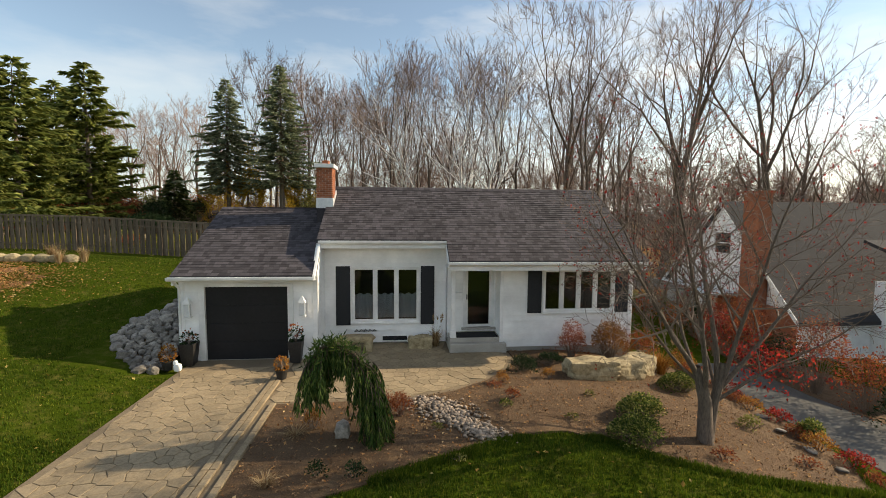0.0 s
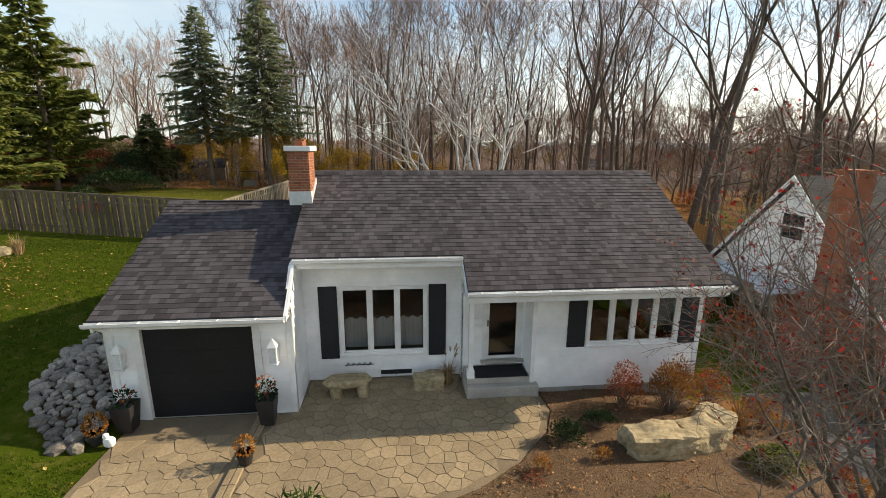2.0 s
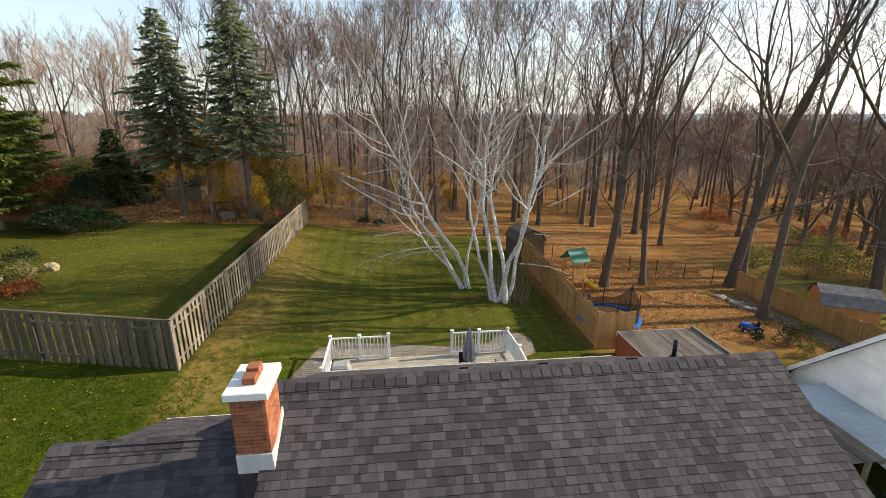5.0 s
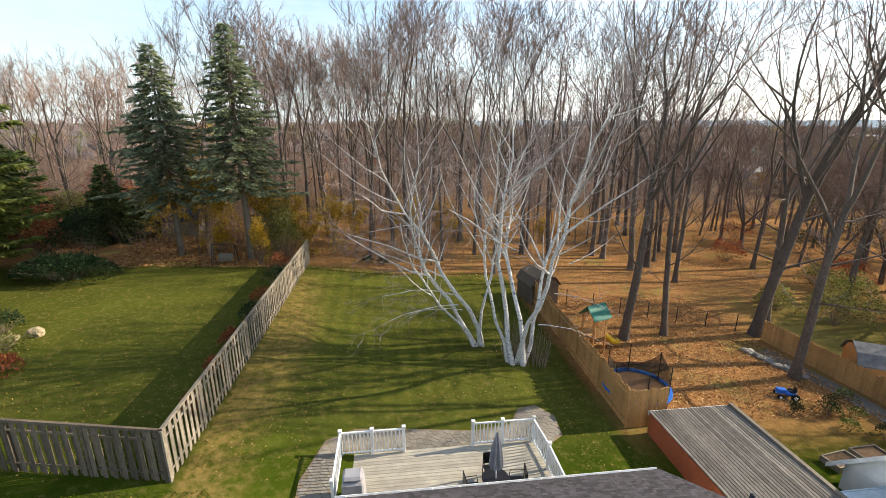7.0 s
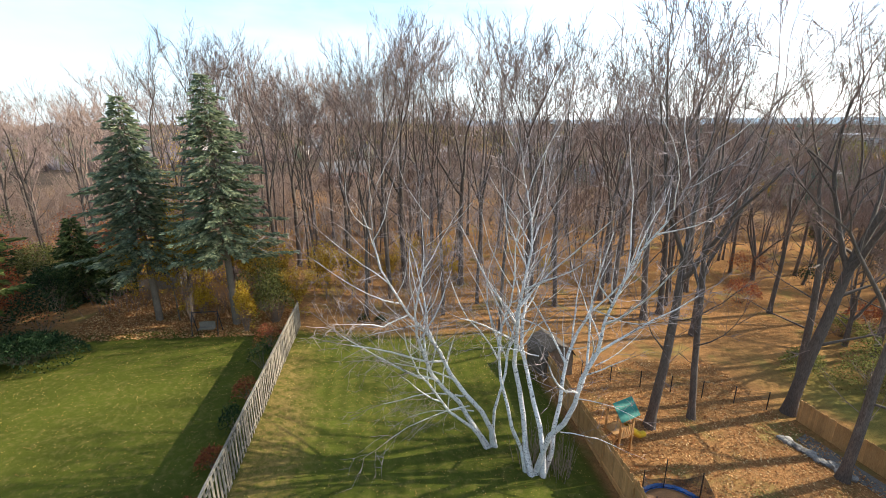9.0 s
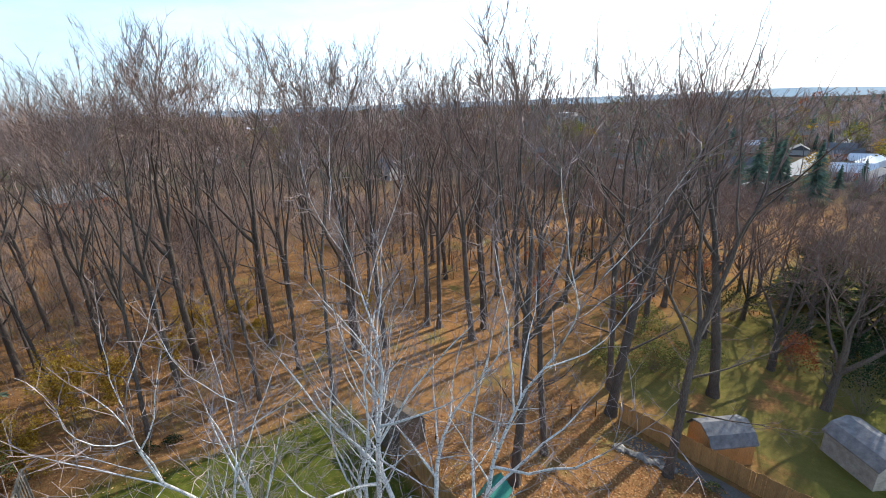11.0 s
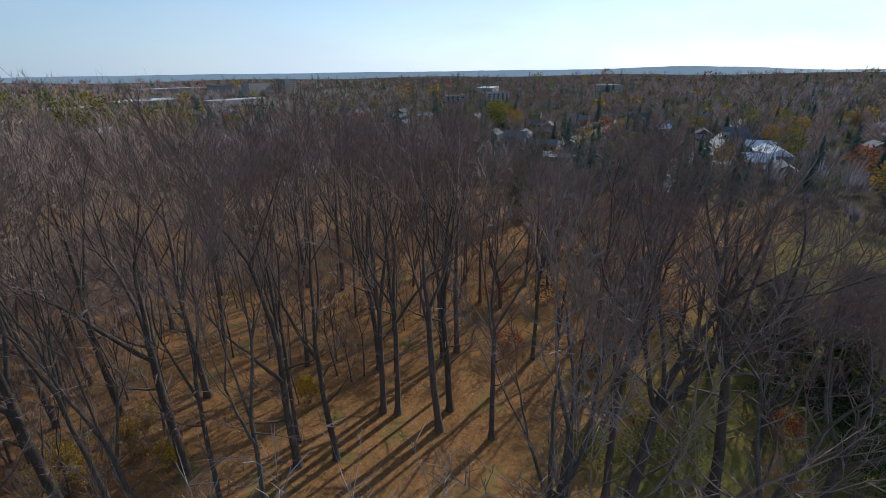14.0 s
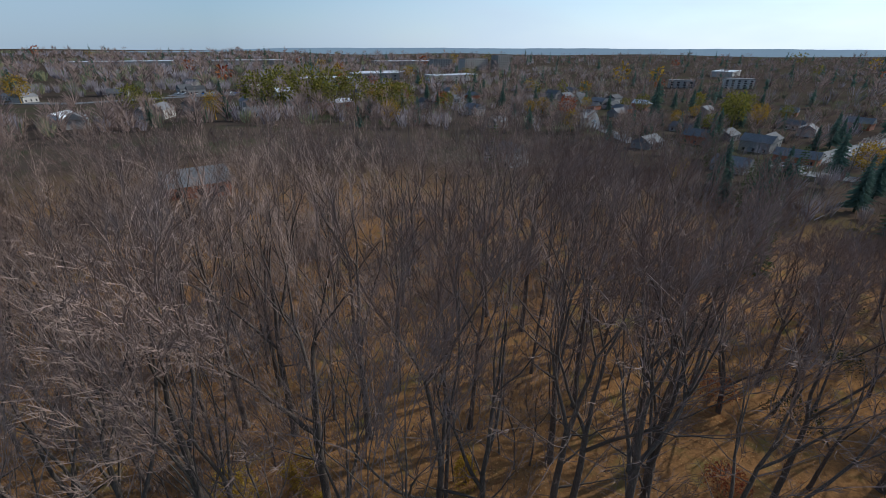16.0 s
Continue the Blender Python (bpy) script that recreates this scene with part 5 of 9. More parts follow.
# bare trees behind the western lots and the street
for x, y, h, k in [(-24, 52, 21, 3), (-20, 60, 22, 1), (-8.5, 44, 20, 1), (-30, 58, 20, 3), (-35, 50, 18, 1), (-6, 52, 21, 0), (-27, 44, 17, 4), (-42, 44, 16, 3), (-3.5, 40, 20, 0), (-38, 62, 19, 1), (-50, 50, 17, 3), (-40, 52, 17, 1), (-45, 60, 18, 3), (-33, 47, 15, 4), (-30, 50, 16, 3), (-47, 66, 18, 5), (-55, 58, 17, 1), (-25, 70, 19, 4), (-33, 74, 20, 2), (-40, 76, 19, 0), (-48, 80, 19, 2), (-28, 82, 20, 0), (-22, 76, 20, 4), (-55, 72, 18, 4), (-38, 86, 20, 5), (-60, 66, 17, 3), (-64, 78, 18, 0)]:
    tr, cr, kh = KINDS[k]
    plant_tree("bare_tree", tr, cr, "leafless broadleaf tree behind the western gardens", "trees behind the gardens", (x, y, ground_z(x, y) - 0.05), rng.uniform(0, 6.28), h / kh)
# saplings and thin undergrowth stems in the wood
n = 0
while n < 44:
    x, y = rng.uniform(-14, 50), rng.uniform(27, 60)
    if (x > 24 and y < 33) or (-7 < x < 9 and y < 32) or (x < -7 and y < 35) or x > 9 and (y < 40 or n % 3):
        n += x > 9 and y > 40
        continue
    n += 1
    plant_tree("sapling", *SAPLING, "thin leafless sapling among the tall trees", "saplings of the wood", (x, y, ground_z(x, y) - 0.05), rng.uniform(0, 6.28), rng.uniform(0.6, 1.6), lean=(rng.uniform(-0.12, 0.12), rng.uniform(-0.12, 0.12)))
# young trees between the tall trunks
n = 0
while n < 34:
    x, y = rng.uniform(-5, 34), rng.uniform(31, 62)
    if y < 42:
        continue
    n += 1
    tr, cr, kh = KINDS[4]
    plant_tree("young_tree", tr, cr, "slender young leafless tree under the tall ones", "young trees of the wood", (x, y, ground_z(x, y) - 0.05), rng.uniform(0, 6.28), rng.uniform(0.45, 0.72), lean=(rng.uniform(-0.05, 0.05), rng.uniform(-0.05, 0.05)))
# broad old trees east of the cedar fence, and tangled trees round the gardens behind them
TV, TF, CV, CF, top = bare_tree(91, 19, 0.40, 0.27, 4, 36, 4, 7, 2, rise=0.05, side=2, fat=1.05, low=8)
OLD = (mesh_of("old_trunk", TV, TF, MAT["bark"], True), mesh_of("old_crown", CV, CF, MAT["twig"]))
TV, TF, CV, CF, top = bare_tree(94, 24, 0.37, 0.46, 4, 33, 4, 7, 2, rise=0.07, side=2, fat=1.0, low=9, trunk_n=10)
GREAT = (mesh_of("great_trunk", TV, TF, MAT["bark"], True), mesh_of("great_crown", CV, CF, MAT["twig"]))
for x, y, s, lx, ly, turn in [(22.6, 20.2, 0.9, 0.0, 0.045, 1.1), (30.0, 17.4, 0.9, -0.02, 0.0, 3.6)]:
    plant_tree("old_tree", *GREAT, "towering old leafless tree beside the cedar fence", "old trees by the east gardens", (x, y, ground_z(x, y) - 0.1), turn, s, lean=(lx, ly))
for x, y, s, lx, ly, turn in [(38, 22, 0.85, 0.05, 0.1, 2.0), (34.5, 12.5, 0.8, 0.0, 0.06, 4.0), (46, 17, 0.7, 0, 0, 1.0), (52, 25, 0.6, 0, 0, 2.6), (37, 16.5, 0.75, 0.04, -0.05, 0.4)]:
    plant_tree("old_tree", *OLD, "broad old leafless tree with heavy spreading limbs", "old trees by the east gardens", (x, y, ground_z(x, y) - 0.1), turn, s, lean=(lx, ly))
TV, TF, CV, CF, top = bare_tree(97, 12, 0.2, 0.24, 4, 44, 4, 8, 3, rise=0.05, side=2, fat=1.35, low=6)
SPREAD = (mesh_of("spreading_trunk", TV, TF, MAT["bark"], True), mesh_of("spreading_crown", CV, CF, MAT["twig"]), top)
EAST = []
while len(EAST) < 66:
    x, y = rng.uniform(33, 78), rng.uniform(-12, 56)
    if y < 20 - (x - 28) * 1.6 or x < 42 and y < 34 and (len(EAST) % 4 or y < 10) or (abs(x - 66) < 6 and abs(y - 11) < 7) or (abs(x - 60) < 6 and abs(y) < 7) or (abs(x - 72) < 6 and abs(y - 24) < 7):
        continue
    if min([(x - a) ** 2 + (y - b) ** 2 for a, b in EAST] + [99]) < 12 or 30 < x < 62 and 14 < y < 21 and rng.random() < 0.6:
        continue
    EAST.append((x, y))
    tr, cr, kh = SPREAD if len(EAST) % 3 else KINDS[rng.choice((1, 3, 3, 5))]
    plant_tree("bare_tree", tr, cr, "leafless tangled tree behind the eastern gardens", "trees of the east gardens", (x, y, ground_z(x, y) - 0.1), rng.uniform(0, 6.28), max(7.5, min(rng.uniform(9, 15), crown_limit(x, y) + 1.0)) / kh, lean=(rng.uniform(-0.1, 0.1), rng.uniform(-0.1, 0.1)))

# the wood farther off, joined
def far_wood():
    rng = random.Random(12)
    protos = []
    for k in range(4):
        TV, TF, CV, CF, top = bare_tree(70 + k, 19, 0.2, 0.36, 3, 30, 3, 7, 1, fat=4.2, trunk_n=4, side=1, low=1)
        V = np.array(TV + CV)
        o = len(TV)
        F = [tuple(f) for f in TF] + [tuple(i + o for i in f) for f in CF]
        protos.append((V, F))
    AV, AF, base = [], [], 0
    n = 0
    while n < 135:
        a, r = rng.uniform(-0.3, 2.5), rng.uniform(60, 230)
        x, y = r * math.cos(a), 20 + r * math.sin(a)
        if y < 91 and -19 < x < 66:
            continue
        if x > 108 and y < 160 or x > 150:
            continue
        if x < -70 or (y < 45 and x > 0) or y > 135 and -0.6 < (x - 9) / (y - 25) < -0.05:
            continue
        V, F = protos[n % 4]
        s, t = rng.uniform(0.75, 1.1), rng.uniform(0, 6.28)
        R = np.array([[math.cos(t) * s, math.sin(t) * s, 0], [-math.sin(t) * s, math.cos(t) * s, 0], [0, 0, s]])
        AV.append(V @ R + np.array([x, y, ground_z(x, y) - 0.1]))
        AF += [tuple(i + base for i in f) for f in F]
        base += len(V)
        n += 1
    ob = new("far_woods", mesh_of("far_woods", [tuple(v) for v in np.concatenate(AV)], AF, MAT["twig"]))
    tagged(ob, "brown leafless woodland stretching away", "woods", kind="stuff")


far_wood()


def east_wood():
    rng = random.Random(13)
    protos = []
    for k in range(3):
        TV, TF, CV, CF, top = bare_tree(80 + k, 15, 0.16, 0.32, 3, 34, 2, 10, 2, fat=5.0, trunk_n=4, side=2, low=1)
        o = len(TV)
        protos.append((np.array(TV + CV), [tuple(f) for f in TF] + [tuple(i + o for i in f) for f in CF]))
    AV, AF, base, n = [], [], 0, 0
    while n < 170:
        a, r = rng.uniform(-0.35, 1.0), rng.uniform(75, 300)
        x, y = 10 + r * math.cos(a), 20 + r * math.sin(a)
        if x > 140 and min(abs(y - 121 - (x - 158) * 0.3), abs(y - 60 - (x - 145) * 0.18)) < 9 or r > 190 and rng.random() < 0.55:
            continue
        V, F = protos[n % 3]
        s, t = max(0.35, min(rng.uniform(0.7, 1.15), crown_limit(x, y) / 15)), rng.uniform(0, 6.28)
        R = np.array([[math.cos(t) * s, math.sin(t) * s, 0], [-math.sin(t) * s, math.cos(t) * s, 0], [0, 0, s]])
        AV.append(V @ R + np.array([x, y, ground_z(x, y) - 0.1]))
        AF += [tuple(i + base for i in f) for f in F]
        base += len(V)
        n += 1
    ob = new("east_woods", mesh_of("east_woods", [tuple(v) for v in np.concatenate(AV)], AF, MAT["twig"]))
    tagged(ob, "brown leafless trees between the eastern houses", "woods", kind="stuff")


east_wood()


# ---- birches: two clumps of white stems ----
def birch_clump(x, y, stems, label, boughs=()):
    rng = random.Random(int(x * 10))
    z = ground_z(x, y) - 0.1
    t = thing("birch_tree", label, "birch tree", "birches on the back lawn", at=(x, y, z))
    CV, CF = [], []

    def limb(TV, TF, p, w, L, r, rise, depth, wander=0.13):
        """A limb with side limbs; the finest twigs go to the crown."""
        n = 12 if depth == 0 else 7
        pts = bent(rng, p, w, L, n, wander, rise)
        rad = [max(0.007, r * (1 - 0.9 * (i / n) ** (1.1 if depth == 0 else 0.9))) for i in range(n + 1)]
        if depth == 0:
            rad[0] *= 1.25
        if depth == 0:
            rad = [q * (1.0 if i < 7 else 0.8) for i, q in enumerate(rad)]
            # white up to the thin tips, which are brown like the twigs
            tube(TV, TF, pts[:11], rad[:11], 8)
            tube(CV, CF, pts[10:], rad[10:], 4)
        elif depth == 1 and r > 0.009:
            tube(TV, TF, pts[:6], rad[:6], 5)
            tube(CV, CF, pts[5:], rad[5:], 3)
        else:
            tube(CV, CF, pts, rad, 3)
        count = (int(L * 1.5), int(L * 2.5), int(L * 1.6))[depth]
        for k in range(count):
            u = (0.34 if depth == 0 else 0.15) + (0.68 if depth == 0 else 0.83) * (k + rng.random()) / max(1, count)
            i = min(int(u * n), n - 1)
            q = pts[i].lerp(pts[i + 1], u * n - i)
            d = (pts[i + 1] - pts[i]).normalized()
            side = d.orthogonal().normalized()
            a = k * 2.4 + rng.uniform(-0.7, 0.7)
            o = radians(rng.uniform(24, 58))
            way = d * math.cos(o) + (side * math.cos(a) + d.cross(side) * math.sin(a)) * math.sin(o)
            if depth < 2:
                big = depth == 0 and k % 2 == 1 and u > 0.36
                L1 = L * (rng.uniform(0.34, 0.56) if big else rng.uniform(0.13, 0.3)) * (1.25 - 0.75 * u)
                limb(TV, TF, q, way, L1, min(rad[i] * (0.66 if big else 0.4), 0.014 + 0.014 * L1), (0.10 if big else 0.05) if depth == 0 else 0.02, depth + 1, 0.2)
            else:
                L2 = rng.uniform(0.4, 1.0)
                sp = bent(rng, q, way, L2, 2, 0.25, -0.03)
                tube(CV, CF, sp, [0.008, 0.006, 0.003], 3)
                for _ in range(4):
                    q2 = sp[rng.randrange(0, 3)]
                    sliver(CV, CF, q2, q2 + (way * 0.7 + rvec(rng) * 0.8 + Vector((0, 0, -0.12))).normalized() * rng.uniform(0.3, 0.75), 0.0065)

    for dx, dy, wx, wy, L, r in stems:
        TV, TF = [], []
        limb(TV, TF, (dx, dy, 0), (wx, wy, 1), L * 1.10, r * 0.84, 0.014, 0, 0.27)
        add("stem", mesh_of("birch_stem", TV, TF, MAT["birch"], True), t)
    for p, w, L, r, rise in boughs:
        TV, TF = [], []
        limb(TV, TF, p, w, L, r * 0.62, rise, 1, 0.16)
        add("bough", mesh_of("birch_bough", TV, TF, MAT["birch"], True), t, "low sweeping white bough")
    add("crown", mesh_of("birch_crown", CV, CF, MAT["birch_twig"]), t, "fine pale birch twigs")


MAT["birch_twig"] = surface("pale_birch_twig", (0.22, 0.155, 0.13), (0.46, 0.375, 0.335), 3, 0.4, 0.9, 0.0)
birch_clump(5.95, 16.5, [(0, 0, -0.08, 0.02, 14.5, 0.16), (0.22, 0.1, 0.06, 0.05, 14.5, 0.15), (0.5, -0.1, 0.22, -0.05, 13, 0.15), (-0.2, 0.2, -0.06, 0.12, 13, 0.11), (0.6, 0.1, 0.36, 0.1, 12, 0.14)], "clump of white-barked birch stems, leafless, on the back lawn",
            [((1.2, 0.0, 2.2), (0.9, -0.3, 0.3), 3.6, 0.05, -0.12), ((0.0, 0.0, 6.0), (-1, -0.3, 0.5), 3.8, 0.05, 0.0), ((2.6, 0.2, 5.2), (1.0, 0.1, 0.5), 4.2, 0.05, 0.03), ((1.9, 0.0, 3.8), (1.0, -0.4, 0.2), 3.2, 0.04, -0.1)])
birch_clump(4.45, 18.4, [(0, 0, -0.62, -0.08, 12, 0.15), (0.25, 0.05, -0.2, 0.0, 13.5, 0.15), (-0.1, -0.1, -0.75, -0.15, 9.5, 0.10), (0.35, -0.05, 0.03, -0.05, 11, 0.10)], "clump of white-barked birch stems leaning outward, leafless",
            [((-1.3, -0.3, 3.2), (-1, -0.25, 0.35), 5.2, 0.07, -0.05), ((-1.0, -0.2, 2.6), (-1, -0.5, 0.25), 5.6, 0.06, -0.10), ((-1.8, -0.4, 4.2), (-1, -0.1, 0.5), 5.0, 0.07, 0.0), ((-0.8, -0.2, 2.3), (-0.9, 0.3, 0.15), 4.4, 0.05, -0.08)])
for k in range(2):
    V, F = [], []
    rs = random.Random(300 + k)
    for _ in range(60):
        a, r = rs.uniform(0, 6.28), rs.uniform(0.1, 0.75)
        q = Vector((math.cos(a) * r, math.sin(a) * r, -0.05))
        tube(V, F, bent(rs, q, (math.cos(a) * 0.15, math.sin(a) * 0.15, 1), rs.uniform(0.9, 2.4), 3, 0.1, 0.05), [0.012, 0.009, 0.006, 0.003], 3)
    bx, by = ((6.1, 17.3), (7.2, 16.6))[k]
    tagged(add("twig_shrub", mesh_of("twig_shrub", V, F, MAT["twig"]), at=(bx, by, ground_z(bx, by))), "dark upright leafless shrub at the foot of the birches", "shrub")


# ---- conifers ----
def conifer(seed, height, radius, clear=0.14, whorls=34, per=8, droop=0.25, spray=0.34, ragged=0.25, power=0.8, dens=1.0, bare=0.22, uneven=0.0):
    rng = random.Random(seed)
    TV, TF, LV, LF = [], [], [], []
    tube(TV, TF, [(0, 0, -0.2), (0, 0, height * 0.3), (0, 0, height * 0.7), (0, 0, height)], [height * 0.016, height * 0.013, height * 0.007, 0.01], 7)
    for w in range(whorls):
        u = clear + (1 - clear) * (w / (whorls - 1)) ** 0.92
        z = height * u
        R = radius * (1 - (u - clear) / (1 - clear)) ** power * rng.uniform(1 - ragged, 1 + ragged * 0.4) + 0.12
        n = max(4, int(per * (0.55 + 0.45 * R / radius)))
        for b in range(n):
            a = 2 * math.pi * (b + rng.uniform(-0.35, 0.35)) / n + w * 0.7
            Rb = R * rng.uniform(0.75 - uneven, 1.12 + uneven * 0.3)
            out = Vector((math.cos(a), math.sin(a), 0))
            tip = Vector((0, 0, z - droop * Rb + rng.uniform(-0.1, 0.1))) + out * Rb
            root = Vector((0, 0, z + 0.1 * Rb * (u > 0.7)))
            mid = root.lerp(tip, 0.55) + Vector((0, 0, -0.06 * Rb))
            tube(TV, TF, [root, mid, tip], [0.012 + 0.008 * Rb, 0.008 + 0.004 * Rb, 0.004], 3)
            m = max(4, int(Rb / spray * 3.4 * dens))
            side = Vector((-out.y, out.x, 0))
            for s in range(m):
                v = bare + (1.02 - bare) * (s + rng.random()) / m
                q = root.lerp(mid, v / 0.55) if v < 0.55 else mid.lerp(tip, min(1.05, (v - 0.55) / 0.45))
                for k in (-1, 1):
                    wy = (out * rng.uniform(0.45, 1.0) + side * k * rng.uniform(0.35, 1.0) + Vector((0, 0, rng.uniform(-0.5, 0.12)))).normalized()
                    leaf(LV, LF, q, wy, (0, 0, 1), spray * rng.uniform(0.7, 1.35) * (1.15 - 0.45 * v), spray * rng.uniform(0.26, 0.42))
                leaf(LV, LF, q, (out + rvec(rng) * 0.5 + Vector((0, 0, -0.25))), side, spray * rng.uniform(0.6, 1.1), spray * 0.34)
    return TV, TF, LV, LF


def plant_conifer(name, label, group, at, geo, needles, turn=0.0, scale=1.0, bark="bark_light"):
    TV, TF, LV, LF = geo
    return plant_tree(name, mesh_of("conifer_trunk", TV, TF, MAT[bark], True), mesh_of("needles", LV, LF, MAT[needles]), label, group, at, turn, scale, category="spruce" if "spruce" in name else "pine")


plant_conifer("spruce_tree", "tall blue spruce with a bare lower trunk", "spruces behind the western lawn", (-16.0, 32.0, 2.05), conifer(3, 15.0, 3.9, 0.31, 36, 9, 0.24, 0.46, 0.34, 0.72, 1.15, 0.22, 0.22), "spruce_needle")
plant_conifer("spruce_tree", "tall blue spruce with a bare lower trunk", "spruces behind the western lawn", (-10.6, 31.1, 1.85), conifer(4, 16.4, 3.8, 0.33, 38, 9, 0.18, 0.46, 0.36, 0.72, 1.15, 0.22, 0.22), "spruce_needle", 1.0)
plant_conifer("spruce_tree", "dark green spruce behind the western lawn", "spruces behind the western lawn", (-23.5, 37.0, 2.1), conifer(8, 6.5, 3.0, 0.04, 28, 9, 0.25, 0.5, 0.3, 0.8, 1.2), "green_needle", 2.0)
# golden leaves still hang on small trees round the spruces
def golden_tree(x, y, h, seed):
    rs = random.Random(seed)
    TV, TF, CV, CF, top = bare_tree(seed, h, 0.05, 0.3, 3, 30, 2, 6, 1, low=2)
    LV, LF = [], []
    for _ in range(2400):
        v = CV[rs.randrange(len(CV))]
        leaf(LV, LF, Vector(v) + rvec(rs) * 0.15, rvec(rs) + Vector((0, 0, -0.5)), rvec(rs), rs.uniform(0.1, 0.17), rs.uniform(0.06, 0.1))
    plant_tree("golden_tree", mesh_of("golden_trunk", TV, TF, MAT["bark_light"], True), mesh_of("golden_twigs", CV, CF, MAT["twig"]), "slender small tree with thin golden leaves near the spruces", "golden trees near the spruces", (x, y, ground_z(x, y) - 0.05), seed, extra=[("foliage", mesh_of("golden_leaves", LV, LF, MAT["gold_leaf"]))])


MAT["gold_leaf"] = leafy("golden_leaves", [(0.0, (0.26, 0.14, 0.02)), (0.5, (0.48, 0.29, 0.035)), (1.0, (0.62, 0.44, 0.08))], 0.7, 0.45)
for x, y, h, sd in ((-13.7, 34.2, 7.5, 501), (-8.0, 34.6, 6.5, 502), (-6.6, 32.2, 5.0, 503), (-19.6, 36.0, 6.5, 504), (-3.0, 36.5, 6.0, 505), (-11.5, 36.5, 8.0, 506), (2.5, 42, 6.5, 507), (-14.6, 31.8, 9.5, 508), (-9.2, 33.0, 8.0, 509), (-5.0, 35.5, 5.5, 510), (0.2, 39.5, 5.0, 511), (5.5, 44.0, 5.0, 512), (-18.0, 40.0, 9.0, 513)):
    golden_tree(x, y, h, sd)
THICK = conifer(15, 6.0, 3.0, 0.02, 16, 9, 0.1, 0.6, 0.4, 0.5, 1.1)
THICK = (mesh_of("conifer_trunk", THICK[0], THICK[1], MAT["bark_light"], True), mesh_of("needles", THICK[2], THICK[3], MAT["green_needle"]))
for x, y, sc, tn in ((-31.5, 36, 1.2, 2), (-21.5, 38.5, 0.6, 3), (-34, 41, 1.3, 4), (47, 13, 1.1, 2), (54, 19, 1.2, 0)):
    plant_tree("evergreen_tree", *THICK, "broad dark evergreen tree at the garden edge", "evergreens of the gardens", (x, y, ground_z(x, y) - 0.1), tn, sc, category="evergreen tree")
PINES = [conifer(21, 14.5, 4.2, 0.12, 26, 9, -0.04, 0.66, 0.55, 0.55, 2.0, 0.3, 0.3), conifer(22, 12.0, 3.8, 0.14, 24, 9, 0.0, 0.6, 0.55, 0.55, 2.0, 0.3, 0.3)]
for x, y, k, s, turn in [(-26.0, 27.5, 0, 1.0, 0.0), (-26.2, 20.5, 1, 1.05, 1.2), (-31.5, 24.0, 0, 0.95, 2.2), (-23.5, 13.0, 1, 0.95, 3.0), (-33.0, 34.0, 0, 1.0, 4.0)]:
    plant_conifer("pine_tree", "large dark green pine with open ragged boughs", "pines by the western fence", (x, y, ground_z(x, y) - 0.1), PINES[k], "pine_needle", turn, s)
for x, y, h in [(70, 62, 10), (88, 74, 12), (104, 90, 11), (97, 52, 12), (120, 70, 13), (132, 98, 12), (60, 130, 13), (-48, 34, 12), (64, 8, 12), (52, 4, 10), (150, 60, 13), (140, 130, 13), (112, 118, 12)]:
    plant_conifer("spruce_tree", "dark spruce among the houses of the town", "spruces of the town", (x, y, ground_z(x, y) - 0.1), conifer(int(x), h, h * 0.24, 0.05, 18, 7, 0.2, 0.55, 0.2, dens=0.8), "green_needle", x)

# ---- fences ----
def board_fence(name, label, runs, height, material, board=0.145, gap=0.012, post_every=2.4, two_sided=False, cap=False):
    f = thing(name, label, "fence")
    meshes = [box_mesh("fence_board", board, 0.02, height * k, MAT[material], 0.003) for k in (0.975, 1.0, 1.02)]
    post = box_mesh("post", 0.1, 0.1, height * 1.03, MAT[material], 0.006)
    rng = random.Random(len(label))
    n = 0
    for (ax, ay), (bx, by) in runs:
        L = math.hypot(bx - ax, by - ay)
        ang = math.degrees(math.atan2(by - ay, bx - ax))
        ux, uy = (bx - ax) / L, (by - ay) / L
        k = 0
        while k * (board + gap) < L - board / 2:
            d = (k + 0.5) * (board + gap)
            x, y = ax + ux * d, ay + uy * d
            off = 0.03 * (1 if (two_sided and k % 2) else -1)
            add("fence_board", rng.choice(meshes), f, at=pose(x - uy * off, y + ux * off, ground_z(x, y) + rng.uniform(-0.02, 0.02), rng.uniform(-0.6, 0.6), rng.uniform(-0.7, 0.7), ang))
            k += 1
        m = max(1, round(L / post_every))
        for j in range(m + 1):
            x, y = ax + ux * L * j / m, ay + uy * L * j / m
            add("post", post, f, at=pose(x, y, ground_z(x, y) - 0.05, 0, 0, ang))
            if j < m:
                x2, y2 = ax + ux * L * (j + 1) / m, ay + uy * L * (j + 1) / m
                for hz in (0.3, height - 0.3):
                    V, F = [], []
                    tube(V, F, [(x, y, ground_z(x, y) + hz), (x2, y2, ground_z(x2, y2) + hz)], [0.045, 0.045], 4)
                    add("rail", mesh_of("rail", V, F, MAT[material]), f)
                if cap:
                    V, F = [], []
                    tube(V, F, [(x, y, ground_z(x, y) + height + 0.02), (x2, y2, ground_z(x2, y2) + height + 0.02)], [0.06, 0.06], 4)
                    add("cap_rail", mesh_of("cap_rail", V, F, MAT[material]), f)
    return f


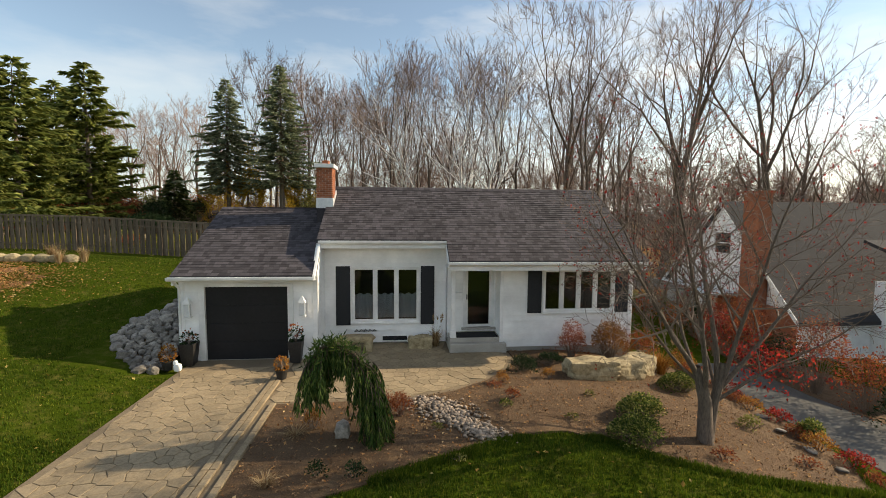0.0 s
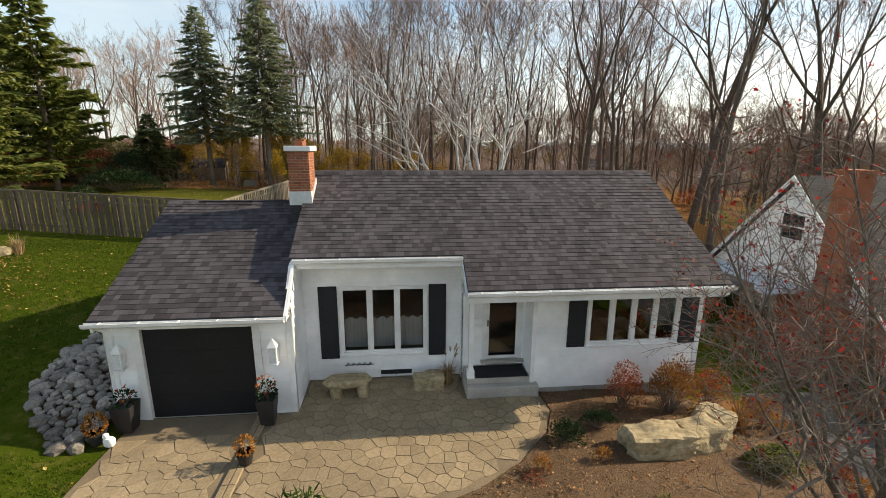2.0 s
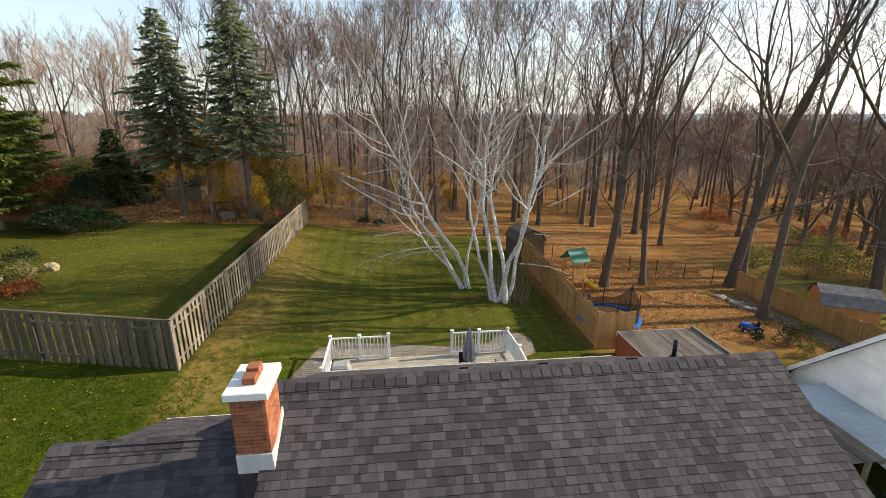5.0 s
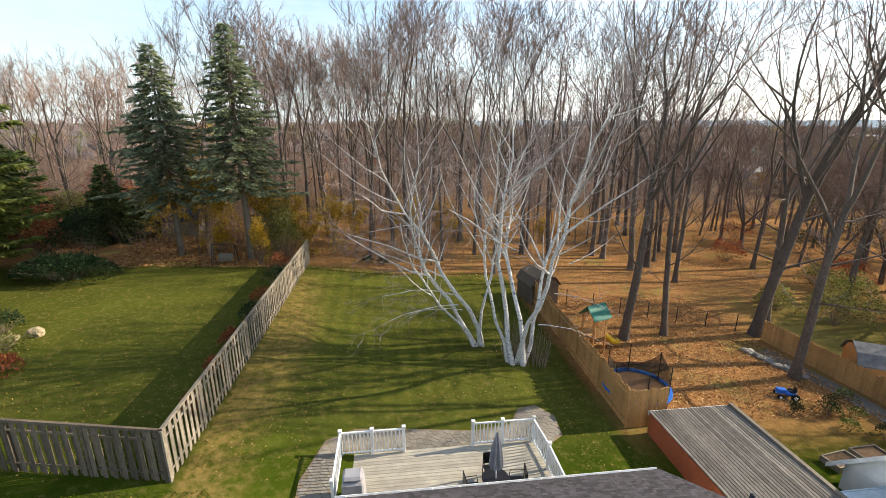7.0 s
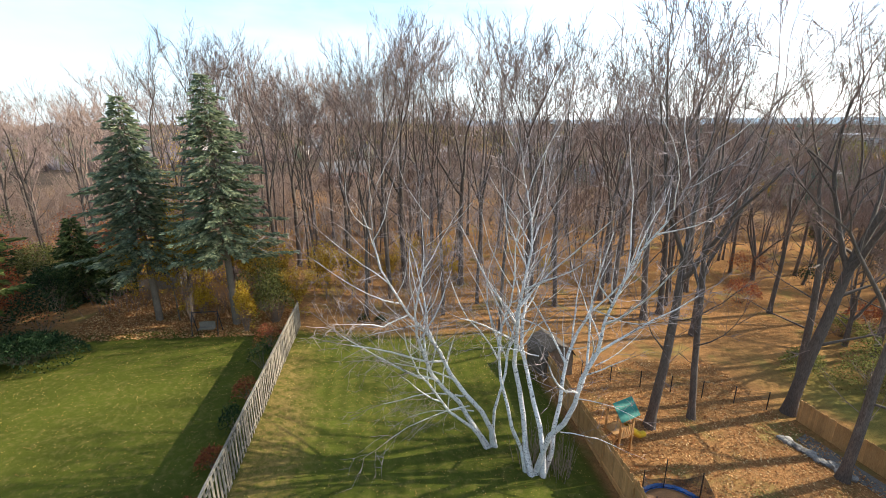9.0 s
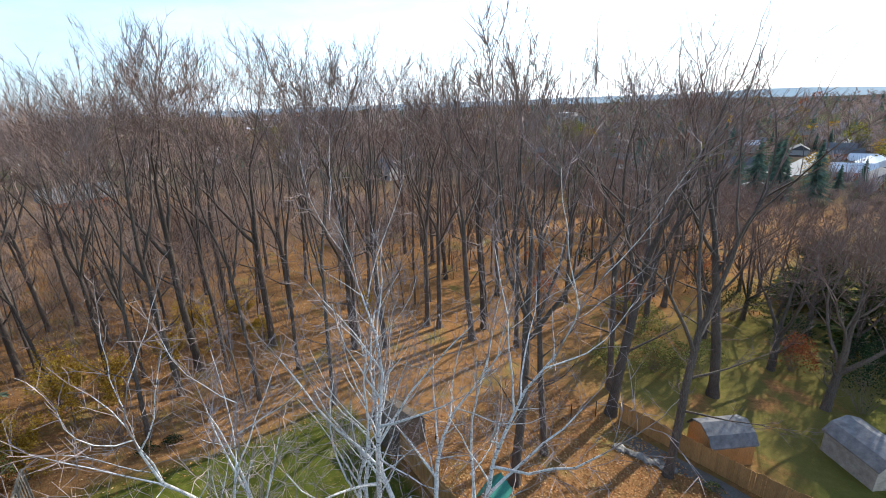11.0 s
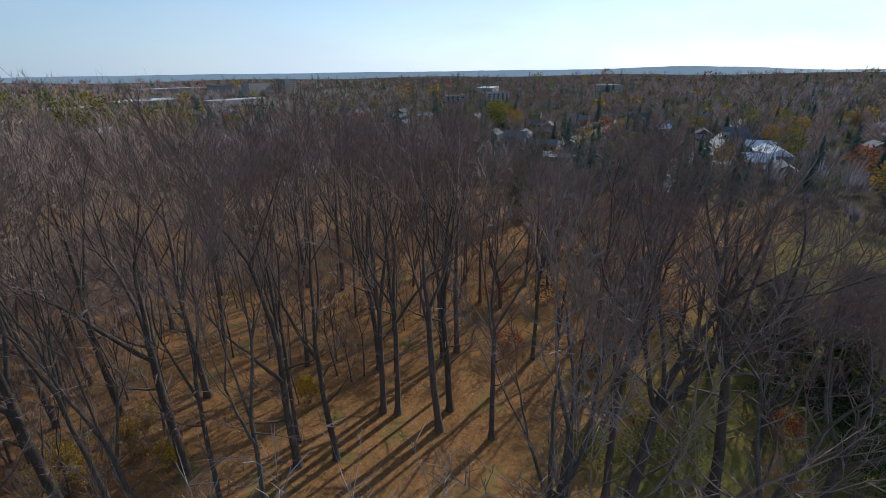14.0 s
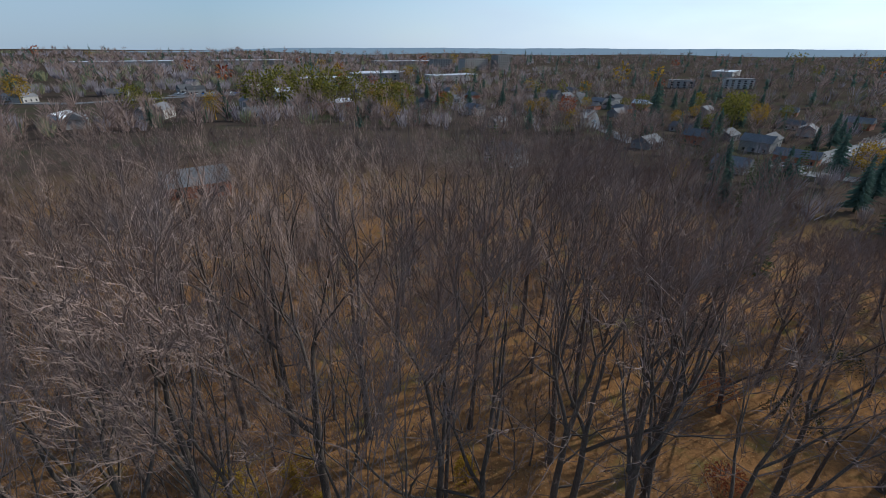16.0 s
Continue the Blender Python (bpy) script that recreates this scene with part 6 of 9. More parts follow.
board_fence("board_fence", "weathered grey shadow-board fence between the lawns", [((-6.55, 8.85), (-6.25, 30.5))], 1.75, "oldwood", 0.14, 0.012, 2.4, True, True)
# same kind of boards; the shade on this run is put into their colour
board_fence("board_fence", "weathered dark board fence behind the side lawn", [((-22.5, 11.4), (-6.6, 8.85))], 1.75, "oldwood_shade_brown", 0.14, 0.014, 2.4, True, True)
board_fence("cedar_fence", "tall honey coloured cedar fence beside the back lawn", [((9.3, 11.6), (9.5, 24.6)), ((9.3, 11.6), (11.0, 11.75))], 1.75, "cedar", 0.144, 0.0004)
board_fence("cedar_fence", "tall honey coloured cedar fence of the far garden", [((22.5, 19.5), (23.1, 12.4)), ((23.1, 12.4), (24.3, 5.5))], 1.3, "cedar", 0.14, 0.004)
wire = thing("wire_fence", "thin dark wire fence at the edge of the wood", "fence")
for j in range(8):
    x, y = 10.2 + j * 1.62, 24.9 - j * 0.62
    V, F = [], []
    tube(V, F, [(x, y, ground_z(x, y) - 0.05), (x, y, ground_z(x, y) + 1.15)], [0.03, 0.03], 5, True)
    add("post", mesh_of("post", V, F, MAT["dark_metal"]), wire)
    if j < 7:
        for hz in (0.4, 0.75, 1.1):
            V, F = [], []
            tube(V, F, [(x, y, ground_z(x, y) + hz), (x + 1.62, y - 0.62, ground_z(x + 1.62, y - 0.62) + hz)], [0.006, 0.006], 3)
            add("wire", mesh_of("wire", V, F, MAT["dark_metal"]), wire)

# ---- deck ----
DZ = 0.98
deck = thing("deck", "weathered wooden deck behind the house", "deck")
part("frame_skirt", boxes((-1.82, 6.35, 0.3, 5.02, 10.30, DZ - 0.03)), MAT["oldwood"], deck)
PLANK = box_mesh("deck_board", 6.95, 0.138, 0.03, MAT["deck"], 0.004)
y = 6.5
while y < 10.35:
    add("deck_board", PLANK, deck, at=(1.6, y, DZ - 0.03))
    y += 0.144
POST = box_mesh("post", 0.1, 0.1, 1.08, MAT["trim"], 0.006)
PCAP = box_mesh("post_cap", 0.135, 0.135, 0.04, MAT["trim"], 0.012)
BAL = box_mesh("baluster", 0.035, 0.035, 0.80, MAT["trim"])


def railing(points, label):
    r = thing("deck_railing", label, "railing", "railings round the deck")
    for (ax, ay), (bx, by) in zip(points, points[1:]):
        L = math.hypot(bx - ax, by - ay)
        ux, uy = (bx - ax) / L, (by - ay) / L
        ang = math.degrees(math.atan2(by - ay, bx - ax))
        for z0, h in ((0.1, 0.05), (0.9, 0.06)):
            V, F = [], []
            me = box_mesh("rail", L, 0.06, h, MAT["trim"], 0.008)
            add("top_rail" if z0 > 0.5 else "bottom_rail", me, r, at=pose((ax + bx) / 2, (ay + by) / 2, DZ + z0, 0, 0, ang))
        n = int(L / 0.125)
        for i in range(1, n):
            add("baluster", BAL, r, at=pose(ax + ux * L * i / n, ay + uy * L * i / n, DZ + 0.12, 0, 0, ang))
    for x, y in points:
        add("post", POST, r, at=(x, y, DZ - 0.06))
        add("post_cap", PCAP, r, at=(x, y, DZ + 1.02))


railing([(-1.78, 8.1), (-1.78, 10.25), (-0.72, 10.25), (0.36, 10.25)], "white railing with slim balusters on the deck")
railing([(2.78, 10.25), (3.83, 10.25), (4.95, 10.25)], "white railing with slim balusters beside the deck steps")
railing([(4.95, 10.25), (5.05, 8.9), (5.05, 7.4)], "white railing with slim balusters along the deck's side")

bbq = thing("barbecue_cover", "barbecue under a grey canvas cover on the deck", "barbecue", at=(-1.2, 8.35, DZ))
bm = boxes((-0.35, -0.3, 0, 0.35, 0.3, 0.85), bevel=0.05)
for v in bm.verts:
    if v.co.z > 0.6:
        v.co.x *= 0.9
part("cover", bm, MAT["cloth_grey"], bbq)
part("lid", boxes((-0.3, -0.25, 0.85, 0.3, 0.25, 1.02), bevel=0.07), MAT["cloth_grey"], bbq)

UMB = (3.05, 7.95)
umb = thing("closed_umbrella", "closed grey patio umbrella standing in a garden table", "umbrella", at=(UMB[0], UMB[1], DZ))
V, F = [], []
tube(V, F, [(0, 0, 0), (0, 0, 2.32)], [0.022, 0.022], 8, True)
add("pole", mesh_of("pole", V, F, MAT["trim"], True), umb)
V, F = [], []
tube(V, F, [(0, 0, 0), (0, 0, 0.08)], [0.24, 0.2], 12, True)
add("base", mesh_of("base", V, F, MAT["dark_metal"], True), umb)
V, F = [], []
n = 16
prof = [(1.1, 0.09), (1.15, 0.17), (1.5, 0.16), (1.85, 0.12), (2.15, 0.06), (2.36, 0.015)]
for z, r in prof:
    for k in range(n):
        a = 2 * math.pi * k / n
        q = r * (1.0 + (0.28 if k % 2 else -0.2))
        V.append((q * math.cos(a), q * math.sin(a), z))
for i in range(len(prof) - 1):
    for k in range(n):
        F.append((i * n + k, i * n + (k + 1) % n, (i + 1) * n + (k + 1) % n, (i + 1) * n + k))
add("canopy", mesh_of("canopy", V, F, MAT["cloth_grey"]), umb, "furled grey canopy")
tab = thing("garden_table", "dark metal garden table on the deck", "table", at=(UMB[0], UMB[1], DZ))
bm = bmesh.new()
bmesh.ops.create_cone(bm, cap_ends=True, segments=28, radius1=0.42, radius2=0.42, depth=0.03, matrix=Matrix.Translation((0, 0, 0.73)))
bmesh.ops.bevel(bm, geom=bm.edges[:], offset=0.008, segments=1, affect="EDGES")
part("tabletop", bm, MAT["dark_metal"], tab)
for k in range(4):
    a = math.pi / 4 + k * math.pi / 2
    V, F = [], []
    tube(V, F, [(0.36 * math.cos(a), 0.36 * math.sin(a), 0), (0.26 * math.cos(a), 0.26 * math.sin(a), 0.72)], [0.018, 0.018], 6, True)
    add("leg", mesh_of("leg", V, F, MAT["dark_metal"]), tab)


def garden_chair():
    c = thing("garden_chair", "dark metal garden chair at the deck table", "chair", "chairs round the deck table")
    bm = boxes((-0.24, -0.24, 0.40, 0.24, 0.24, 0.44), bevel=0.01)
    part("seat", bm, MAT["dark_metal"], c)
    bm = boxes((-0.24, 0.22, 0.5, 0.24, 0.25, 0.92), bevel=0.01)
    part("backrest", bm, MAT["dark_metal"], c)
    for x in (-0.22, 0.22):
        for y in (-0.22, 0.22):
            V, F = [], []
            tube(V, F, [(x * 1.1, y * 1.1, 0), (x, y, 0.42 if y < 0 else 0.92)], [0.014, 0.014], 6, True)
            add("leg", mesh_of("leg", V, F, MAT["dark_metal"]), c)
        V, F = [], []
        tube(V, F, [(x * 1.08, 0.22, 0.66), (x * 1.12, -0.2, 0.64), (x * 1.08, -0.23, 0.42)], [0.014] * 3, 6)
        add("armrest", mesh_of("armrest", V, F, MAT["dark_metal"]), c)
    return c


ch = garden_chair()
ch.matrix_basis = pose(2.35, 7.95, DZ, 0, 0, 95)
for x, y, a in ((3.78, 8.05, -95), (3.1, 8.62, 5), (3.0, 7.25, 182)):
    copy_thing(ch, pose(x, y, DZ, 0, 0, a))

flagpatio = [(-1.9, 6.4), (-2.9, 7.4), (-2.95, 9.0), (-2.4, 10.9), (-1.4, 11.6), (0.0, 11.75), (3.0, 11.55), (4.6, 11.9), (5.2, 12.9), (6.0, 13.1), (6.6, 12.4), (6.5, 11.2), (5.4, 10.4), (-1.9, 10.4)]
draped("deck_apron", flagpatio, MAT["joint"], "grey-brown paving band round the wooden deck", "paving", 0.025)
flags("deck_apron_paving", "small grey-brown paving stones round the wooden deck", flagpatio, 0.22, 21, lambda x, y: True, 0.008, mat="paver_grey")


# ---- the neighbouring house to the east ----
nb = thing("neighbour_house", "white gabled house with a brick chimney beside the bungalow", "house")
NX, NAY, NAZ = 15.5, 4.32, 4.8
NL, NR = 8.3, 0.34
RX0, RX1, RY0, RY1 = 10.02, 13.42, 3.4, 11.3
bm = bmesh.new()
prof = [(NL, -1.2), (NL, 0.7), (NAY, NAZ), (NR, 0.7), (NR, -1.2)]
a = [bm.verts.new((NX, y, z)) for y, z in prof]
b = [bm.verts.new((NX + 9, y, z)) for y, z in prof]
bm.faces.new(a), bm.faces.new(b[::-1])
for i in range(5):
    bm.faces.new((a[i], b[i], b[(i + 1) % 5], a[(i + 1) % 5]))
bmesh.ops.recalc_face_normals(bm, faces=bm.faces[:])
nwall = part("wall", bm, MAT["siding"], nb)
z = 0.8
while z < NAZ - 0.15:
    k0, k1 = (NAZ - z) * (NL - NAY) / (NAZ - 0.7), (NAZ - z) * (NAY - NR) / (NAZ - 0.7)
    bm = bmesh.new()
    v = [bm.verts.new(c) for c in ((NX - 0.022, NAY + k0, z), (NX - 0.022, NAY - k1, z), (NX - 0.003, NAY - k1 + 0.14, z + 0.15), (NX - 0.003, NAY + k0 - 0.14, z + 0.15))]
    bm.faces.new(v)
    part("board", bm, MAT["siding"], nwall)
    z += 0.15
for s, ye in ((1, NL + 0.35), (-1, NR - 0.35)):
    bm = bmesh.new()
    ze = NAZ + 0.1 - (NAZ - 0.7) / (NL - NAY) * abs(ye - NAY)
    q = [(NX - 0.3, ye, ze), (NX + 9.3, ye, ze), (NX + 9.3, NAY, NAZ + 0.1), (NX - 0.3, NAY, NAZ + 0.1)]
    lo = [bm.verts.new((x, y, z - 0.12)) for x, y, z in q]
    hi = [bm.verts.new((x, y, z + 0.02)) for x, y, z in q]
    bm.faces.new(hi), bm.faces.new(lo[::-1])
    for i in range(4):
        bm.faces.new((lo[i], lo[(i + 1) % 4], hi[(i + 1) % 4], hi[i]))
    bmesh.ops.recalc_face_normals(bm, faces=bm.faces[:])
    part("roof", bm, MAT["roof_deck"], nb, "dark grey shingle roof")
    V, F = [], []
    for p in (q[0], q[3]):
        V += [(p[0] - 0.03, p[1], p[2] + 0.03), (p[0] - 0.001, p[1], p[2] + 0.03), (p[0] - 0.001, p[1], p[2] - 0.17), (p[0] - 0.03, p[1], p[2] - 0.17)]
    F = [(0, 1, 2, 3), (7, 6, 5, 4)] + [(i, i + 4, (i + 1) % 4 + 4, (i + 1) % 4) for i in range(4)]
    add("rake_board", mesh_of("rake_board", V, F, MAT["trim"]), nb)
w = part("window", boxes((NX - 0.05, 3.72, 2.5, NX + 0.02, 3.82, 3.6), (NX - 0.05, 4.75, 2.5, NX + 0.02, 4.85, 3.6), (NX - 0.05, 3.82, 3.5, NX + 0.02, 4.75, 3.6), (NX - 0.05, 3.82, 2.5, NX + 0.02, 4.75, 2.6), (NX - 0.04, 3.82, 3.02, NX + 0.02, 4.75, 3.08)), MAT["trim"], nb, "white framed sash window")
part("pane", boxes((NX - 0.035, 3.82, 2.6, NX - 0.024, 4.75, 3.5)), MAT["window_dark"], w)
part("gable_vent", boxes((NX - 0.04, 4.2, 3.85, NX - 0.01, 4.44, 4.25)), MAT["trim"], nb)
MAT["lean_to"] = surface("pale_blue_roofing", (0.42, 0.5, 0.55), (0.6, 0.68, 0.72), 8, 0.6, 0.7, 0.3)
part("brick_base", boxes((NX - 0.06, NR - 0.02, -1.2, NX - 0.024, 4.4, 0.76)), MAT["brick"], nb, "red brick lower wall")
part("porch_roof", boxes((RX1 + 0.13, 2.9, 0.93, NX - 0.07, 6.9, 1.0), (RX1 + 0.13, 6.902, 0.86, NX - 0.07, 6.94, 1.03)), MAT["lean_to"], nb, "pale blue-grey flat porch roof")
for y in (3.1, 6.7):
    part("porch_post", boxes((RX1 + 0.2, y - 0.05, -1.2, RX1 + 0.3, y + 0.05, 0.925)), MAT["trim"], nb)
part("chimney", boxes((NX - 0.62, 1.7, -1.2, NX - 0.07, 2.5, 5.15), (NX - 0.67, 1.65, 5.15, NX - 0.02, 2.55, 5.25)), MAT["brick"], nb, "tall red brick chimney")
# long dormer front roof to the south
part("front_wing", boxes((NX + 3.0, -3.2, -1.2, NX + 9.0, NR - 0.02, 1.9)), MAT["siding"], nb)
bm = bmesh.new()
q = [(NX + 2.7, -3.6, 1.8), (NX + 9.3, -3.6, 1.8), (NX + 9.3, 0.6, 3.4), (NX + 2.7, 0.6, 3.4)]
lo = [bm.verts.new((x, y, z - 0.1)) for x, y, z in q]
hi = [bm.verts.new((x, y, z + 0.02)) for x, y, z in q]
bm.faces.new(hi), bm.faces.new(lo[::-1])
for i in range(4):
    bm.faces.new((lo[i], lo[(i + 1) % 4], hi[(i + 1) % 4], hi[i]))
bmesh.ops.recalc_face_normals(bm, faces=bm.faces[:])
part("front_roof", bm, MAT["roof_deck"], nb, "dark grey shingle roof")

# corrugated canopy between the houses
can = thing("patio_canopy", "weathered corrugated patio roof on a rust-red frame", "canopy")
zc = lambda y: 1.05 + (RY1 - y) * 0.012
x = RX0
while x < RX1 - 0.01:
    V, F = [], []
    for yy in (RY0, RY1):
        for dx, dz in ((0, 0.004), (0.01, 0.016), (0.03, 0.016), (0.04, 0.004), (0.128, 0.0), (0.128, -0.02), (0.06, -0.02), (0, -0.02)):
            V.append((x + dx, yy, zc(yy) + dz))
    F = [(i, (i + 1) % 8, (i + 1) % 8 + 8, i + 8) for i in range(8)] + [tuple(range(8)), tuple(range(15, 7, -1))]
    add("sheet", mesh_of("sheet", V, F, MAT["metal_roof"]), can)
    x += 0.134
part("edge_flashing", boxes((RX1 - 0.02, RY0, 1.02, RX1 + 0.12, RY1, 1.17)), MAT["oldwood"], can)
part("end_board", boxes((RX0, RY1 + 0.002, 0.86, RX1, RY1 + 0.04, 1.04)), MAT["flashing"], can)
part("side_wall", boxes((RX0 + 0.02, 5.5, -0.5, RX0 + 0.08, RY1 - 0.05, 1.02)), MAT["red_paint"], can, "rust-red board side wall")
for y in (RY0 + 0.2, RY1 - 0.2):
    part("post", boxes((RX1 - 0.15, y - 0.05, -0.6, RX1 - 0.05, y + 0.05, 1.02)), MAT["oldwood"], can)
# ---- the eastern back garden ----
def trampoline(x, y):
    z = ground_z(x, y)
    t = thing("trampoline", "round trampoline with blue rim pad and sagging black net", "trampoline", at=Matrix.Translation((x, y, z)) @ Matrix.Diagonal((0.96, 0.96, 1.2, 1)))
    n, R = 24, 1.35
    V, F = [], []
    prof = [(R, 0.62), (R + 0.16, 0.64), (R + 0.18, 0.56), (R, 0.54)]
    for k in range(n):
        a = 2 * math.pi * k / n
        V += [(r * math.cos(a), r * math.sin(a), h) for r, h in prof]
    for k in range(n):
        for i in range(4):
            F.append((k * 4 + i, k * 4 + (i + 1) % 4, ((k + 1) % n) * 4 + (i + 1) % 4, ((k + 1) % n) * 4 + i))
    add("rim_pad", mesh_of("rim_pad", V, F, MAT["blue"]), t, "bright blue rim pad")
    bm = bmesh.new()
    bmesh.ops.create_cone(bm, cap_ends=True, segments=n, radius1=R, radius2=R, depth=0.02, matrix=Matrix.Translation((0, 0, 0.55)))
    part("mat", bm, MAT["litter_mat"], t, "bed covered with brown leaves")
    for k in range(6):
        a = 2 * math.pi * k / 6 + 0.3
        V, F = [], []
        tube(V, F, [(R * math.cos(a), R * math.sin(a), 0), (R * math.cos(a), R * math.sin(a), 1.75)], [0.025, 0.025], 6, True)
        add("pole", mesh_of("pole", V, F, MAT["dark_metal"]), t)
    for k, (h0, h1) in enumerate(((1.7, 1.0), (1.0, 1.55), (0.8, 0.75), (0.75, 0.75), (0.75, 1.4), (1.5, 1.7))):
        V, F = [], []
        m = 6
        for i in range(m + 1):
            a = 2 * math.pi * (k + i / m) / 6 + 0.3
            h = h0 + (h1 - h0) * i / m - 0.25 * math.sin(math.pi * i / m)
            V += [(R * math.cos(a), R * math.sin(a), 0.6), (R * math.cos(a), R * math.sin(a), max(0.66, h)), ((R - 0.02) * math.cos(a), (R - 0.02) * math.sin(a), max(0.66, h)), ((R - 0.02) * math.cos(a), (R - 0.02) * math.sin(a), 0.6)]
        for i in range(m):
            for j in range(4):
                F.append((i * 4 + j, i * 4 + (j + 1) % 4, (i + 1) * 4 + (j + 1) % 4, (i + 1) * 4 + j))
        add("net", mesh_of("net", V, F, MAT["net"]), t, "sagging black safety net")


MAT["litter_mat"] = surface("leaf_covered_mat", (0.09, 0.05, 0.028), (0.34, 0.19, 0.09), 20, 3, 0.95, 0.5)
nt = MAT["net"].node_tree
net_gap, net_mix = nt.nodes.new("ShaderNodeBsdfTransparent"), nt.nodes.new("ShaderNodeMixShader")
net_mix.inputs[0].default_value = 0.5
nt.links.new(nt.nodes["Principled BSDF"].outputs[0], net_mix.inputs[1])
nt.links.new(net_gap.outputs[0], net_mix.inputs[2])
nt.links.new(net_mix.outputs[0], nt.nodes["Material Output"].inputs["Surface"])
trampoline(10.75, 13.45)


def play_tower(x, y):
    z = ground_z(x, y)
    t = thing("play_tower", "wooden play tower with green roof and yellow slide", "playset", at=pose(x, y, z, 0, 0, 20) @ Matrix.Diagonal((0.92, 0.92, 1.08, 1)))
    for dx in (-0.5, 0.42):
        for dy in (-0.5, 0.42):
            part("post", boxes((dx, dy, 0, dx + 0.09, dy + 0.09, 2.0)), MAT["cedar"], t)
    part("platform", boxes((-0.52, -0.52, 0.95, 0.53, 0.53, 1.02)), MAT["cedar"], t)
    for i in range(6):
        part("slat", boxes((-0.46 + i * 0.16, -0.53, 1.02, -0.36 + i * 0.16, -0.505, 1.5)), MAT["cedar"], t)
    bm = bmesh.new()
    q = [(-0.68, -0.65, 1.95), (0.68, -0.65, 1.95), (0.68, 0.0, 2.55), (-0.68, 0.0, 2.55), (0.68, 0.65, 1.95), (-0.68, 0.65, 1.95)]
    v = [bm.verts.new(c) for c in q]
    w = [bm.verts.new((a, b, c - 0.03)) for a, b, c in q]
    for f in ((0, 1, 2, 3), (3, 2, 4, 5)):
        bm.faces.new([v[i] for i in f]), bm.faces.new([w[i] for i in f[::-1]])
    part("roof", bm, MAT["green_tarp"], t, "green canvas roof")
    V, F = [], []
    tube(V, F, [(0.55, 0, 1.0), (1.1, 0, 0.6), (1.7, 0, 0.18), (2.1, 0, 0.12)], [0.16, 0.17, 0.17, 0.16], 8)
    add("slide", mesh_of("slide", V, F, MAT["yellow"], True), t, "yellow plastic slide")
    for dy in (-0.3, 0.3):
        V, F = [], []
        tube(V, F, [(-0.5, dy, 0.95), (-1.2, dy, 0.0)], [0.04, 0.04], 5)
        add("ladder_rail", mesh_of("ladder_rail", V, F, MAT["cedar"]), t)
    for i in range(4):
        part("rung", boxes((-1.1 + i * 0.17, -0.3, 0.12 + i * 0.23, -1.04 + i * 0.17, 0.3, 0.16 + i * 0.23)), MAT["cedar"], t)


play_tower(10.75, 17.9)


def toy_tractor(x, y):
    t = thing("toy_tractor", "blue ride-on garden tractor on the leaves", "tractor", at=pose(x, y, ground_z(x, y), 0, 0, 160) @ Matrix.Diagonal((0.62, 0.62, 0.62, 1)))
    part("hood", boxes((0.1, -0.22, 0.35, 0.75, 0.22, 0.72), bevel=0.05), MAT["blue"], t)
    part("body", boxes((-0.6, -0.3, 0.3, 0.12, 0.3, 0.5), bevel=0.04), MAT["blue"], t)
    part("seat", boxes((-0.5, -0.2, 0.5, -0.12, 0.2, 0.58), (-0.55, -0.2, 0.55, -0.46, 0.2, 0.9), bevel=0.03), MAT["rubber"], t)
    V, F = [], []
    tube(V, F, [(0.0, 0, 0.5), (-0.08, 0, 0.82)], [0.02, 0.02], 6)
    add("steering_column", mesh_of("steering_column", V, F, MAT["dark_metal"]), t)
    for wx, wy, r in ((-0.42, -0.42, 0.28), (-0.42, 0.42, 0.28), (0.55, -0.36, 0.19), (0.55, 0.36, 0.19)):
        bm = bmesh.new()
        bmesh.ops.create_cone(bm, cap_ends=True, segments=18, radius1=r, radius2=r, depth=0.2, matrix=Matrix.Translation((wx, wy, r)) @ Matrix.Rotation(math.pi / 2, 4, "X"))
        bmesh.ops.bevel(bm, geom=[e for e in bm.edges if len(e.link_faces) == 2 and e.calc_face_angle(0) > 1], offset=0.04, segments=2, affect="EDGES")
        tyre = part("wheel", bm, MAT["rubber"], t)
        bm = bmesh.new()
        bmesh.ops.create_cone(bm, cap_ends=True, segments=14, radius1=r * 0.5, radius2=r * 0.5, depth=0.22, matrix=Matrix.Translation((wx, wy, r)) @ Matrix.Rotation(math.pi / 2, 4, "X"))
        part("rim", bm, MAT["trim"], tyre)


toy_tractor(18.5, 13.6)


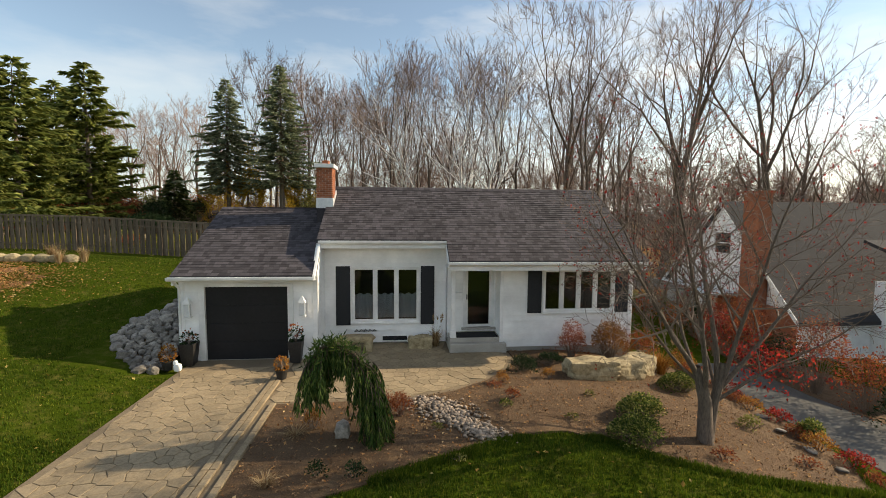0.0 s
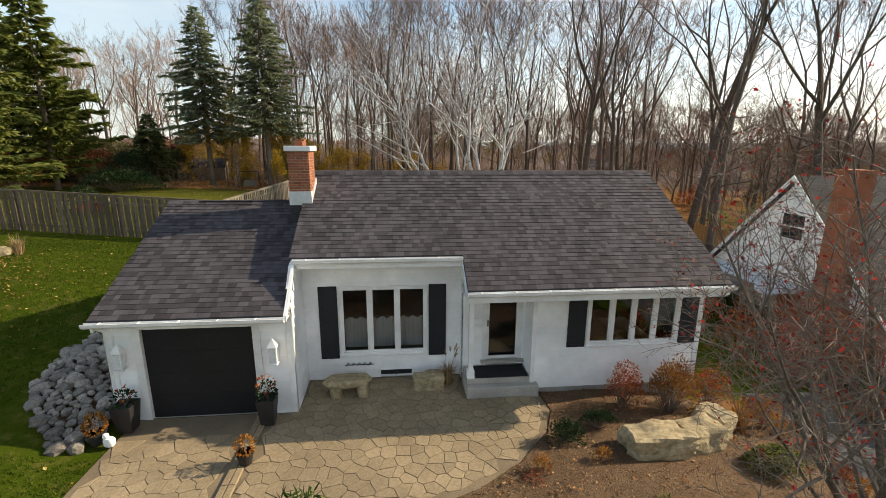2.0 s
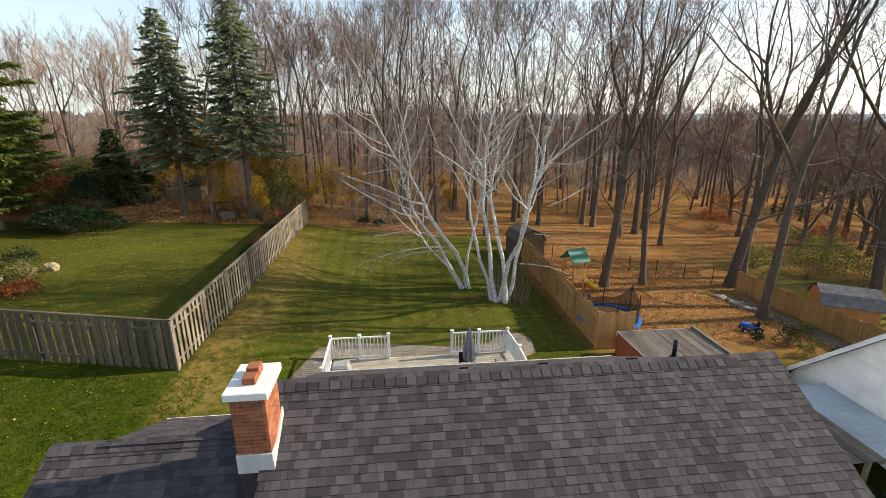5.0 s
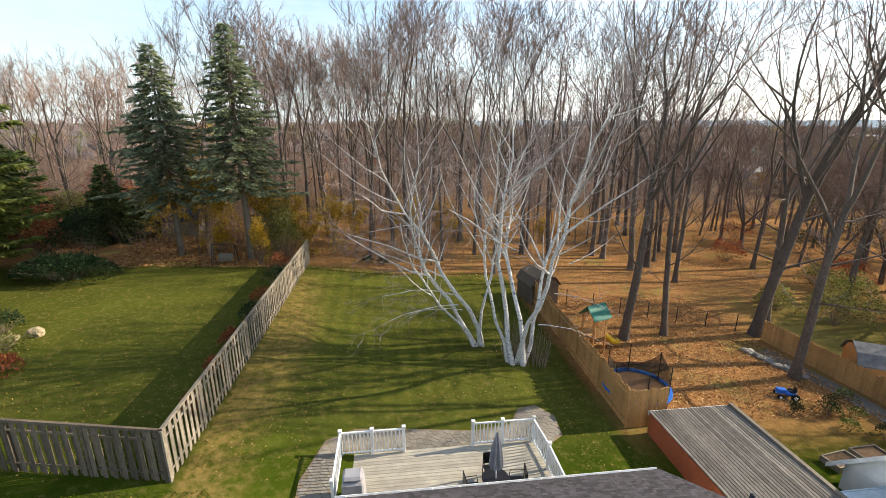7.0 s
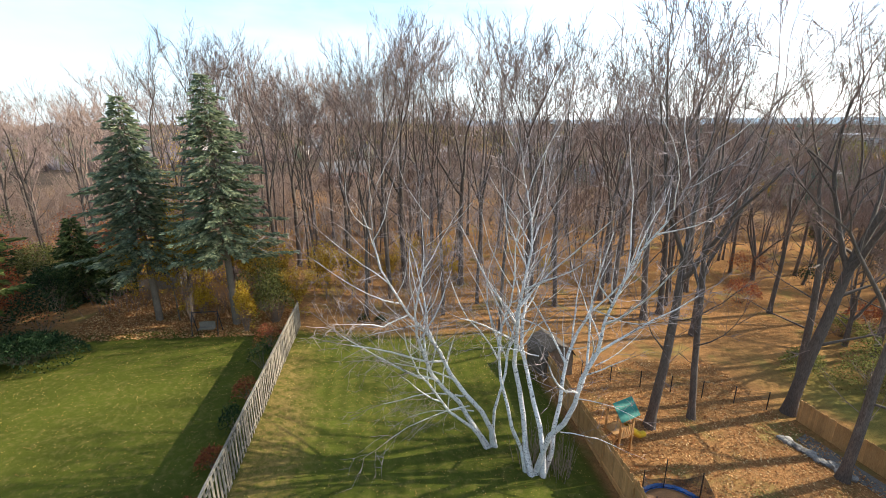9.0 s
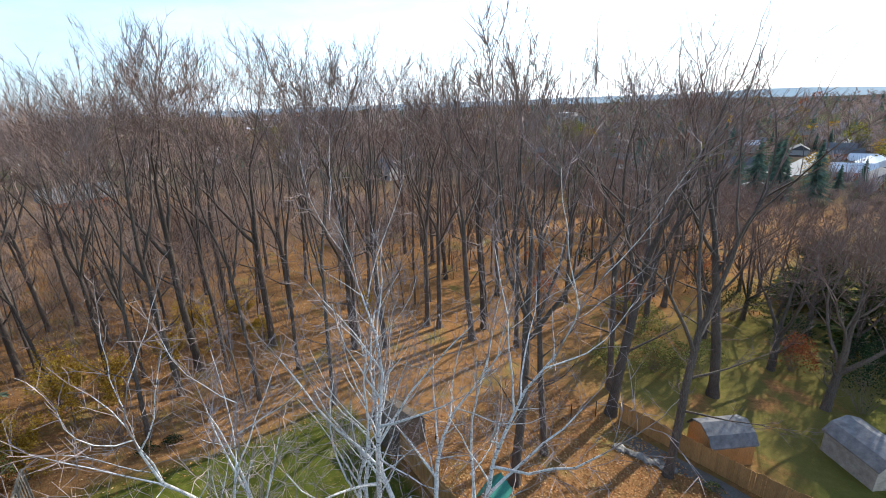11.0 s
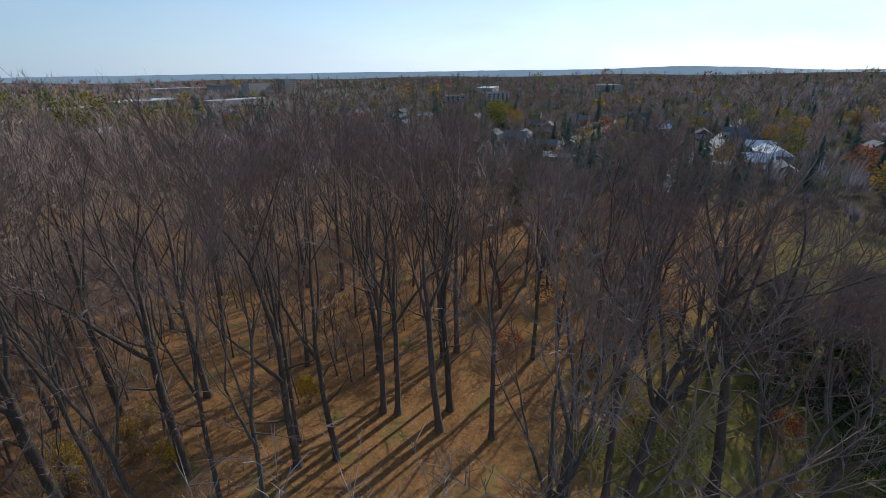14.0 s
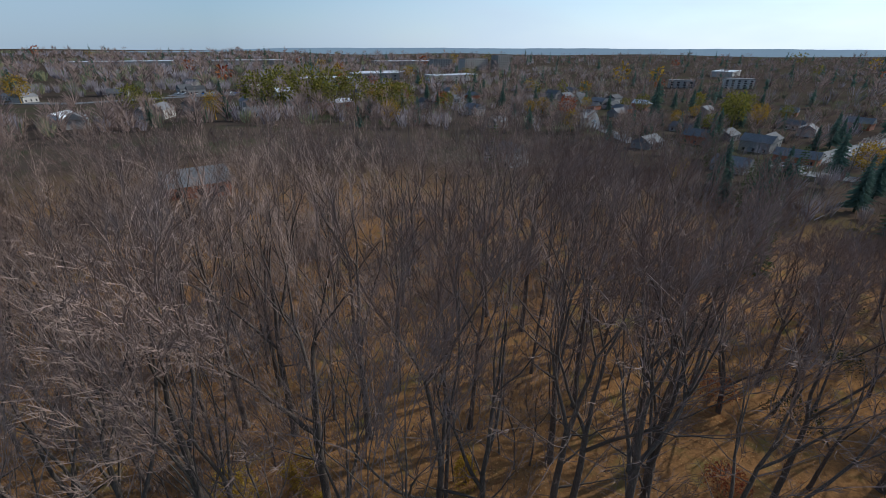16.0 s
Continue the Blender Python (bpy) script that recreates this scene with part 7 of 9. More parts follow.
def shed(x, y, turn, wall, roof, L=3.0, W=2.4, label="wooden garden shed with a rounded grey roof"):
    t = thing("garden_shed", label, "shed", at=pose(x, y, ground_z(x, y) - 0.05, 0, 0, turn))
    part("wall", boxes((-L / 2, -W / 2, 0, L / 2, W / 2, 1.5)), MAT[wall], t)
    prof = [(-W / 2 - 0.1, 1.42), (-W * 0.36, 1.95), (0, 2.25), (W * 0.36, 1.95), (W / 2 + 0.1, 1.42)]
    V, F = [], []
    for px in (-L / 2 - 0.1, L / 2 + 0.1):
        V += [(px, a, b) for a, b in prof] + [(px, a, b - 0.08) for a, b in reversed(prof)]
    n = 10
    F = [(i, (i + 1) % n, (i + 1) % n + n, i + n) for i in range(n)]
    add("roof", mesh_of("shed_roof", V, F, MAT[roof]), t)
    for px in (-L / 2 + 0.001, L / 2 - 0.05):
        bm = bmesh.new()
        v = [bm.verts.new((px, a * 0.92, b - 0.08)) for a, b in prof]
        w2 = [bm.verts.new((px + 0.05, a * 0.92, b - 0.08)) for a, b in prof]
        bm.faces.new(v), bm.faces.new(w2[::-1])
        part("gable", bm, MAT[wall], t)
    part("door", boxes((-L / 2 - 0.03, -0.5, 0.05, -L / 2 - 0.002, 0.5, 1.75)), MAT[wall], t)


shed(24.6, 14.6, 150, "cedar", "far_roof", 2.5, 2.0)
shed(10.1, 25.4, 100, "oldwood_shade_brown", "oldwood_shade_brown", 2.2, 2.0, "small weathered wooden shed at the wood's edge")
shed(30.0, 9.5, 60, "far_wall", "far_roof", 3.0, 2.4, "pale garden shed with a dark roof")
shed(-19.0, 39.5, 10, "oldwood", "dark_metal", 3.0, 2.4, "dark wooden shed under the spruces")

# ---- the front garden ----
def bedz(x, y):
    return ground_z(x, y) + (bed_rise(x, y) if inside(x, y, BED) else 0.0)


# red-leaved tree by the lawn: several stems from one foot, a few leaves left
def crab_tree(x, y):
    rng = random.Random(77)
    t = thing("crabapple_tree", "many-stemmed small tree with sparse dark red leaves", "tree", at=(x, y, bedz(x, y) - 0.16))
    TV, TF, CV, CF, LV, LF = [], [], [], [], [], []
    tube(TV, TF, [(0, 0, 0), (0.01, 0, 0.18), (0.0, 0.02, 0.6), (-0.04, 0.0, 1.0), (-0.14, 0.0, 1.35), (-0.26, 0.02, 1.7)], [0.23, 0.16, 0.14, 0.125, 0.11, 0.085], 12)
    tube(TV, TF, [(0.10, 0.04, 0), (0.13, 0.04, 0.5), (0.17, 0.03, 0.95), (0.27, 0.02, 1.4), (0.34, 0.04, 1.75)], [0.11, 0.1, 0.092, 0.082, 0.066], 9)

    def leaves_at(p, k, share):
        for _ in range(k):
            if rng.random() < share:
                leaf(LV, LF, p + rvec(rng) * 0.05, rvec(rng) + Vector((0, 0, -0.7)), rvec(rng), rng.uniform(0.035, 0.065), rng.uniform(0.022, 0.04))

    def grow(p, w, L, r, depth, rise):
        """A stem with side branches all along its upper part, each finer than the last."""
        n = (8, 5, 4, 3)[depth]
        pts = bent(rng, p, w, L, n, (0.13, 0.2, 0.24, 0.28)[depth], rise)
        rad = [max(0.0032, r * (1 - 0.86 * (i / n) ** 0.85)) for i in range(n + 1)]
        tube(TV if depth == 0 else CV, TF if depth == 0 else CF, pts, rad, (6, 4, 3, 3)[depth])
        if depth < 3:
            count = (int(L * 3.3), int(L * 4.4) + 1, int(L * 4) + 1)[depth]
            for k in range(count):
                u = (0.24 if depth == 0 else 0.15) + (0.78 if depth == 0 else 0.85) * (k + rng.random()) / count
                i = min(int(u * n), n - 1)
                d = (pts[i + 1] - pts[i]).normalized()
                s = d.orthogonal().normalized()
                a, o = k * 2.4 + rng.uniform(-0.6, 0.6), radians(rng.uniform(28, 62))
                way = d * math.cos(o) + (s * math.cos(a) + d.cross(s) * math.sin(a)) * math.sin(o)
                L1 = (L * rng.uniform(0.25, 0.5) * (1.25 - 0.7 * u), L * rng.uniform(0.28, 0.5), rng.uniform(0.15, 0.35))[depth]
                grow(pts[i].lerp(pts[i + 1], u * n - i), way, L1, min(rad[i] * 0.6, 0.006 + 0.011 * L1), depth + 1, (0.06, 0.03, 0.0)[depth])
        else:
            for _ in range(3):
                q = pts[rng.randrange(1, n + 1)]
                e = q + ((pts[-1] - pts[-2]).normalized() + rvec(rng) * 0.9).normalized() * rng.uniform(0.1, 0.25)
                sliver(CV, CF, q, e, 0.0035)
            leaves_at(pts[-1], 3, 0.15 + 0.12 * (pts[-1].x > 0.6) + 0.14 * (pts[-1].z > 3.2))

    for wx, wy, L, r, rise in [(-0.95, -0.15, 3.9, 0.062, 0.05), (-0.6, 0.35, 4.3, 0.062, 0.07), (-0.32, -0.25, 4.6, 0.07, 0.06), (0.05, 0.2, 4.9, 0.075, 0.05), (0.45, -0.2, 4.5, 0.07, 0.07), (0.95, 0.15, 3.9, 0.062, 0.06), (1.3, -0.3, 2.9, 0.045, 0.02), (-0.1, 0.9, 3.6, 0.05, 0.07), (0.4, 0.9, 3.4, 0.045, 0.06), (-1.5, 0.4, 3.0, 0.042, 0.04)]:
        z0 = rng.uniform(0.95, 1.65)
        x0 = -0.04 - (z0 - 1.0) * 0.3 if wx < 0 else 0.17 + (z0 - 0.95) * 0.2
        grow(Vector((x0, 0.02, z0)), Vector((wx, wy, 1.1)), L * 1.14, r * 0.86, 0, rise)
    for _ in range(105):
        p = Vector((rng.gauss(1.35, 0.42), rng.gauss(0.2, 0.5), rng.gauss(1.75, 0.32)))
        for _ in range(6):
            leaf(LV, LF, p + rvec(rng) * 0.14, rvec(rng) + Vector((0, 0, -0.5)), rvec(rng), rng.uniform(0.06, 0.1), rng.uniform(0.035, 0.055))
    add("trunk", mesh_of("crab_trunk", TV, TF, MAT["crab_bark"], True), t)
    add("crown", mesh_of("crab_branches", CV, CF, MAT["twig_grey"]), t, "grey-brown branches")
    add("foliage", mesh_of("crab_foliage", LV, LF, MAT["red_leaf"]), t, "dark red leaves, thinly left")


MAT["crab_bark"] = surface("grey_brown_bark", (0.07, 0.052, 0.04), (0.2, 0.155, 0.118), 9, 0.8, 0.9, 0.6, (4, 4, 0.8), dist=0.02)
MAT["leafbed"] = surface("leafy_bed", (0.13, 0.06, 0.025), (0.36, 0.19, 0.09), 26, 0.8, 0.95, 0.7, dist=0.04)
MAT["twig_grey"] = surface("grey_brown_twig", (0.125, 0.092, 0.07), (0.27, 0.205, 0.16), 4, 0.4, 0.9, 0.0)
crab_tree(7.1, -6.25)


# weeping spruce: an arch of hanging boughs
def weeping_spruce():
    rng = random.Random(31)
    t = thing("weeping_spruce", "weeping spruce trained into a drooping green arch", "weeping tree", at=(0.0, 0.0, bedz(0.2, -6.2)))
    spine = [Vector(p) for p in ((0.52, -6.2, 0.0), (0.46, -6.2, 0.6), (0.36, -6.2, 1.15), (0.12, -6.2, 1.65), (-0.18, -6.2, 1.85), (-0.48, -6.2, 1.75), (-0.66, -6.2, 1.45))]
    TV, TF, LV, LF = [], [], [], []
    tube(TV, TF, spine, [0.07, 0.065, 0.06, 0.05, 0.04, 0.03, 0.02], 7)

    def hang(p, L, out, keep=0.0):
        pts = [Vector(p)]
        w = Vector((out.x, out.y, 0.25))
        for i in range(6):
            w = (w + Vector((rng.uniform(-0.12, 0.12), rng.uniform(-0.12, 0.12), -0.55))).normalized()
            q = pts[-1] + w * L / 6
            pts.append(Vector((q.x, q.y, max(q.z, keep))))
        tube(TV, TF, pts, [0.012, 0.011, 0.009, 0.008, 0.006, 0.005, 0.003], 3)
        for i in range(6):
            for _ in range(int(9 * L) + 5):
                q = pts[i].lerp(pts[i + 1], rng.random())
                leaf(LV, LF, q, Vector((0, 0, -1.0)) + out * 0.3 + rvec(rng) * 0.45, rvec(rng), rng.uniform(0.09, 0.19), rng.uniform(0.02, 0.034))

    for i in range(2, 6):
        for _ in range(34):
            p = spine[i].lerp(spine[i + 1], rng.random()) + rvec(rng) * 0.04
            a = rng.uniform(0, 6.28)
            o = Vector((math.cos(a) * 0.22, math.sin(a) * 0.6, 0)) * rng.uniform(0.5, 1.2)
            if p.x < -0.4:
                hang(p, rng.uniform(0.55, 1.05), o, 0.72)
            elif p.x < 0.02:
                hang(p, rng.uniform(0.25, 0.55), o, 1.2)
            else:
                hang(p, rng.uniform(0.5, 1.1), o + Vector((0.12, 0, 0)), 0.1)
    for i in range(1, 6):
        for _ in range(150):
            q = spine[i].lerp(spine[i + 1], rng.random()) + Vector((rng.uniform(-0.12, 0.12), rng.uniform(-0.22, 0.22), rng.uniform(-0.05, 0.1)))
            leaf(LV, LF, q, rvec(rng) + Vector((0, 0, 0.3)), rvec(rng), rng.uniform(0.1, 0.2), rng.uniform(0.022, 0.036))
    for _ in range(120):
        h = rng.uniform(0.3, 1.45)
        p = Vector((0.5 - 0.2 * max(0, h - 0.9) + rng.uniform(-0.1, 0.12), -6.2 + rng.uniform(-0.2, 0.2), h))
        a = rng.uniform(0, 6.28)
        hang(p, rng.uniform(0.4, 0.9), Vector((0.10 + 0.16 * math.cos(a), 0.35 * math.sin(a), 0)), 0.04)
    add("trunk", mesh_of("weeping_trunk", TV, TF, MAT["bark_dark"], True), t)
    add("foliage", mesh_of("weeping_foliage", LV, LF, MAT["weep_needle"]), t, "hanging green needled boughs")


weeping_spruce()


def bush(x, y, w, d, h, leaves, count, label, category="shrub", size=0.06, stems="twig_grey", group="", z=None, upright=0.0, slim=0.5, name="shrub", seed=0):
    """A shrub: thin stems from one foot and many leaves in an uneven mound."""
    rng = random.Random(int((x * 131 + y * 17) * 10) + seed)
    base = bedz(x, y) if z is None else z
    t = thing(name, label, category, group, at=(x, y, base - 0.02))
    TV, TF, LV, LF = [], [], [], []
    lobes = [(rng.uniform(-0.3, 0.3), rng.uniform(-0.3, 0.3), rng.uniform(0.75, 1.1)) for _ in range(5)]
    for k in range(max(10, count // 28)):
        a, r = rng.uniform(0, 6.28), math.sqrt(rng.random())
        end = Vector((math.cos(a) * r * w / 2, math.sin(a) * r * d / 2, h * rng.uniform(0.55, 1.0) * (1 - 0.45 * r * r)))
        mid = end * 0.5 + Vector((rng.uniform(-0.04, 0.04), rng.uniform(-0.04, 0.04), h * 0.08))
        tube(TV, TF, [(end.x * 0.15, end.y * 0.15, 0), mid, end], [0.009, 0.006, 0.003], 3)
    for k in range(count):
        a, r = rng.uniform(0, 6.28), math.sqrt(rng.random())
        lx, ly, lh = lobes[k % 5]
        px, py = math.cos(a) * r * 0.72 + lx, math.sin(a) * r * 0.72 + ly
        rr = min(1.0, math.hypot(px, py))
        top = h * lh * math.sqrt(max(0.05, 1 - rr * rr))
        p = Vector((px * w / 2, py * d / 2, max(0.02, top * rng.uniform(0.35, 1.0) ** 0.6)))
        way = Vector((px, py, 0.35 + upright)) + rvec(rng) * (0.9 - 0.5 * min(1, upright))
        leaf(LV, LF, p, way, rvec(rng), size * rng.uniform(0.7, 1.4), size * slim * rng.uniform(0.7, 1.2))
    tagged(add("stem_mass", mesh_of("stem_mass", TV, TF, MAT[stems]), t), kind="stuff")
    add("foliage", mesh_of("foliage", LV, LF, MAT[leaves]), t)
    return t


def tuft(x, y, r, h, blades, leaves, label, category="ornamental grass", z=None, lean=0.35, wide=0.012, plume=None):
    """A clump of ornamental grass: arching blades, and plumes where it has them."""
    rng = random.Random(int((x * 71 + y * 37) * 10))
    t = thing("ornamental_grass", label, category, at=(x, y, (bedz(x, y) if z is None else z) - 0.02))
    V, F = [], []
    for _ in range(blades):
        a = rng.uniform(0, 6.28)
        o = Vector((math.cos(a), math.sin(a), 0))
        p = o * rng.uniform(0, r * 0.35)
        hh = h * rng.uniform(0.55, 1.0)
        q = p + o * r * lean * rng.random() + Vector((0, 0, hh * 0.6))
        e = q + o * r * rng.uniform(0.2, 1.0) + Vector((0, 0, hh * rng.uniform(0.05, 0.4)))
        s = o.cross(Vector((0, 0, 1))) * wide / 2
        b = len(V)
        V += [tuple(p - s), tuple(p + s), tuple(q + s * 0.8), tuple(q - s * 0.8), tuple(e)]
        F += [(b, b + 1, b + 2, b + 3), (b + 3, b + 2, b + 4)]
    add("foliage", mesh_of("foliage", V, F, MAT[leaves]), t)
    if plume:
        V, F = [], []
        for _ in range(plume):
            a = rng.uniform(0, 6.28)
            b = Vector((math.cos(a) * r * 0.5, math.sin(a) * r * 0.5, h * 0.9))
            e = b + Vector((math.cos(a) * 0.1, math.sin(a) * 0.1, h * rng.uniform(0.25, 0.5)))
            spike(V, F, b * 0.2, e, 0.004)
            for _ in range(16):
                leaf(V, F, b.lerp(e, rng.uniform(0.5, 1.0)), Vector((0, 0, 1)) + rvec(rng) * 0.6, rvec(rng), 0.09, 0.02)
        tagged(add("plume_mass", mesh_of("plume_mass", V, F, MAT["straw"]), t, "pale dry seed plumes"), kind="stuff")


MAT["russet_leaf"] = leafy("russet_leaves", [(0.0, (0.13, 0.05, 0.018)), (0.5, (0.3, 0.13, 0.035)), (1.0, (0.44, 0.23, 0.06))], 0.7, 0.35)
# beside the wall and in the bed
tuft(2.12, -0.45, 0.28, 0.75, 220, "straw", "dry brown ornamental grass with pale plumes against the wall", z=0.03, plume=5)
bush(6.1, -1.7, 1.0, 0.8, 1.1, "rust_leaf", 1200, "rust-coloured shrub before the white wall", size=0.06)
bush(7.2, -1.85, 1.3, 0.95, 1.45, "russet_leaf", 2400, "tall orange-brown bushy shrub before the white wall", size=0.06, upright=0.5)
bush(8.4, -1.6, 1.2, 0.9, 1.25, "rust_leaf", 1300, "rust-red shrub at the corner of the house", size=0.06)
tuft(8.55, -2.35, 0.5, 0.85, 420, "orange_leaf", "golden brown ornamental grass beside the boulders", plume=6)
bush(9.3, -2.2, 1.0, 0.9, 0.9, "orange_leaf", 700, "golden shrub at the bed's end", size=0.07)
bush(4.3, -2.85, 0.9, 0.65, 0.46, "dark_leaf", 1300, "low dark green evergreen shrub on mulch", size=0.05)
bush(5.15, -2.5, 0.95, 0.6, 0.42, "dark_leaf", 1200, "low dark green evergreen shrub on mulch", size=0.05)
bush(3.56, -3.65, 0.4, 0.36, 0.32, "orange_leaf", 320, "small orange-red shrub on mulch", size=0.04)
bush(4.78, -3.58, 0.42, 0.36, 0.3, "orange_leaf", 320, "small orange-red shrub on mulch", size=0.04)
bush(3.5, -4.8, 0.4, 0.34, 0.28, "rust_leaf", 280, "small rust-red shrub on mulch", size=0.04)
bush(3.3, -5.1, 0.35, 0.32, 0.16, "green_leaf", 150, "small sparse green plant on mulch", size=0.045)
bush(3.35, -3.9, 0.5, 0.4, 0.14, "rust_leaf", 160, "low reddish ground plant on mulch", size=0.04)
bush(6.19, -5.53, 1.2, 1.0, 0.58, "green_leaf", 2100, "mounded shrub with yellow-edged green leaves", size=0.055, slim=0.6)
bush(5.61, -6.36, 1.25, 1.0, 0.52, "green_leaf", 2100, "mounded shrub with yellow-edged green leaves", size=0.055, slim=0.6)
bush(8.3, -3.75, 1.35, 1.0, 0.5, "green_leaf", 2100, "mounded shrub with yellow-edged green leaves", size=0.055, slim=0.6)
bush(8.81, -5.47, 0.6, 0.5, 0.3, "olive_leaf", 260, "sparse olive perennial on mulch", size=0.06)
bush(6.99, -6.93, 0.5, 0.4, 0.24, "rust_leaf", 160, "withered rust-brown perennial on mulch", size=0.05)
bush(8.81, -6.83, 0.5, 0.4, 0.2, "rust_leaf", 120, "withered rust-brown perennial on mulch", size=0.05)
bush(1.0, -5.25, 0.6, 0.5, 0.55, "rust_leaf", 900, "red-brown barberry beside the white pebbles", size=0.035, upright=0.8)
bush(0.72, -5.15, 0.5, 0.45, 0.5, "rust_leaf", 500, "red-brown barberry beside the white pebbles", size=0.035, upright=0.8)
bush(-0.71, -5.7, 0.42, 0.38, 0.52, "orange_leaf", 560, "upright red barberry under the weeping arch", size=0.035, upright=1.2)
tuft(-1.1, -7.5, 0.22, 0.22, 130, "straw", "short straw-coloured grass clump on mulch", lean=0.6)
tuft(-1.0, -5.9, 0.25, 0.16, 110, "straw", "flattened straw-coloured grass clump on mulch", lean=0.9)
bush(-0.35, -7.3, 0.4, 0.35, 0.28, "dark_leaf", 200, "small dark perennial with thin stems", size=0.05)
bush(0.25, -7.35, 0.42, 0.35, 0.26, "dark_leaf", 200, "small dark perennial with thin stems", size=0.05)
for x, y in ((1.7, -5.9), (2.0, -7.0), (4.6, -5.6), (5.4, -4.6), (8.2, -5.0)):
    bush(x, y, 0.3, 0.26, 0.14, "olive_leaf", 90, "small withered perennial on mulch", size=0.045)
# along the neighbour's drive
for i in range(11):
    y = -7.3 + i * 0.62
    bush(9.95 + 0.12 * math.sin(i * 2.1), y, 0.7, 0.75, 0.24 + 0.08 * (i % 3), ("rust_leaf", "red_leaf", "orange_leaf")[i % 3], 420, "red and orange ground-cover shrub along the drive", size=0.055)
bush(10.19, -5.53, 0.62, 0.5, 0.42, "green_leaf", 520, "green leafy perennial beside the drive", size=0.08)
bush(10.79, -7.89, 0.6, 0.5, 0.35, "olive_leaf", 300, "olive perennial with long leaves beside the drive", size=0.12, slim=0.2)
for i in range(7):
    bush(13.1 + 0.2 * (i % 2), -5.5 + i * 1.35, 2.0, 1.9, 1.5 + 0.4 * (i % 3), "rust_leaf" if i % 3 else "dark_leaf", 1500, "dense rusty hedge shrub beside the neighbour's drive", size=0.08, group="hedge by the drive")
for x, y, c in ((11.6, 1.5, "rust_leaf"), (12.4, 0.4, "red_leaf"), (11.3, 3.0, "rust_leaf"), (13.9, 0.6, "rust_leaf")):
    bush(x, y, 1.5, 1.3, 2.0, c, 900, "tall thin red-brown shrub between the houses", size=0.07, upright=0.6)


# ---- stones ----
def rock_mesh(seed, x, y, z, material, cuts=2, rough=0.16, square=0.36):
    rng = random.Random(seed)
    bm = bmesh.new()
    bmesh.ops.create_icosphere(bm, subdivisions=cuts, radius=0.5)
    off = Vector((rng.uniform(-50, 50), rng.uniform(-50, 50), rng.uniform(-50, 50)))
    for v in bm.verts:
        d = v.co.normalized()
        b = max(abs(d.x), abs(d.y), abs(d.z))
        v.co = d * (0.5 * (1 - square + square / b)) * (1 + rough * noise.noise(d * 1.8 + off) * 2 + rough * 0.6 * noise.noise(d * 4.5 + off))
        v.co = Vector((v.co.x * x, v.co.y * y, v.co.z * z))
    me = bpy.data.meshes.new("rock")
    bm.to_mesh(me)
    bm.free()
    me.materials.append(material)
    return me


def boulder(x, y, w, d, h, turn, seed, label, mat="stone_tan", cuts=4):
    ob = add("boulder", rock_mesh(seed, w * 1.0, d * 1.0, h * 1.25, MAT[mat], cuts, 0.09, 0.78))
    ob.matrix_basis = pose(x, y, bedz(x, y) + h * 0.32, 0, 0, turn)
    tagged(ob, label, "boulder")


boulder(6.02, -3.25, 1.36, 0.66, 0.5, 4, 1, "flat-topped tan limestone boulder in the mulch bed")
boulder(7.12, -3.0, 0.95, 0.66, 0.5, 14, 2, "tan limestone boulder beside a larger one")
boulder(7.82, -2.5, 0.66, 0.75, 0.56, 30, 3, "upright tan limestone boulder in the mulch bed")
boulder(-0.1, -6.0, 0.26, 0.3, 0.26, 0, 4, "smooth grey stone under the weeping arch", "stone_grey", 3)
boulder(1.62, -0.55, 0.75, 0.4, 0.42, 5, 6, "low rounded tan boulder against the house wall")
# bench of a stone slab on two blocks
bench = thing("stone_bench", "rough limestone slab bench on two stone blocks", "bench")
slab = add("slab", rock_mesh(14, 1.15, 0.5, 0.24, MAT["stone_tan"], 4, 0.06), bench, at=pose(-0.35, -0.75, 0.40, 0, 0, 3))
for x in (-0.62, 0.02):
    add("block", rock_mesh(15, 0.28, 0.36, 0.5, MAT["stone_tan"], 3, 0.08), bench, at=(x, -0.78, 0.18))
iron = thing("iron_ornament", "small black wrought-iron ornament hung on the siding", "ornament", at=(-0.45, -0.05, 0.42))
for k in range(5):
    V, F = [], []
    tube(V, F, [(0.14 * k, 0, 0), (0.14 * k + 0.05, -0.02, 0.09), (0.14 * k + 0.1, 0, 0.02)], [0.012, 0.014, 0.01], 5)
    add("scroll", mesh_of("scroll", V, F, MAT["dark_metal"]), iron)
V, F = [], []
tube(V, F, [(-0.03, 0, 0.02), (0.7, 0, 0.02)], [0.01, 0.01], 5)
add("rod", mesh_of("rod", V, F, MAT["dark_metal"]), iron)

# slates at the bed's lower edge
edging = thing("slate_edging", "flat grey slates edging the sloping bed", "stone edging")
rng = random.Random(9)
for i in range(0, 12, 3):
    x, y = 9.75 - 0.03 * i + rng.uniform(-0.1, 0.1), -4.7 - i * 0.24
    add("slate", rock_mesh(60 + i, 0.36, 0.2, 0.07, MAT["stone_grey"], 2, 0.1), edging, at=pose(x, y, bedz(x, y) + 0.03, rng.uniform(-8, 8), rng.uniform(5, 20), rng.uniform(40, 110)))

MAT["pebble_rest"] = surface("river_pebble_rest", (0.15, 0.115, 0.085), (0.34, 0.27, 0.205), 14, 2, 0.7, 0.3, island=0.4)
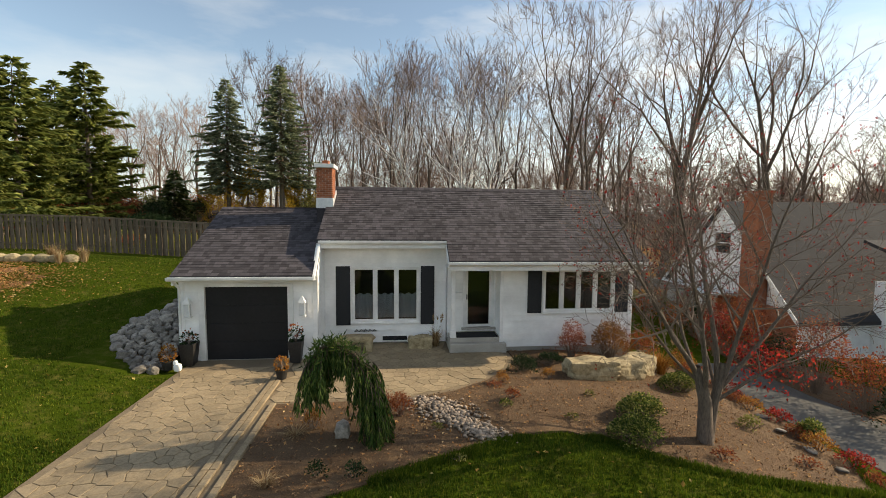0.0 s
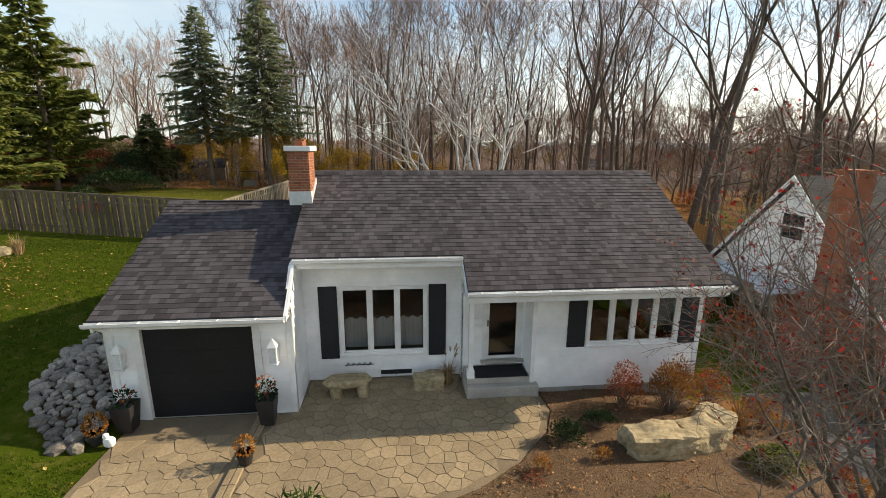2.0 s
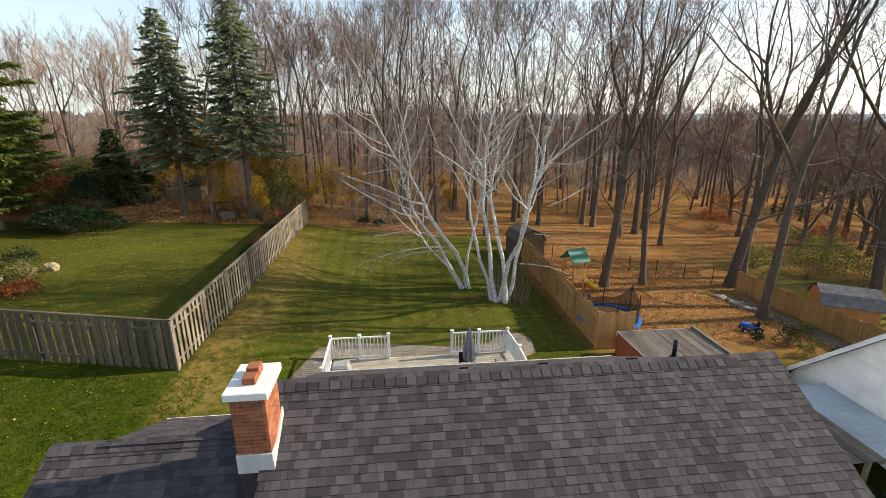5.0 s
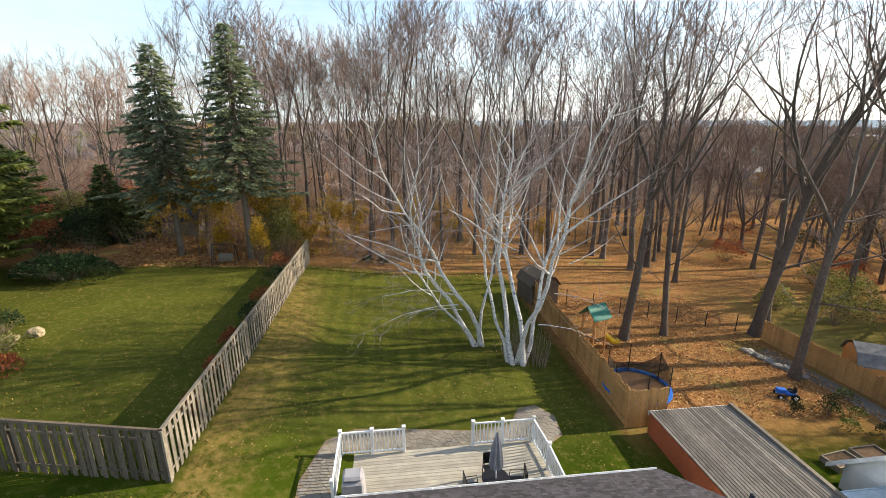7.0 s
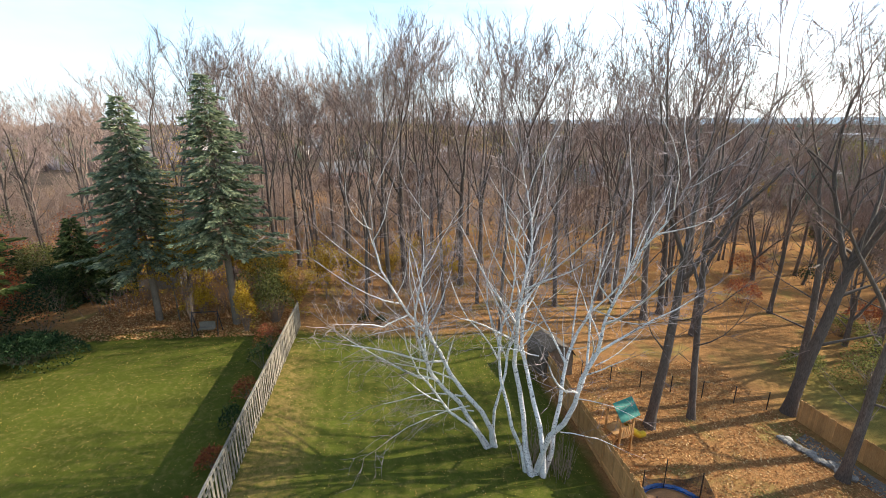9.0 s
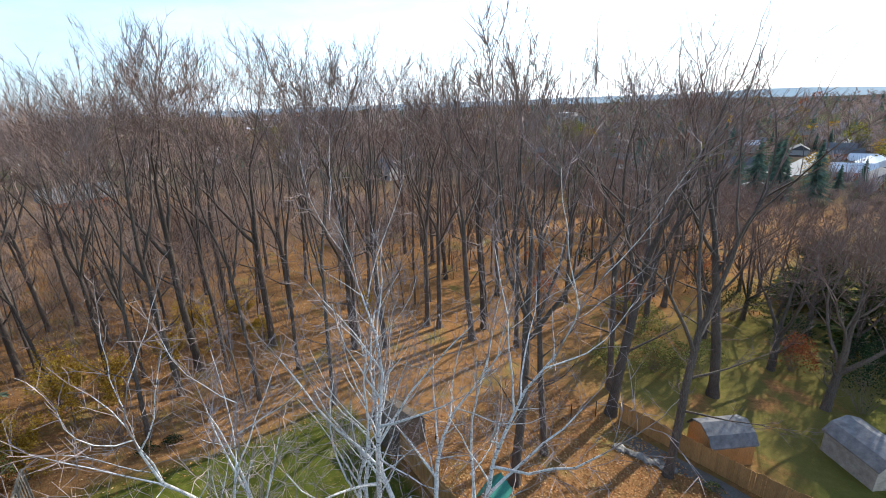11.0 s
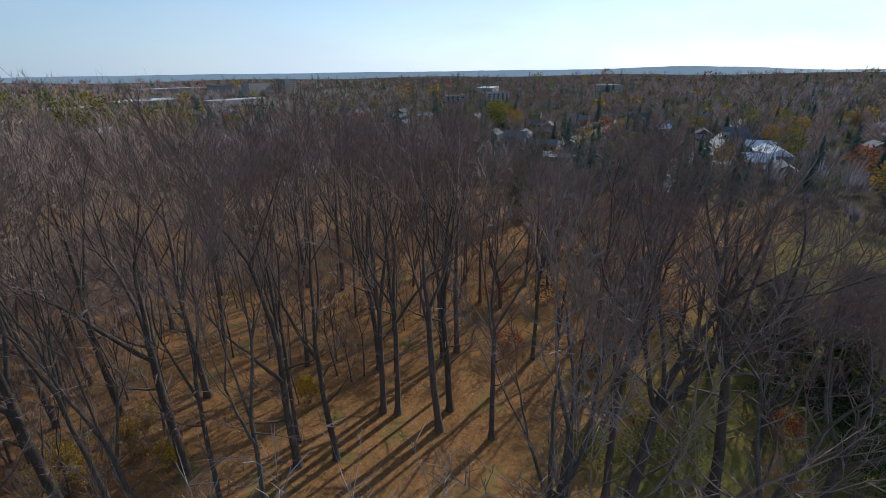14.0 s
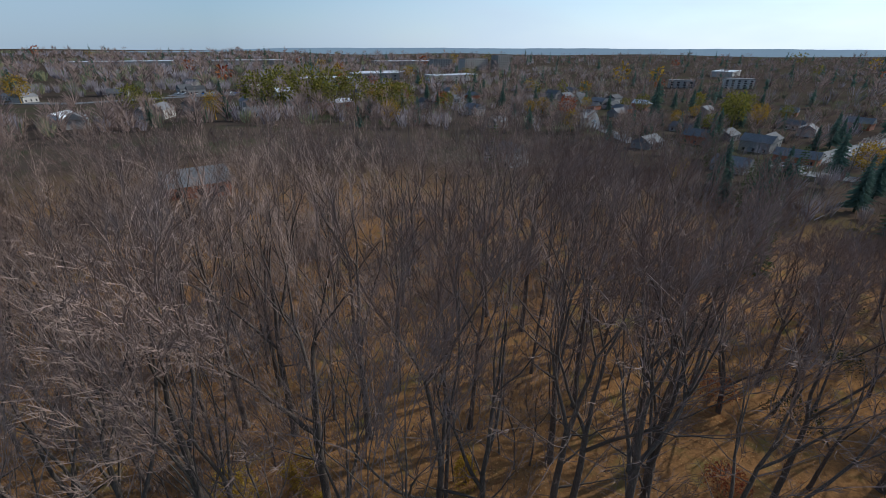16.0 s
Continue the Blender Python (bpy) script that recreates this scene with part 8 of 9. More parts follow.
# dry stream of pebbles
peb = thing("pebble_bed", "dry stream of pale rounded river pebbles", "pebbles")
PEB = [rock_mesh(100 + k, 1, 0.78, 0.55, MAT["pebble"], 2 if k < 3 else 1, 0.09) for k in range(6)]
rng = random.Random(44)
cl = [(1.5, -4.5), (1.95, -5.2), (2.35, -5.8), (2.75, -6.35)]
for me in PEB:
    me.polygons.foreach_set("use_smooth", [True] * len(me.polygons))
for n in range(640):
    u = rng.random() * 3
    i = min(int(u), 2)
    f = u - i
    wd = 0.40 + 0.10 * math.sin(u * 1.9)
    x = cl[i][0] + (cl[i + 1][0] - cl[i][0]) * f + max(-1.5, min(1.5, rng.gauss(0, 0.55))) * wd
    y = cl[i][1] + (cl[i + 1][1] - cl[i][1]) * f + rng.gauss(0, 0.10)
    s = rng.uniform(0.05, 0.115)
    add("pebble", PEB[n % 6], peb, at=Matrix.Translation((x, y, bedz(x, y) + 0.02 + rng.uniform(0, 0.03))) @ Matrix.Rotation(rng.uniform(0, 6.28), 4, "Z") @ Matrix.Diagonal((s, s, s, 1)))

V, F = [], []
for n in range(620):
    u = rng.random() * 3
    i = min(int(u), 2)
    f = u - i
    x = cl[i][0] + (cl[i + 1][0] - cl[i][0]) * f + max(-1.4, min(1.4, rng.gauss(0, 0.6))) * (0.45 + 0.10 * math.sin(u * 1.9))
    y = cl[i][1] + (cl[i + 1][1] - cl[i][1]) * f + rng.gauss(0, 0.10)
    s, b, z = rng.uniform(0.035, 0.08), len(V), bedz(x, y) + 0.012
    me = PEB[3 + n % 3]
    V += [(x + v.co.x * s, y + v.co.y * s, z + v.co.z * s) for v in me.vertices]
    F += [tuple(b + k for k in p.vertices) for p in me.polygons]
tagged(add("pebble_rest", mesh_of("pebble_rest", V, F, MAT["pebble_rest"], True), peb), kind="stuff")

# rockery on the slope beside the garage
rk = thing("rockery", "bank of piled grey field stones beside the garage", "rockery")
RK = [rock_mesh(200 + k, 1, 0.72 + 0.05 * (k % 4), 0.6 + 0.06 * (k % 3), MAT["stone_grey"], 2, 0.13) for k in range(8)]
rng = random.Random(45)
laid = []
tries = 0
while len(laid) < 270 and tries < 20000:
    tries += 1
    v = rng.random()
    y = -2.5 + 5.0 * v
    lo, hi = -5.35, -5.75 - 1.95 * math.sin(min(1, v * 1.12) * math.pi * 0.75)
    x = rng.uniform(hi, lo)
    size = rng.choice((0.16, 0.2, 0.25, 0.3, 0.36)) * rng.uniform(0.85, 1.15)
    if any((x - a) ** 2 + (y - b) ** 2 < (0.43 * (size + c)) ** 2 for a, b, c in laid):
        continue
    laid.append((x, y, size))
    z = ground_z(x, y) + 0.34 * smooth((x - hi) / 1.3) * smooth(v / 0.5)
    add("rock", RK[len(laid) % 8], rk, at=Matrix.Translation((x, y, z + 0.05)) @ Euler((rng.uniform(-0.4, 0.4), rng.uniform(-0.4, 0.4), rng.uniform(0, 6.28))).to_matrix().to_4x4() @ Matrix.Diagonal((size * 1.15, size * 1.15, size * 1.2, 1)))
V, F = [], []
for i in range(15):
    for j in range(25):
        v = j / 24
        y = -2.5 + 5.0 * v
        lo, hi = -5.3, -5.75 - 1.95 * math.sin(min(1, v * 1.12) * math.pi * 0.75)
        x = hi + (lo - hi) * i / 14
        V.append((x, y, ground_z(x, y) - 0.03 + 0.34 * smooth((x - hi) / 1.3) * smooth(v / 0.5)))
        if i and j:
            F.append(((i - 1) * 25 + j - 1, i * 25 + j - 1, i * 25 + j, (i - 1) * 25 + j))
add("earth_bank", mesh_of("earth_bank", V, F, MAT["mulch"], True), rk, "dark earth between the stones")


# planters
def planter(x, y, r0, r1, h, label, leaves, count, ph, size=0.07, tall=False):
    t = thing("planter", label, "planter", at=(x, y, 0.045))
    V, F = [], []
    if tall:
        bm = bmesh.new()
        q0 = [(-r0, -r0), (r0, -r0), (r0, r0), (-r0, r0)]
        lo = [bm.verts.new((a, b, 0)) for a, b in q0]
        hi = [bm.verts.new((a * r1 / r0, b * r1 / r0, h)) for a, b in q0]
        inn = [bm.verts.new((a * r1 / r0 * 0.86, b * r1 / r0 * 0.86, h)) for a, b in q0]
        dp = [bm.verts.new((a * r1 / r0 * 0.82, b * r1 / r0 * 0.82, h - 0.06)) for a, b in q0]
        for A, B in ((lo, hi), (hi, inn), (inn, dp)):
            for i in range(4):
                bm.faces.new((A[i], A[(i + 1) % 4], B[(i + 1) % 4], B[i]))
        bm.faces.new(dp), bm.faces.new(lo[::-1])
        part("pot", bm, MAT["pot"], t)
    else:
        tube(V, F, [(0, 0, 0), (0, 0, h * 0.85), (0, 0, h * 0.86), (0, 0, h), (0, 0, h), (0, 0, h - 0.05)], [r0, r1 * 0.95, r1 * 1.05, r1 * 1.07, r1 * 0.9, r1 * 0.86], 16, True)
        add("pot", mesh_of("pot", V, F, MAT["pot"]), t)
    rng = random.Random(int(x * 100))
    LV, LF, SV, SF = [], [], [], []
    for _ in range(12):
        a = rng.uniform(0, 6.28)
        spike(SV, SF, (0, 0, h - 0.06), (math.cos(a) * r1 * rng.random(), math.sin(a) * r1 * rng.random(), h + ph * rng.uniform(0.5, 1)), 0.006)
    for _ in range(count):
        d = rvec(rng)
        p = Vector((d.x * r1, d.y * r1, h + ph * 0.4 + d.z * ph * 0.5)) * rng.uniform(0.9, 1.0)
        leaf(LV, LF, p, d + rvec(rng) * 0.6, rvec(rng), size * rng.uniform(0.7, 1.3), size * 0.6)
    tagged(add("stem_mass", mesh_of("stem_mass", SV, SF, MAT["twig_grey"]), t), kind="stuff")
    add("foliage", mesh_of("foliage", LV, LF, MAT[leaves[0]]), t)
    if len(leaves) > 1:
        LV, LF = [], []
        for _ in range(count // 7):
            d = rvec(rng)
            leaf(LV, LF, (d.x * r1 * 0.8, d.y * r1 * 0.8, h + ph * 0.75 + d.z * ph * 0.35), d, rvec(rng), size * 1.1, size * 0.9)
        tagged(add("flower_mass", mesh_of("flower_mass", LV, LF, MAT[leaves[1]]), t), kind="stuff")


planter(-4.8, -1.72, 0.145, 0.205, 0.6, "tall square black planter with dark leaves and rust flowers", ("dark_leaf", "rust_leaf"), 160, 0.32, tall=True)
planter(-1.93, -1.72, 0.13, 0.19, 0.6, "tall square black planter with rust flowers and dry stalks", ("dark_leaf", "rust_leaf"), 190, 0.42, tall=True)
planter(-5.15, -2.15, 0.12, 0.17, 0.26, "small dark pot with an orange grass plant", ("orange_leaf",), 260, 0.46, 0.07)
planter(-2.0, -3.0, 0.11, 0.16, 0.24, "small dark pot with an orange flowering plant", ("orange_leaf",), 220, 0.36, 0.06)
dog = thing("garden_ornament", "small white stone garden ornament beside a pot", "ornament", at=(-4.86, -2.25, 0.045))
add("body", rock_mesh(300, 0.2, 0.15, 0.22, MAT["trim"], 3, 0.05), dog, at=(0, 0, 0.09))
add("top", rock_mesh(301, 0.11, 0.1, 0.12, MAT["trim"], 3, 0.05), dog, at=(-0.05, 0, 0.22))


# ---- mulch chips, grass and fallen leaves ----
def scatter(name, label, category, n, where, size, material, flat=0.35, seed=1, slim=0.6, zfun=None):
    rng = random.Random(seed)
    V, F = [], []
    k = 0
    while k < n:
        p = where(rng)
        if p is None:
            continue
        k += 1
        z = (zfun or ground_z)(*p)
        d = rvec(rng)
        d.z = abs(d.z) * flat
        s = size * rng.uniform(0.6, 1.5)
        leaf(V, F, (p[0], p[1], z + 0.012 + 0.02 * rng.random()), d, (rng.uniform(-0.4, 0.4), rng.uniform(-0.4, 0.4), 1), s, s * slim)
    tagged(new(name, mesh_of(name, V, F, MAT[material])), label, category, kind="stuff")


def in_bed(rng):
    x, y = rng.uniform(-1.7, 9.5), rng.uniform(-8.4, -0.9)
    return (x, y) if inside(x, y, BED) else None


scatter("mulch_chips", "loose bark chips and dry leaves on the bed", "mulch", 9000, in_bed, 0.045, "chips", 0.4, 3, 0.45, bedz)
scatter("fallen_leaves", "scattered rust and tan leaves on the bed", "leaves", 700, in_bed, 0.06, "litter", 0.4, 4, 0.7, bedz)


def lawn_front(rng):
    x, y = rng.uniform(-9, 11), rng.uniform(-10.5, -5.8)
    if -4.9 < x < -1.68 or inside(x, y, BED) or x > 9.3:
        return None
    return (x, y)


def lawn_west(rng):
    x, y = rng.uniform(-14, -4.9), rng.uniform(-9, 8.5)
    return (x, y) if not (y > -2.6 and x > -7.6 and y < 2.8) and not (x > -5.3 and y > -1.4) else None


def blades(name, label, n, where, h, seed):
    rng = random.Random(seed)
    V, F = [], []
    k = 0
    while k < n:
        p = where(rng)
        if p is None:
            continue
        k += 1
        z = ground_z(*p)
        for _ in range(3):
            a = rng.uniform(0, 6.28)
            s = Vector((math.cos(a), math.sin(a), 0)) * 0.009
            q = Vector((p[0] + rng.uniform(-0.03, 0.03), p[1] + rng.uniform(-0.03, 0.03), z))
            e = q + Vector((rng.uniform(-0.4, 0.4) * h, rng.uniform(-0.4, 0.4) * h, h * rng.uniform(0.6, 1.2)))
            b = len(V)
            V += [tuple(q - s), tuple(q + s), tuple(e)]
            F.append((b, b + 1, b + 2))
    tagged(new(name, mesh_of(name, V, F, MAT["grass"])), label, "grass", kind="stuff")


blades("lawn_grass", "short green grass of the front lawn", 26000, lawn_front, 0.065, 6)
blades("lawn_grass", "short green grass of the side lawn", 26000, lawn_west, 0.06, 7)


def bed_edge(rng):
    i = rng.randrange(len(BED))
    (ax, ay), (bx, by) = BED[i], BED[(i + 1) % len(BED)]
    u = rng.random()
    x, y = ax + (bx - ax) * u + rng.gauss(0, 0.05), ay + (by - ay) * u + rng.gauss(0, 0.05)
    return (x, y) if y < -6.3 and x > 0.5 else None


blades("lawn_grass", "longer grass hanging over the edge of the bed", 5200, bed_edge, 0.11, 16)


def lawn_back(rng):
    x, y = rng.uniform(-22, 9), rng.uniform(9, 31)
    return (x, y) if not (-3 < x < 6.6 and y < 13) else None


scatter("lawn_leaves", "yellow leaves scattered over the back lawns", "leaves", 9000, lawn_back, 0.052, "lawn_leaf", 0.3, 8, 0.7)
scatter("lawn_leaves", "a few yellow leaves on the side and front lawn", "leaves", 420, lambda r: lawn_west(r) if r.random() < 0.6 else lawn_front(r), 0.07, "lawn_leaf", 0.3, 9, 0.7)


def wood_floor(rng):
    k = rng.random()
    if k < 0.3:
        return (rng.uniform(9.8, 22), rng.uniform(12, 26))
    if k < 0.42:
        return (rng.uniform(-21, -7), rng.uniform(30, 37))
    return (rng.uniform(-16, 40), rng.uniform(29, 62))


scatter("spruce_bed_leaves", "bright orange fallen leaves under the spruces", "leaves", 9000, lambda r: (r.uniform(-21, -6.8), r.uniform(29.0, 36)), 0.12, "litter", 0.4, 12, 0.75)
scatter("woodland_leaves", "thick orange-brown fallen leaves under the trees", "leaves", 52000, wood_floor, 0.095, "litter", 0.3, 10, 0.75)

def pine_bed(rng):
    return (rng.gauss(-16.2, 2.2), rng.gauss(3.5, 1.2))


draped("leaf_island", [(-13.6 + 3.2 * math.cos(a * 0.35) * (1 + 0.1 * math.sin(a * 2.3)) - 2.2, 3.4 + 1.9 * math.sin(a * 0.35) * (1 + 0.12 * math.cos(a * 1.7))) for a in range(18)], MAT["leafbed"], "brown leaf-covered bed under the pines", "garden bed", 0.0, cell=1.0)
scatter("pine_bed_leaves", "brown leaves thinning out over the lawn by the pine bed", "leaves", 13000, pine_bed, 0.06, "litter", 0.35, 15, 0.75)
lw = thing("stone_kerb", "low row of tan stones edging the pine bed", "stone edging")
for i in range(10):
    x, y = -17.8 + i * 0.52, 5.6 + 0.06 * i
    add("stone", rock_mesh(400 + i, 0.62, 0.36, 0.4, MAT["stone_tan"], 2, 0.08), lw, at=pose(x, y, ground_z(x, y) + 0.14, 0, 0, 8 * (i % 3)))
for x, y in ((-13.4, 5.9), (-12.7, 6.3), (-14.2, 6.6)):
    tuft(x, y, 0.4, 0.9, 160, "straw", "dry golden grass beside the stone kerb", z=ground_z(x, y))

# ---- hedges and undergrowth of the back gardens ----
def mound(x, y, w, d, h, leaves, count, label, size=0.12, cat="shrub", upright=0.0, group=""):
    bush(x, y, w, d, h, leaves, count, label, cat, size, z=ground_z(x, y), upright=upright, group=group)


for x, y, w, h, lv in ((-28.5, 33.5, 4.5, 3.4, "olive_leaf"), (-25.5, 36.5, 4.2, 3.0, "dark_leaf"), (-22.6, 39.5, 4.5, 3.4, "dark_leaf"), (-31.5, 30.5, 4.5, 3.0, "rust_leaf"), (-28.0, 39.5, 5.0, 4.4, "olive_leaf"), (-33.0, 37.0, 5.0, 4.5, "dark_leaf"), (-24.0, 43.0, 5.0, 4.2, "rust_leaf"), (-36.5, 33.0, 5.0, 4.0, "olive_leaf")):
    mound(x, y, w, w * 0.8, h, lv, 2600, "dense tangled shrub behind the western garden", 0.17, group="shrubs behind the western garden")
mound(-21.0, 26.8, 6.5, 4.0, 1.8, "dark_leaf", 5200, "broad low dark juniper on the neighbouring lawn", 0.17)
mound(-1.9, 31.6, 1.3, 0.9, 0.8, "dark_leaf", 700, "clipped round evergreen at the lawn's end", 0.08)
mound(-0.7, 31.8, 1.2, 0.9, 0.75, "dark_leaf", 700, "clipped round evergreen at the lawn's end", 0.08)
for x, y, w, h, lv in ((-7.4, 22, 1.6, 1.2, "rust_leaf"), (-7.3, 19.5, 1.3, 1.4, "dark_leaf"), (-7.5, 17.2, 1.2, 1.0, "rust_leaf"), (-7.4, 25, 1.8, 1.8, "dark_leaf"), (-7.6, 27.5, 2.0, 1.5, "rust_leaf"), (-7.4, 14.6, 1.0, 0.9, "rust_leaf"), (-7.2, 12.0, 0.9, 1.1, "rust_leaf")):
    mound(x, y, w, w * 1.2, h, lv, 600, "untidy shrub growing along the grey fence", 0.11)
for x, y, w, h, lv in ((-17.2, 17.0, 2.4, 0.8, "olive_leaf"), (-16.0, 15.5, 1.8, 0.6, "rust_leaf"), (-18.6, 19.0, 2.0, 1.2, "dark_leaf")):
    mound(x, y, w, w, h, lv, 700, "mixed low shrub of the rock garden", 0.12)
for x, y, w in ((-17.6, 17.9, 0.9), (-16.9, 18.6, 0.7), (-18.4, 17.0, 0.8)):
    ob = add("boulder", rock_mesh(int(-x * 10), w, w * 0.7, 0.5, MAT["stone_tan"], 3, 0.12), at=(x, y, ground_z(x, y) + 0.15))
    tagged(ob, "pale stone in the western rock garden", "boulder")
rng = random.Random(61)
UNDER = [(-9.3, 33.5, 4.2, 5.2, "olive_leaf"), (-8.0, 31.2, 3.0, 4.2, "olive_leaf"), (-13.6, 31.4, 2.2, 9.5, "yellow_leaf"), (-9.6, 29.9, 1.6, 3.6, "yellow_leaf"), (-17.5, 44, 6, 15, "yellow_leaf"), (-15.0, 38.0, 3.5, 4.2, "yellow_leaf"), (-5.5, 38, 4.0, 4.5, "yellow_leaf"), (1.5, 44, 3.5, 4.0, "yellow_leaf"), (-10.5, 40, 4.0, 3.5, "yellow_leaf"), (6.5, 42, 2.0, 2.6, "yellow_leaf"), (16.0, 42.0, 1.6, 2.8, "yellow_leaf"), (-25, 31, 4.0, 3.2, "rust_leaf"), (-29, 35, 5.0, 4.0, "rust_leaf"), (-23, 40, 5, 4, "rust_leaf"), (-34, 30, 6, 4.5, "dark_leaf"), (-28, 26, 4, 3, "rust_leaf"), (-31, 20, 5, 4, "dark_leaf"), (-25, 17, 3, 2.5, "rust_leaf"),
         (29.5, 21.5, 4.0, 2.6, "olive_leaf"), (32.5, 23.5, 4.5, 2.6, "olive_leaf"), (27.5, 24.0, 3.0, 1.8, "olive_leaf"), (36, 26, 4, 2.4, "olive_leaf"), (40, 12, 4, 4, "dark_leaf"), (31.4, 19.2, 4.6, 3.0, "olive_leaf"), (44, 22, 5, 4, "dark_leaf"), (50, 28, 5, 4, "rust_leaf"), (36, 11, 4, 4.5, "dark_leaf"), (33, 8, 4, 4, "dark_leaf"), (42, 17, 3.5, 3.5, "dark_leaf"), (48, 10, 5, 5, "dark_leaf"), (55, 16, 5, 4.5, "dark_leaf"), (38, 15.5, 3, 3, "rust_leaf"), (47, 26, 4, 3.5, "dark_leaf"), (40, 30, 4, 2.5, "rust_leaf"), (56, 33, 5, 4, "dark_leaf"), (-38, 38, 6, 4.5, "dark_leaf"), (-24, 34.5, 4, 3.5, "dark_leaf"), (-33, 42, 6, 4, "rust_leaf"), (-19.5, 41, 4, 4.5, "yellow_leaf"), (-13.5, 33, 2.4, 2.2, "yellow_leaf"), (-18.5, 36, 3, 5, "yellow_leaf"), (-22.5, 30.5, 4, 3, "dark_leaf"), (-26.5, 33, 5, 4.5, "rust_leaf"), (-29, 29, 5, 4, "rust_leaf"), (-31, 38, 6, 5, "dark_leaf"), (-36, 45, 7, 5, "rust_leaf"), (-25, 45, 6, 4.5, "rust_leaf"), (-32, 52, 7, 5, "rust_leaf"), (-20, 48, 6, 4.5, "rust_leaf"), (-42, 54, 7, 5, "dark_leaf"), (33, 36, 4, 2.5, "rust_leaf"), (44, 39, 5, 3, "dark_leaf"), (55, 42, 5, 4, "dark_leaf"), (40, 43, 5, 3, "rust_leaf"), (64, 47, 6, 5, "dark_leaf"), (36, 29, 3, 2, "olive_leaf")]
for x, y, w, h, lv in UNDER:
    mound(x, y, w, w, h, lv, 2600 if x in (-9.3, -8.0) else 1200 if lv != "yellow_leaf" else 1100, {"olive_leaf": "feathery olive-yellow shrub in the sun", "yellow_leaf": "small tree still holding yellow leaves", "dark_leaf": "dense dark green evergreen thicket of the gardens", "rust_leaf": "rust-brown leafy undergrowth at the garden edge"}[lv], 0.16)
for x, y in ((19.5, 12.3), (20.5, 12.0), (21.5, 13.4), (19.2, 11.2)):
    mound(x, y, 0.9, 0.9, 0.6, "green_leaf", 320, "small dark shrub in the eastern garden", 0.08)
rng = random.Random(62)
wall_stones = thing("garden_wall", "loose row of grey garden stones among leaves", "stone wall")
for i in range(34):
    x, y = 20.1 + i * 0.03 + rng.uniform(-0.15, 0.15), 18.2 - i * 0.09
    s = rng.uniform(0.25, 0.5)
    add("stone", RK[i % 8], wall_stones, at=Matrix.Translation((x, y, ground_z(x, y) + 0.06)) @ Matrix.Rotation(rng.uniform(0, 6.28), 4, "Z") @ Matrix.Diagonal((s, s, s, 1)))
draped("garden_path", [(21.9, 18.4), (20.9, 18.0), (21.5, 13.5), (21.7, 9.0), (22.9, 9.2), (22.6, 13.6)], MAT["stone_grey"], "grey gravel path along the cedar fence", "path", 0.02)
for x, y, turn in ((16.7, 9.3, 8), (18.3, 9.6, 2)):
    b = thing("planter_box", "low wooden planter box in the eastern garden", "planter box", at=pose(x, y, ground_z(x, y), 0, 0, turn))
    for d in ((-0.6, -0.35, 0, 0.6, -0.3, 0.3), (-0.6, 0.3, 0, 0.6, 0.35, 0.3), (-0.6, -0.3, 0, -0.55, 0.3, 0.3), (0.55, -0.3, 0, 0.6, 0.3, 0.3)):
        part("plank", boxes(d), MAT["oldwood"], b)
    part("soil", boxes((-0.55, -0.3, 0, 0.55, 0.3, 0.24)), MAT["mulch"], b)
swing = thing("garden_swing", "dark metal swing frame under the spruces", "swing", at=(-12.0, 29.6, 1.9))
for s in (-0.8, 0.8):
    for e in (-0.5, 0.5):
        V, F = [], []
        tube(V, F, [(s, e, 0), (s, 0, 1.7)], [0.03, 0.03], 5)
        add("leg", mesh_of("leg", V, F, MAT["dark_metal"]), swing)
V, F = [], []
tube(V, F, [(-0.8, 0, 1.7), (0.8, 0, 1.7)], [0.03, 0.03], 5)
add("crossbar", mesh_of("crossbar", V, F, MAT["dark_metal"]), swing)
part("seat", boxes((-0.5, -0.2, 0.5, 0.5, 0.2, 0.55), (-0.5, 0.16, 0.55, 0.5, 0.2, 0.95)), MAT["oldwood"], swing)

for x, y, w, h in ((19.2, 12.2, 1.0, 1.1), (17.8, 12.4, 0.7, 0.7), (20.3, 10.6, 0.9, 0.8)):
    bush(x, y, w, w, h, "dark_leaf", 420, "small round dark evergreen in the eastern garden", size=0.08, z=ground_z(x, y), group="small evergreens of the eastern garden")

# low brush standing over the floor of the wood, joined
rng = random.Random(71)
V, F = [], []
clumps = [(rng.uniform(-20, 66), rng.uniform(33, 64), rng.uniform(1.0, 3.0)) for _ in range(260)] + [(rng.uniform(-66, 70), rng.uniform(60, 108), rng.uniform(2.0, 5.5)) for _ in range(420)] + [(rng.uniform(-66, -16), rng.uniform(44, 66), rng.uniform(1.5, 4.0)) for _ in range(110)]
for cx, cy, h in clumps:
    if 7 < cx < 66 and cy < 66 - 0.1 * cx:
        continue
    for _ in range(48):
        x, y = cx + rng.gauss(0, 1.1), cy + rng.gauss(0, 1.1)
        q = Vector((x, y, ground_z(x, y) - 0.02))
        e = q + Vector((rng.gauss(0, 0.3), rng.gauss(0, 0.3), 1)) * h * rng.uniform(0.5, 1.1)
        sliver(V, F, q, e, 0.016 if cy < 60 else 0.035)
        m = q.lerp(e, rng.uniform(0.4, 0.8))
        sliver(V, F, m, m + (rvec(rng) + Vector((0, 0, 0.5))) * h * 0.3, 0.011 if cy < 60 else 0.025)
tagged(new("woodland_brush", mesh_of("woodland_brush", V, F, MAT["twig"])), "low brown leafless brush under the trees", "undergrowth", kind="stuff")

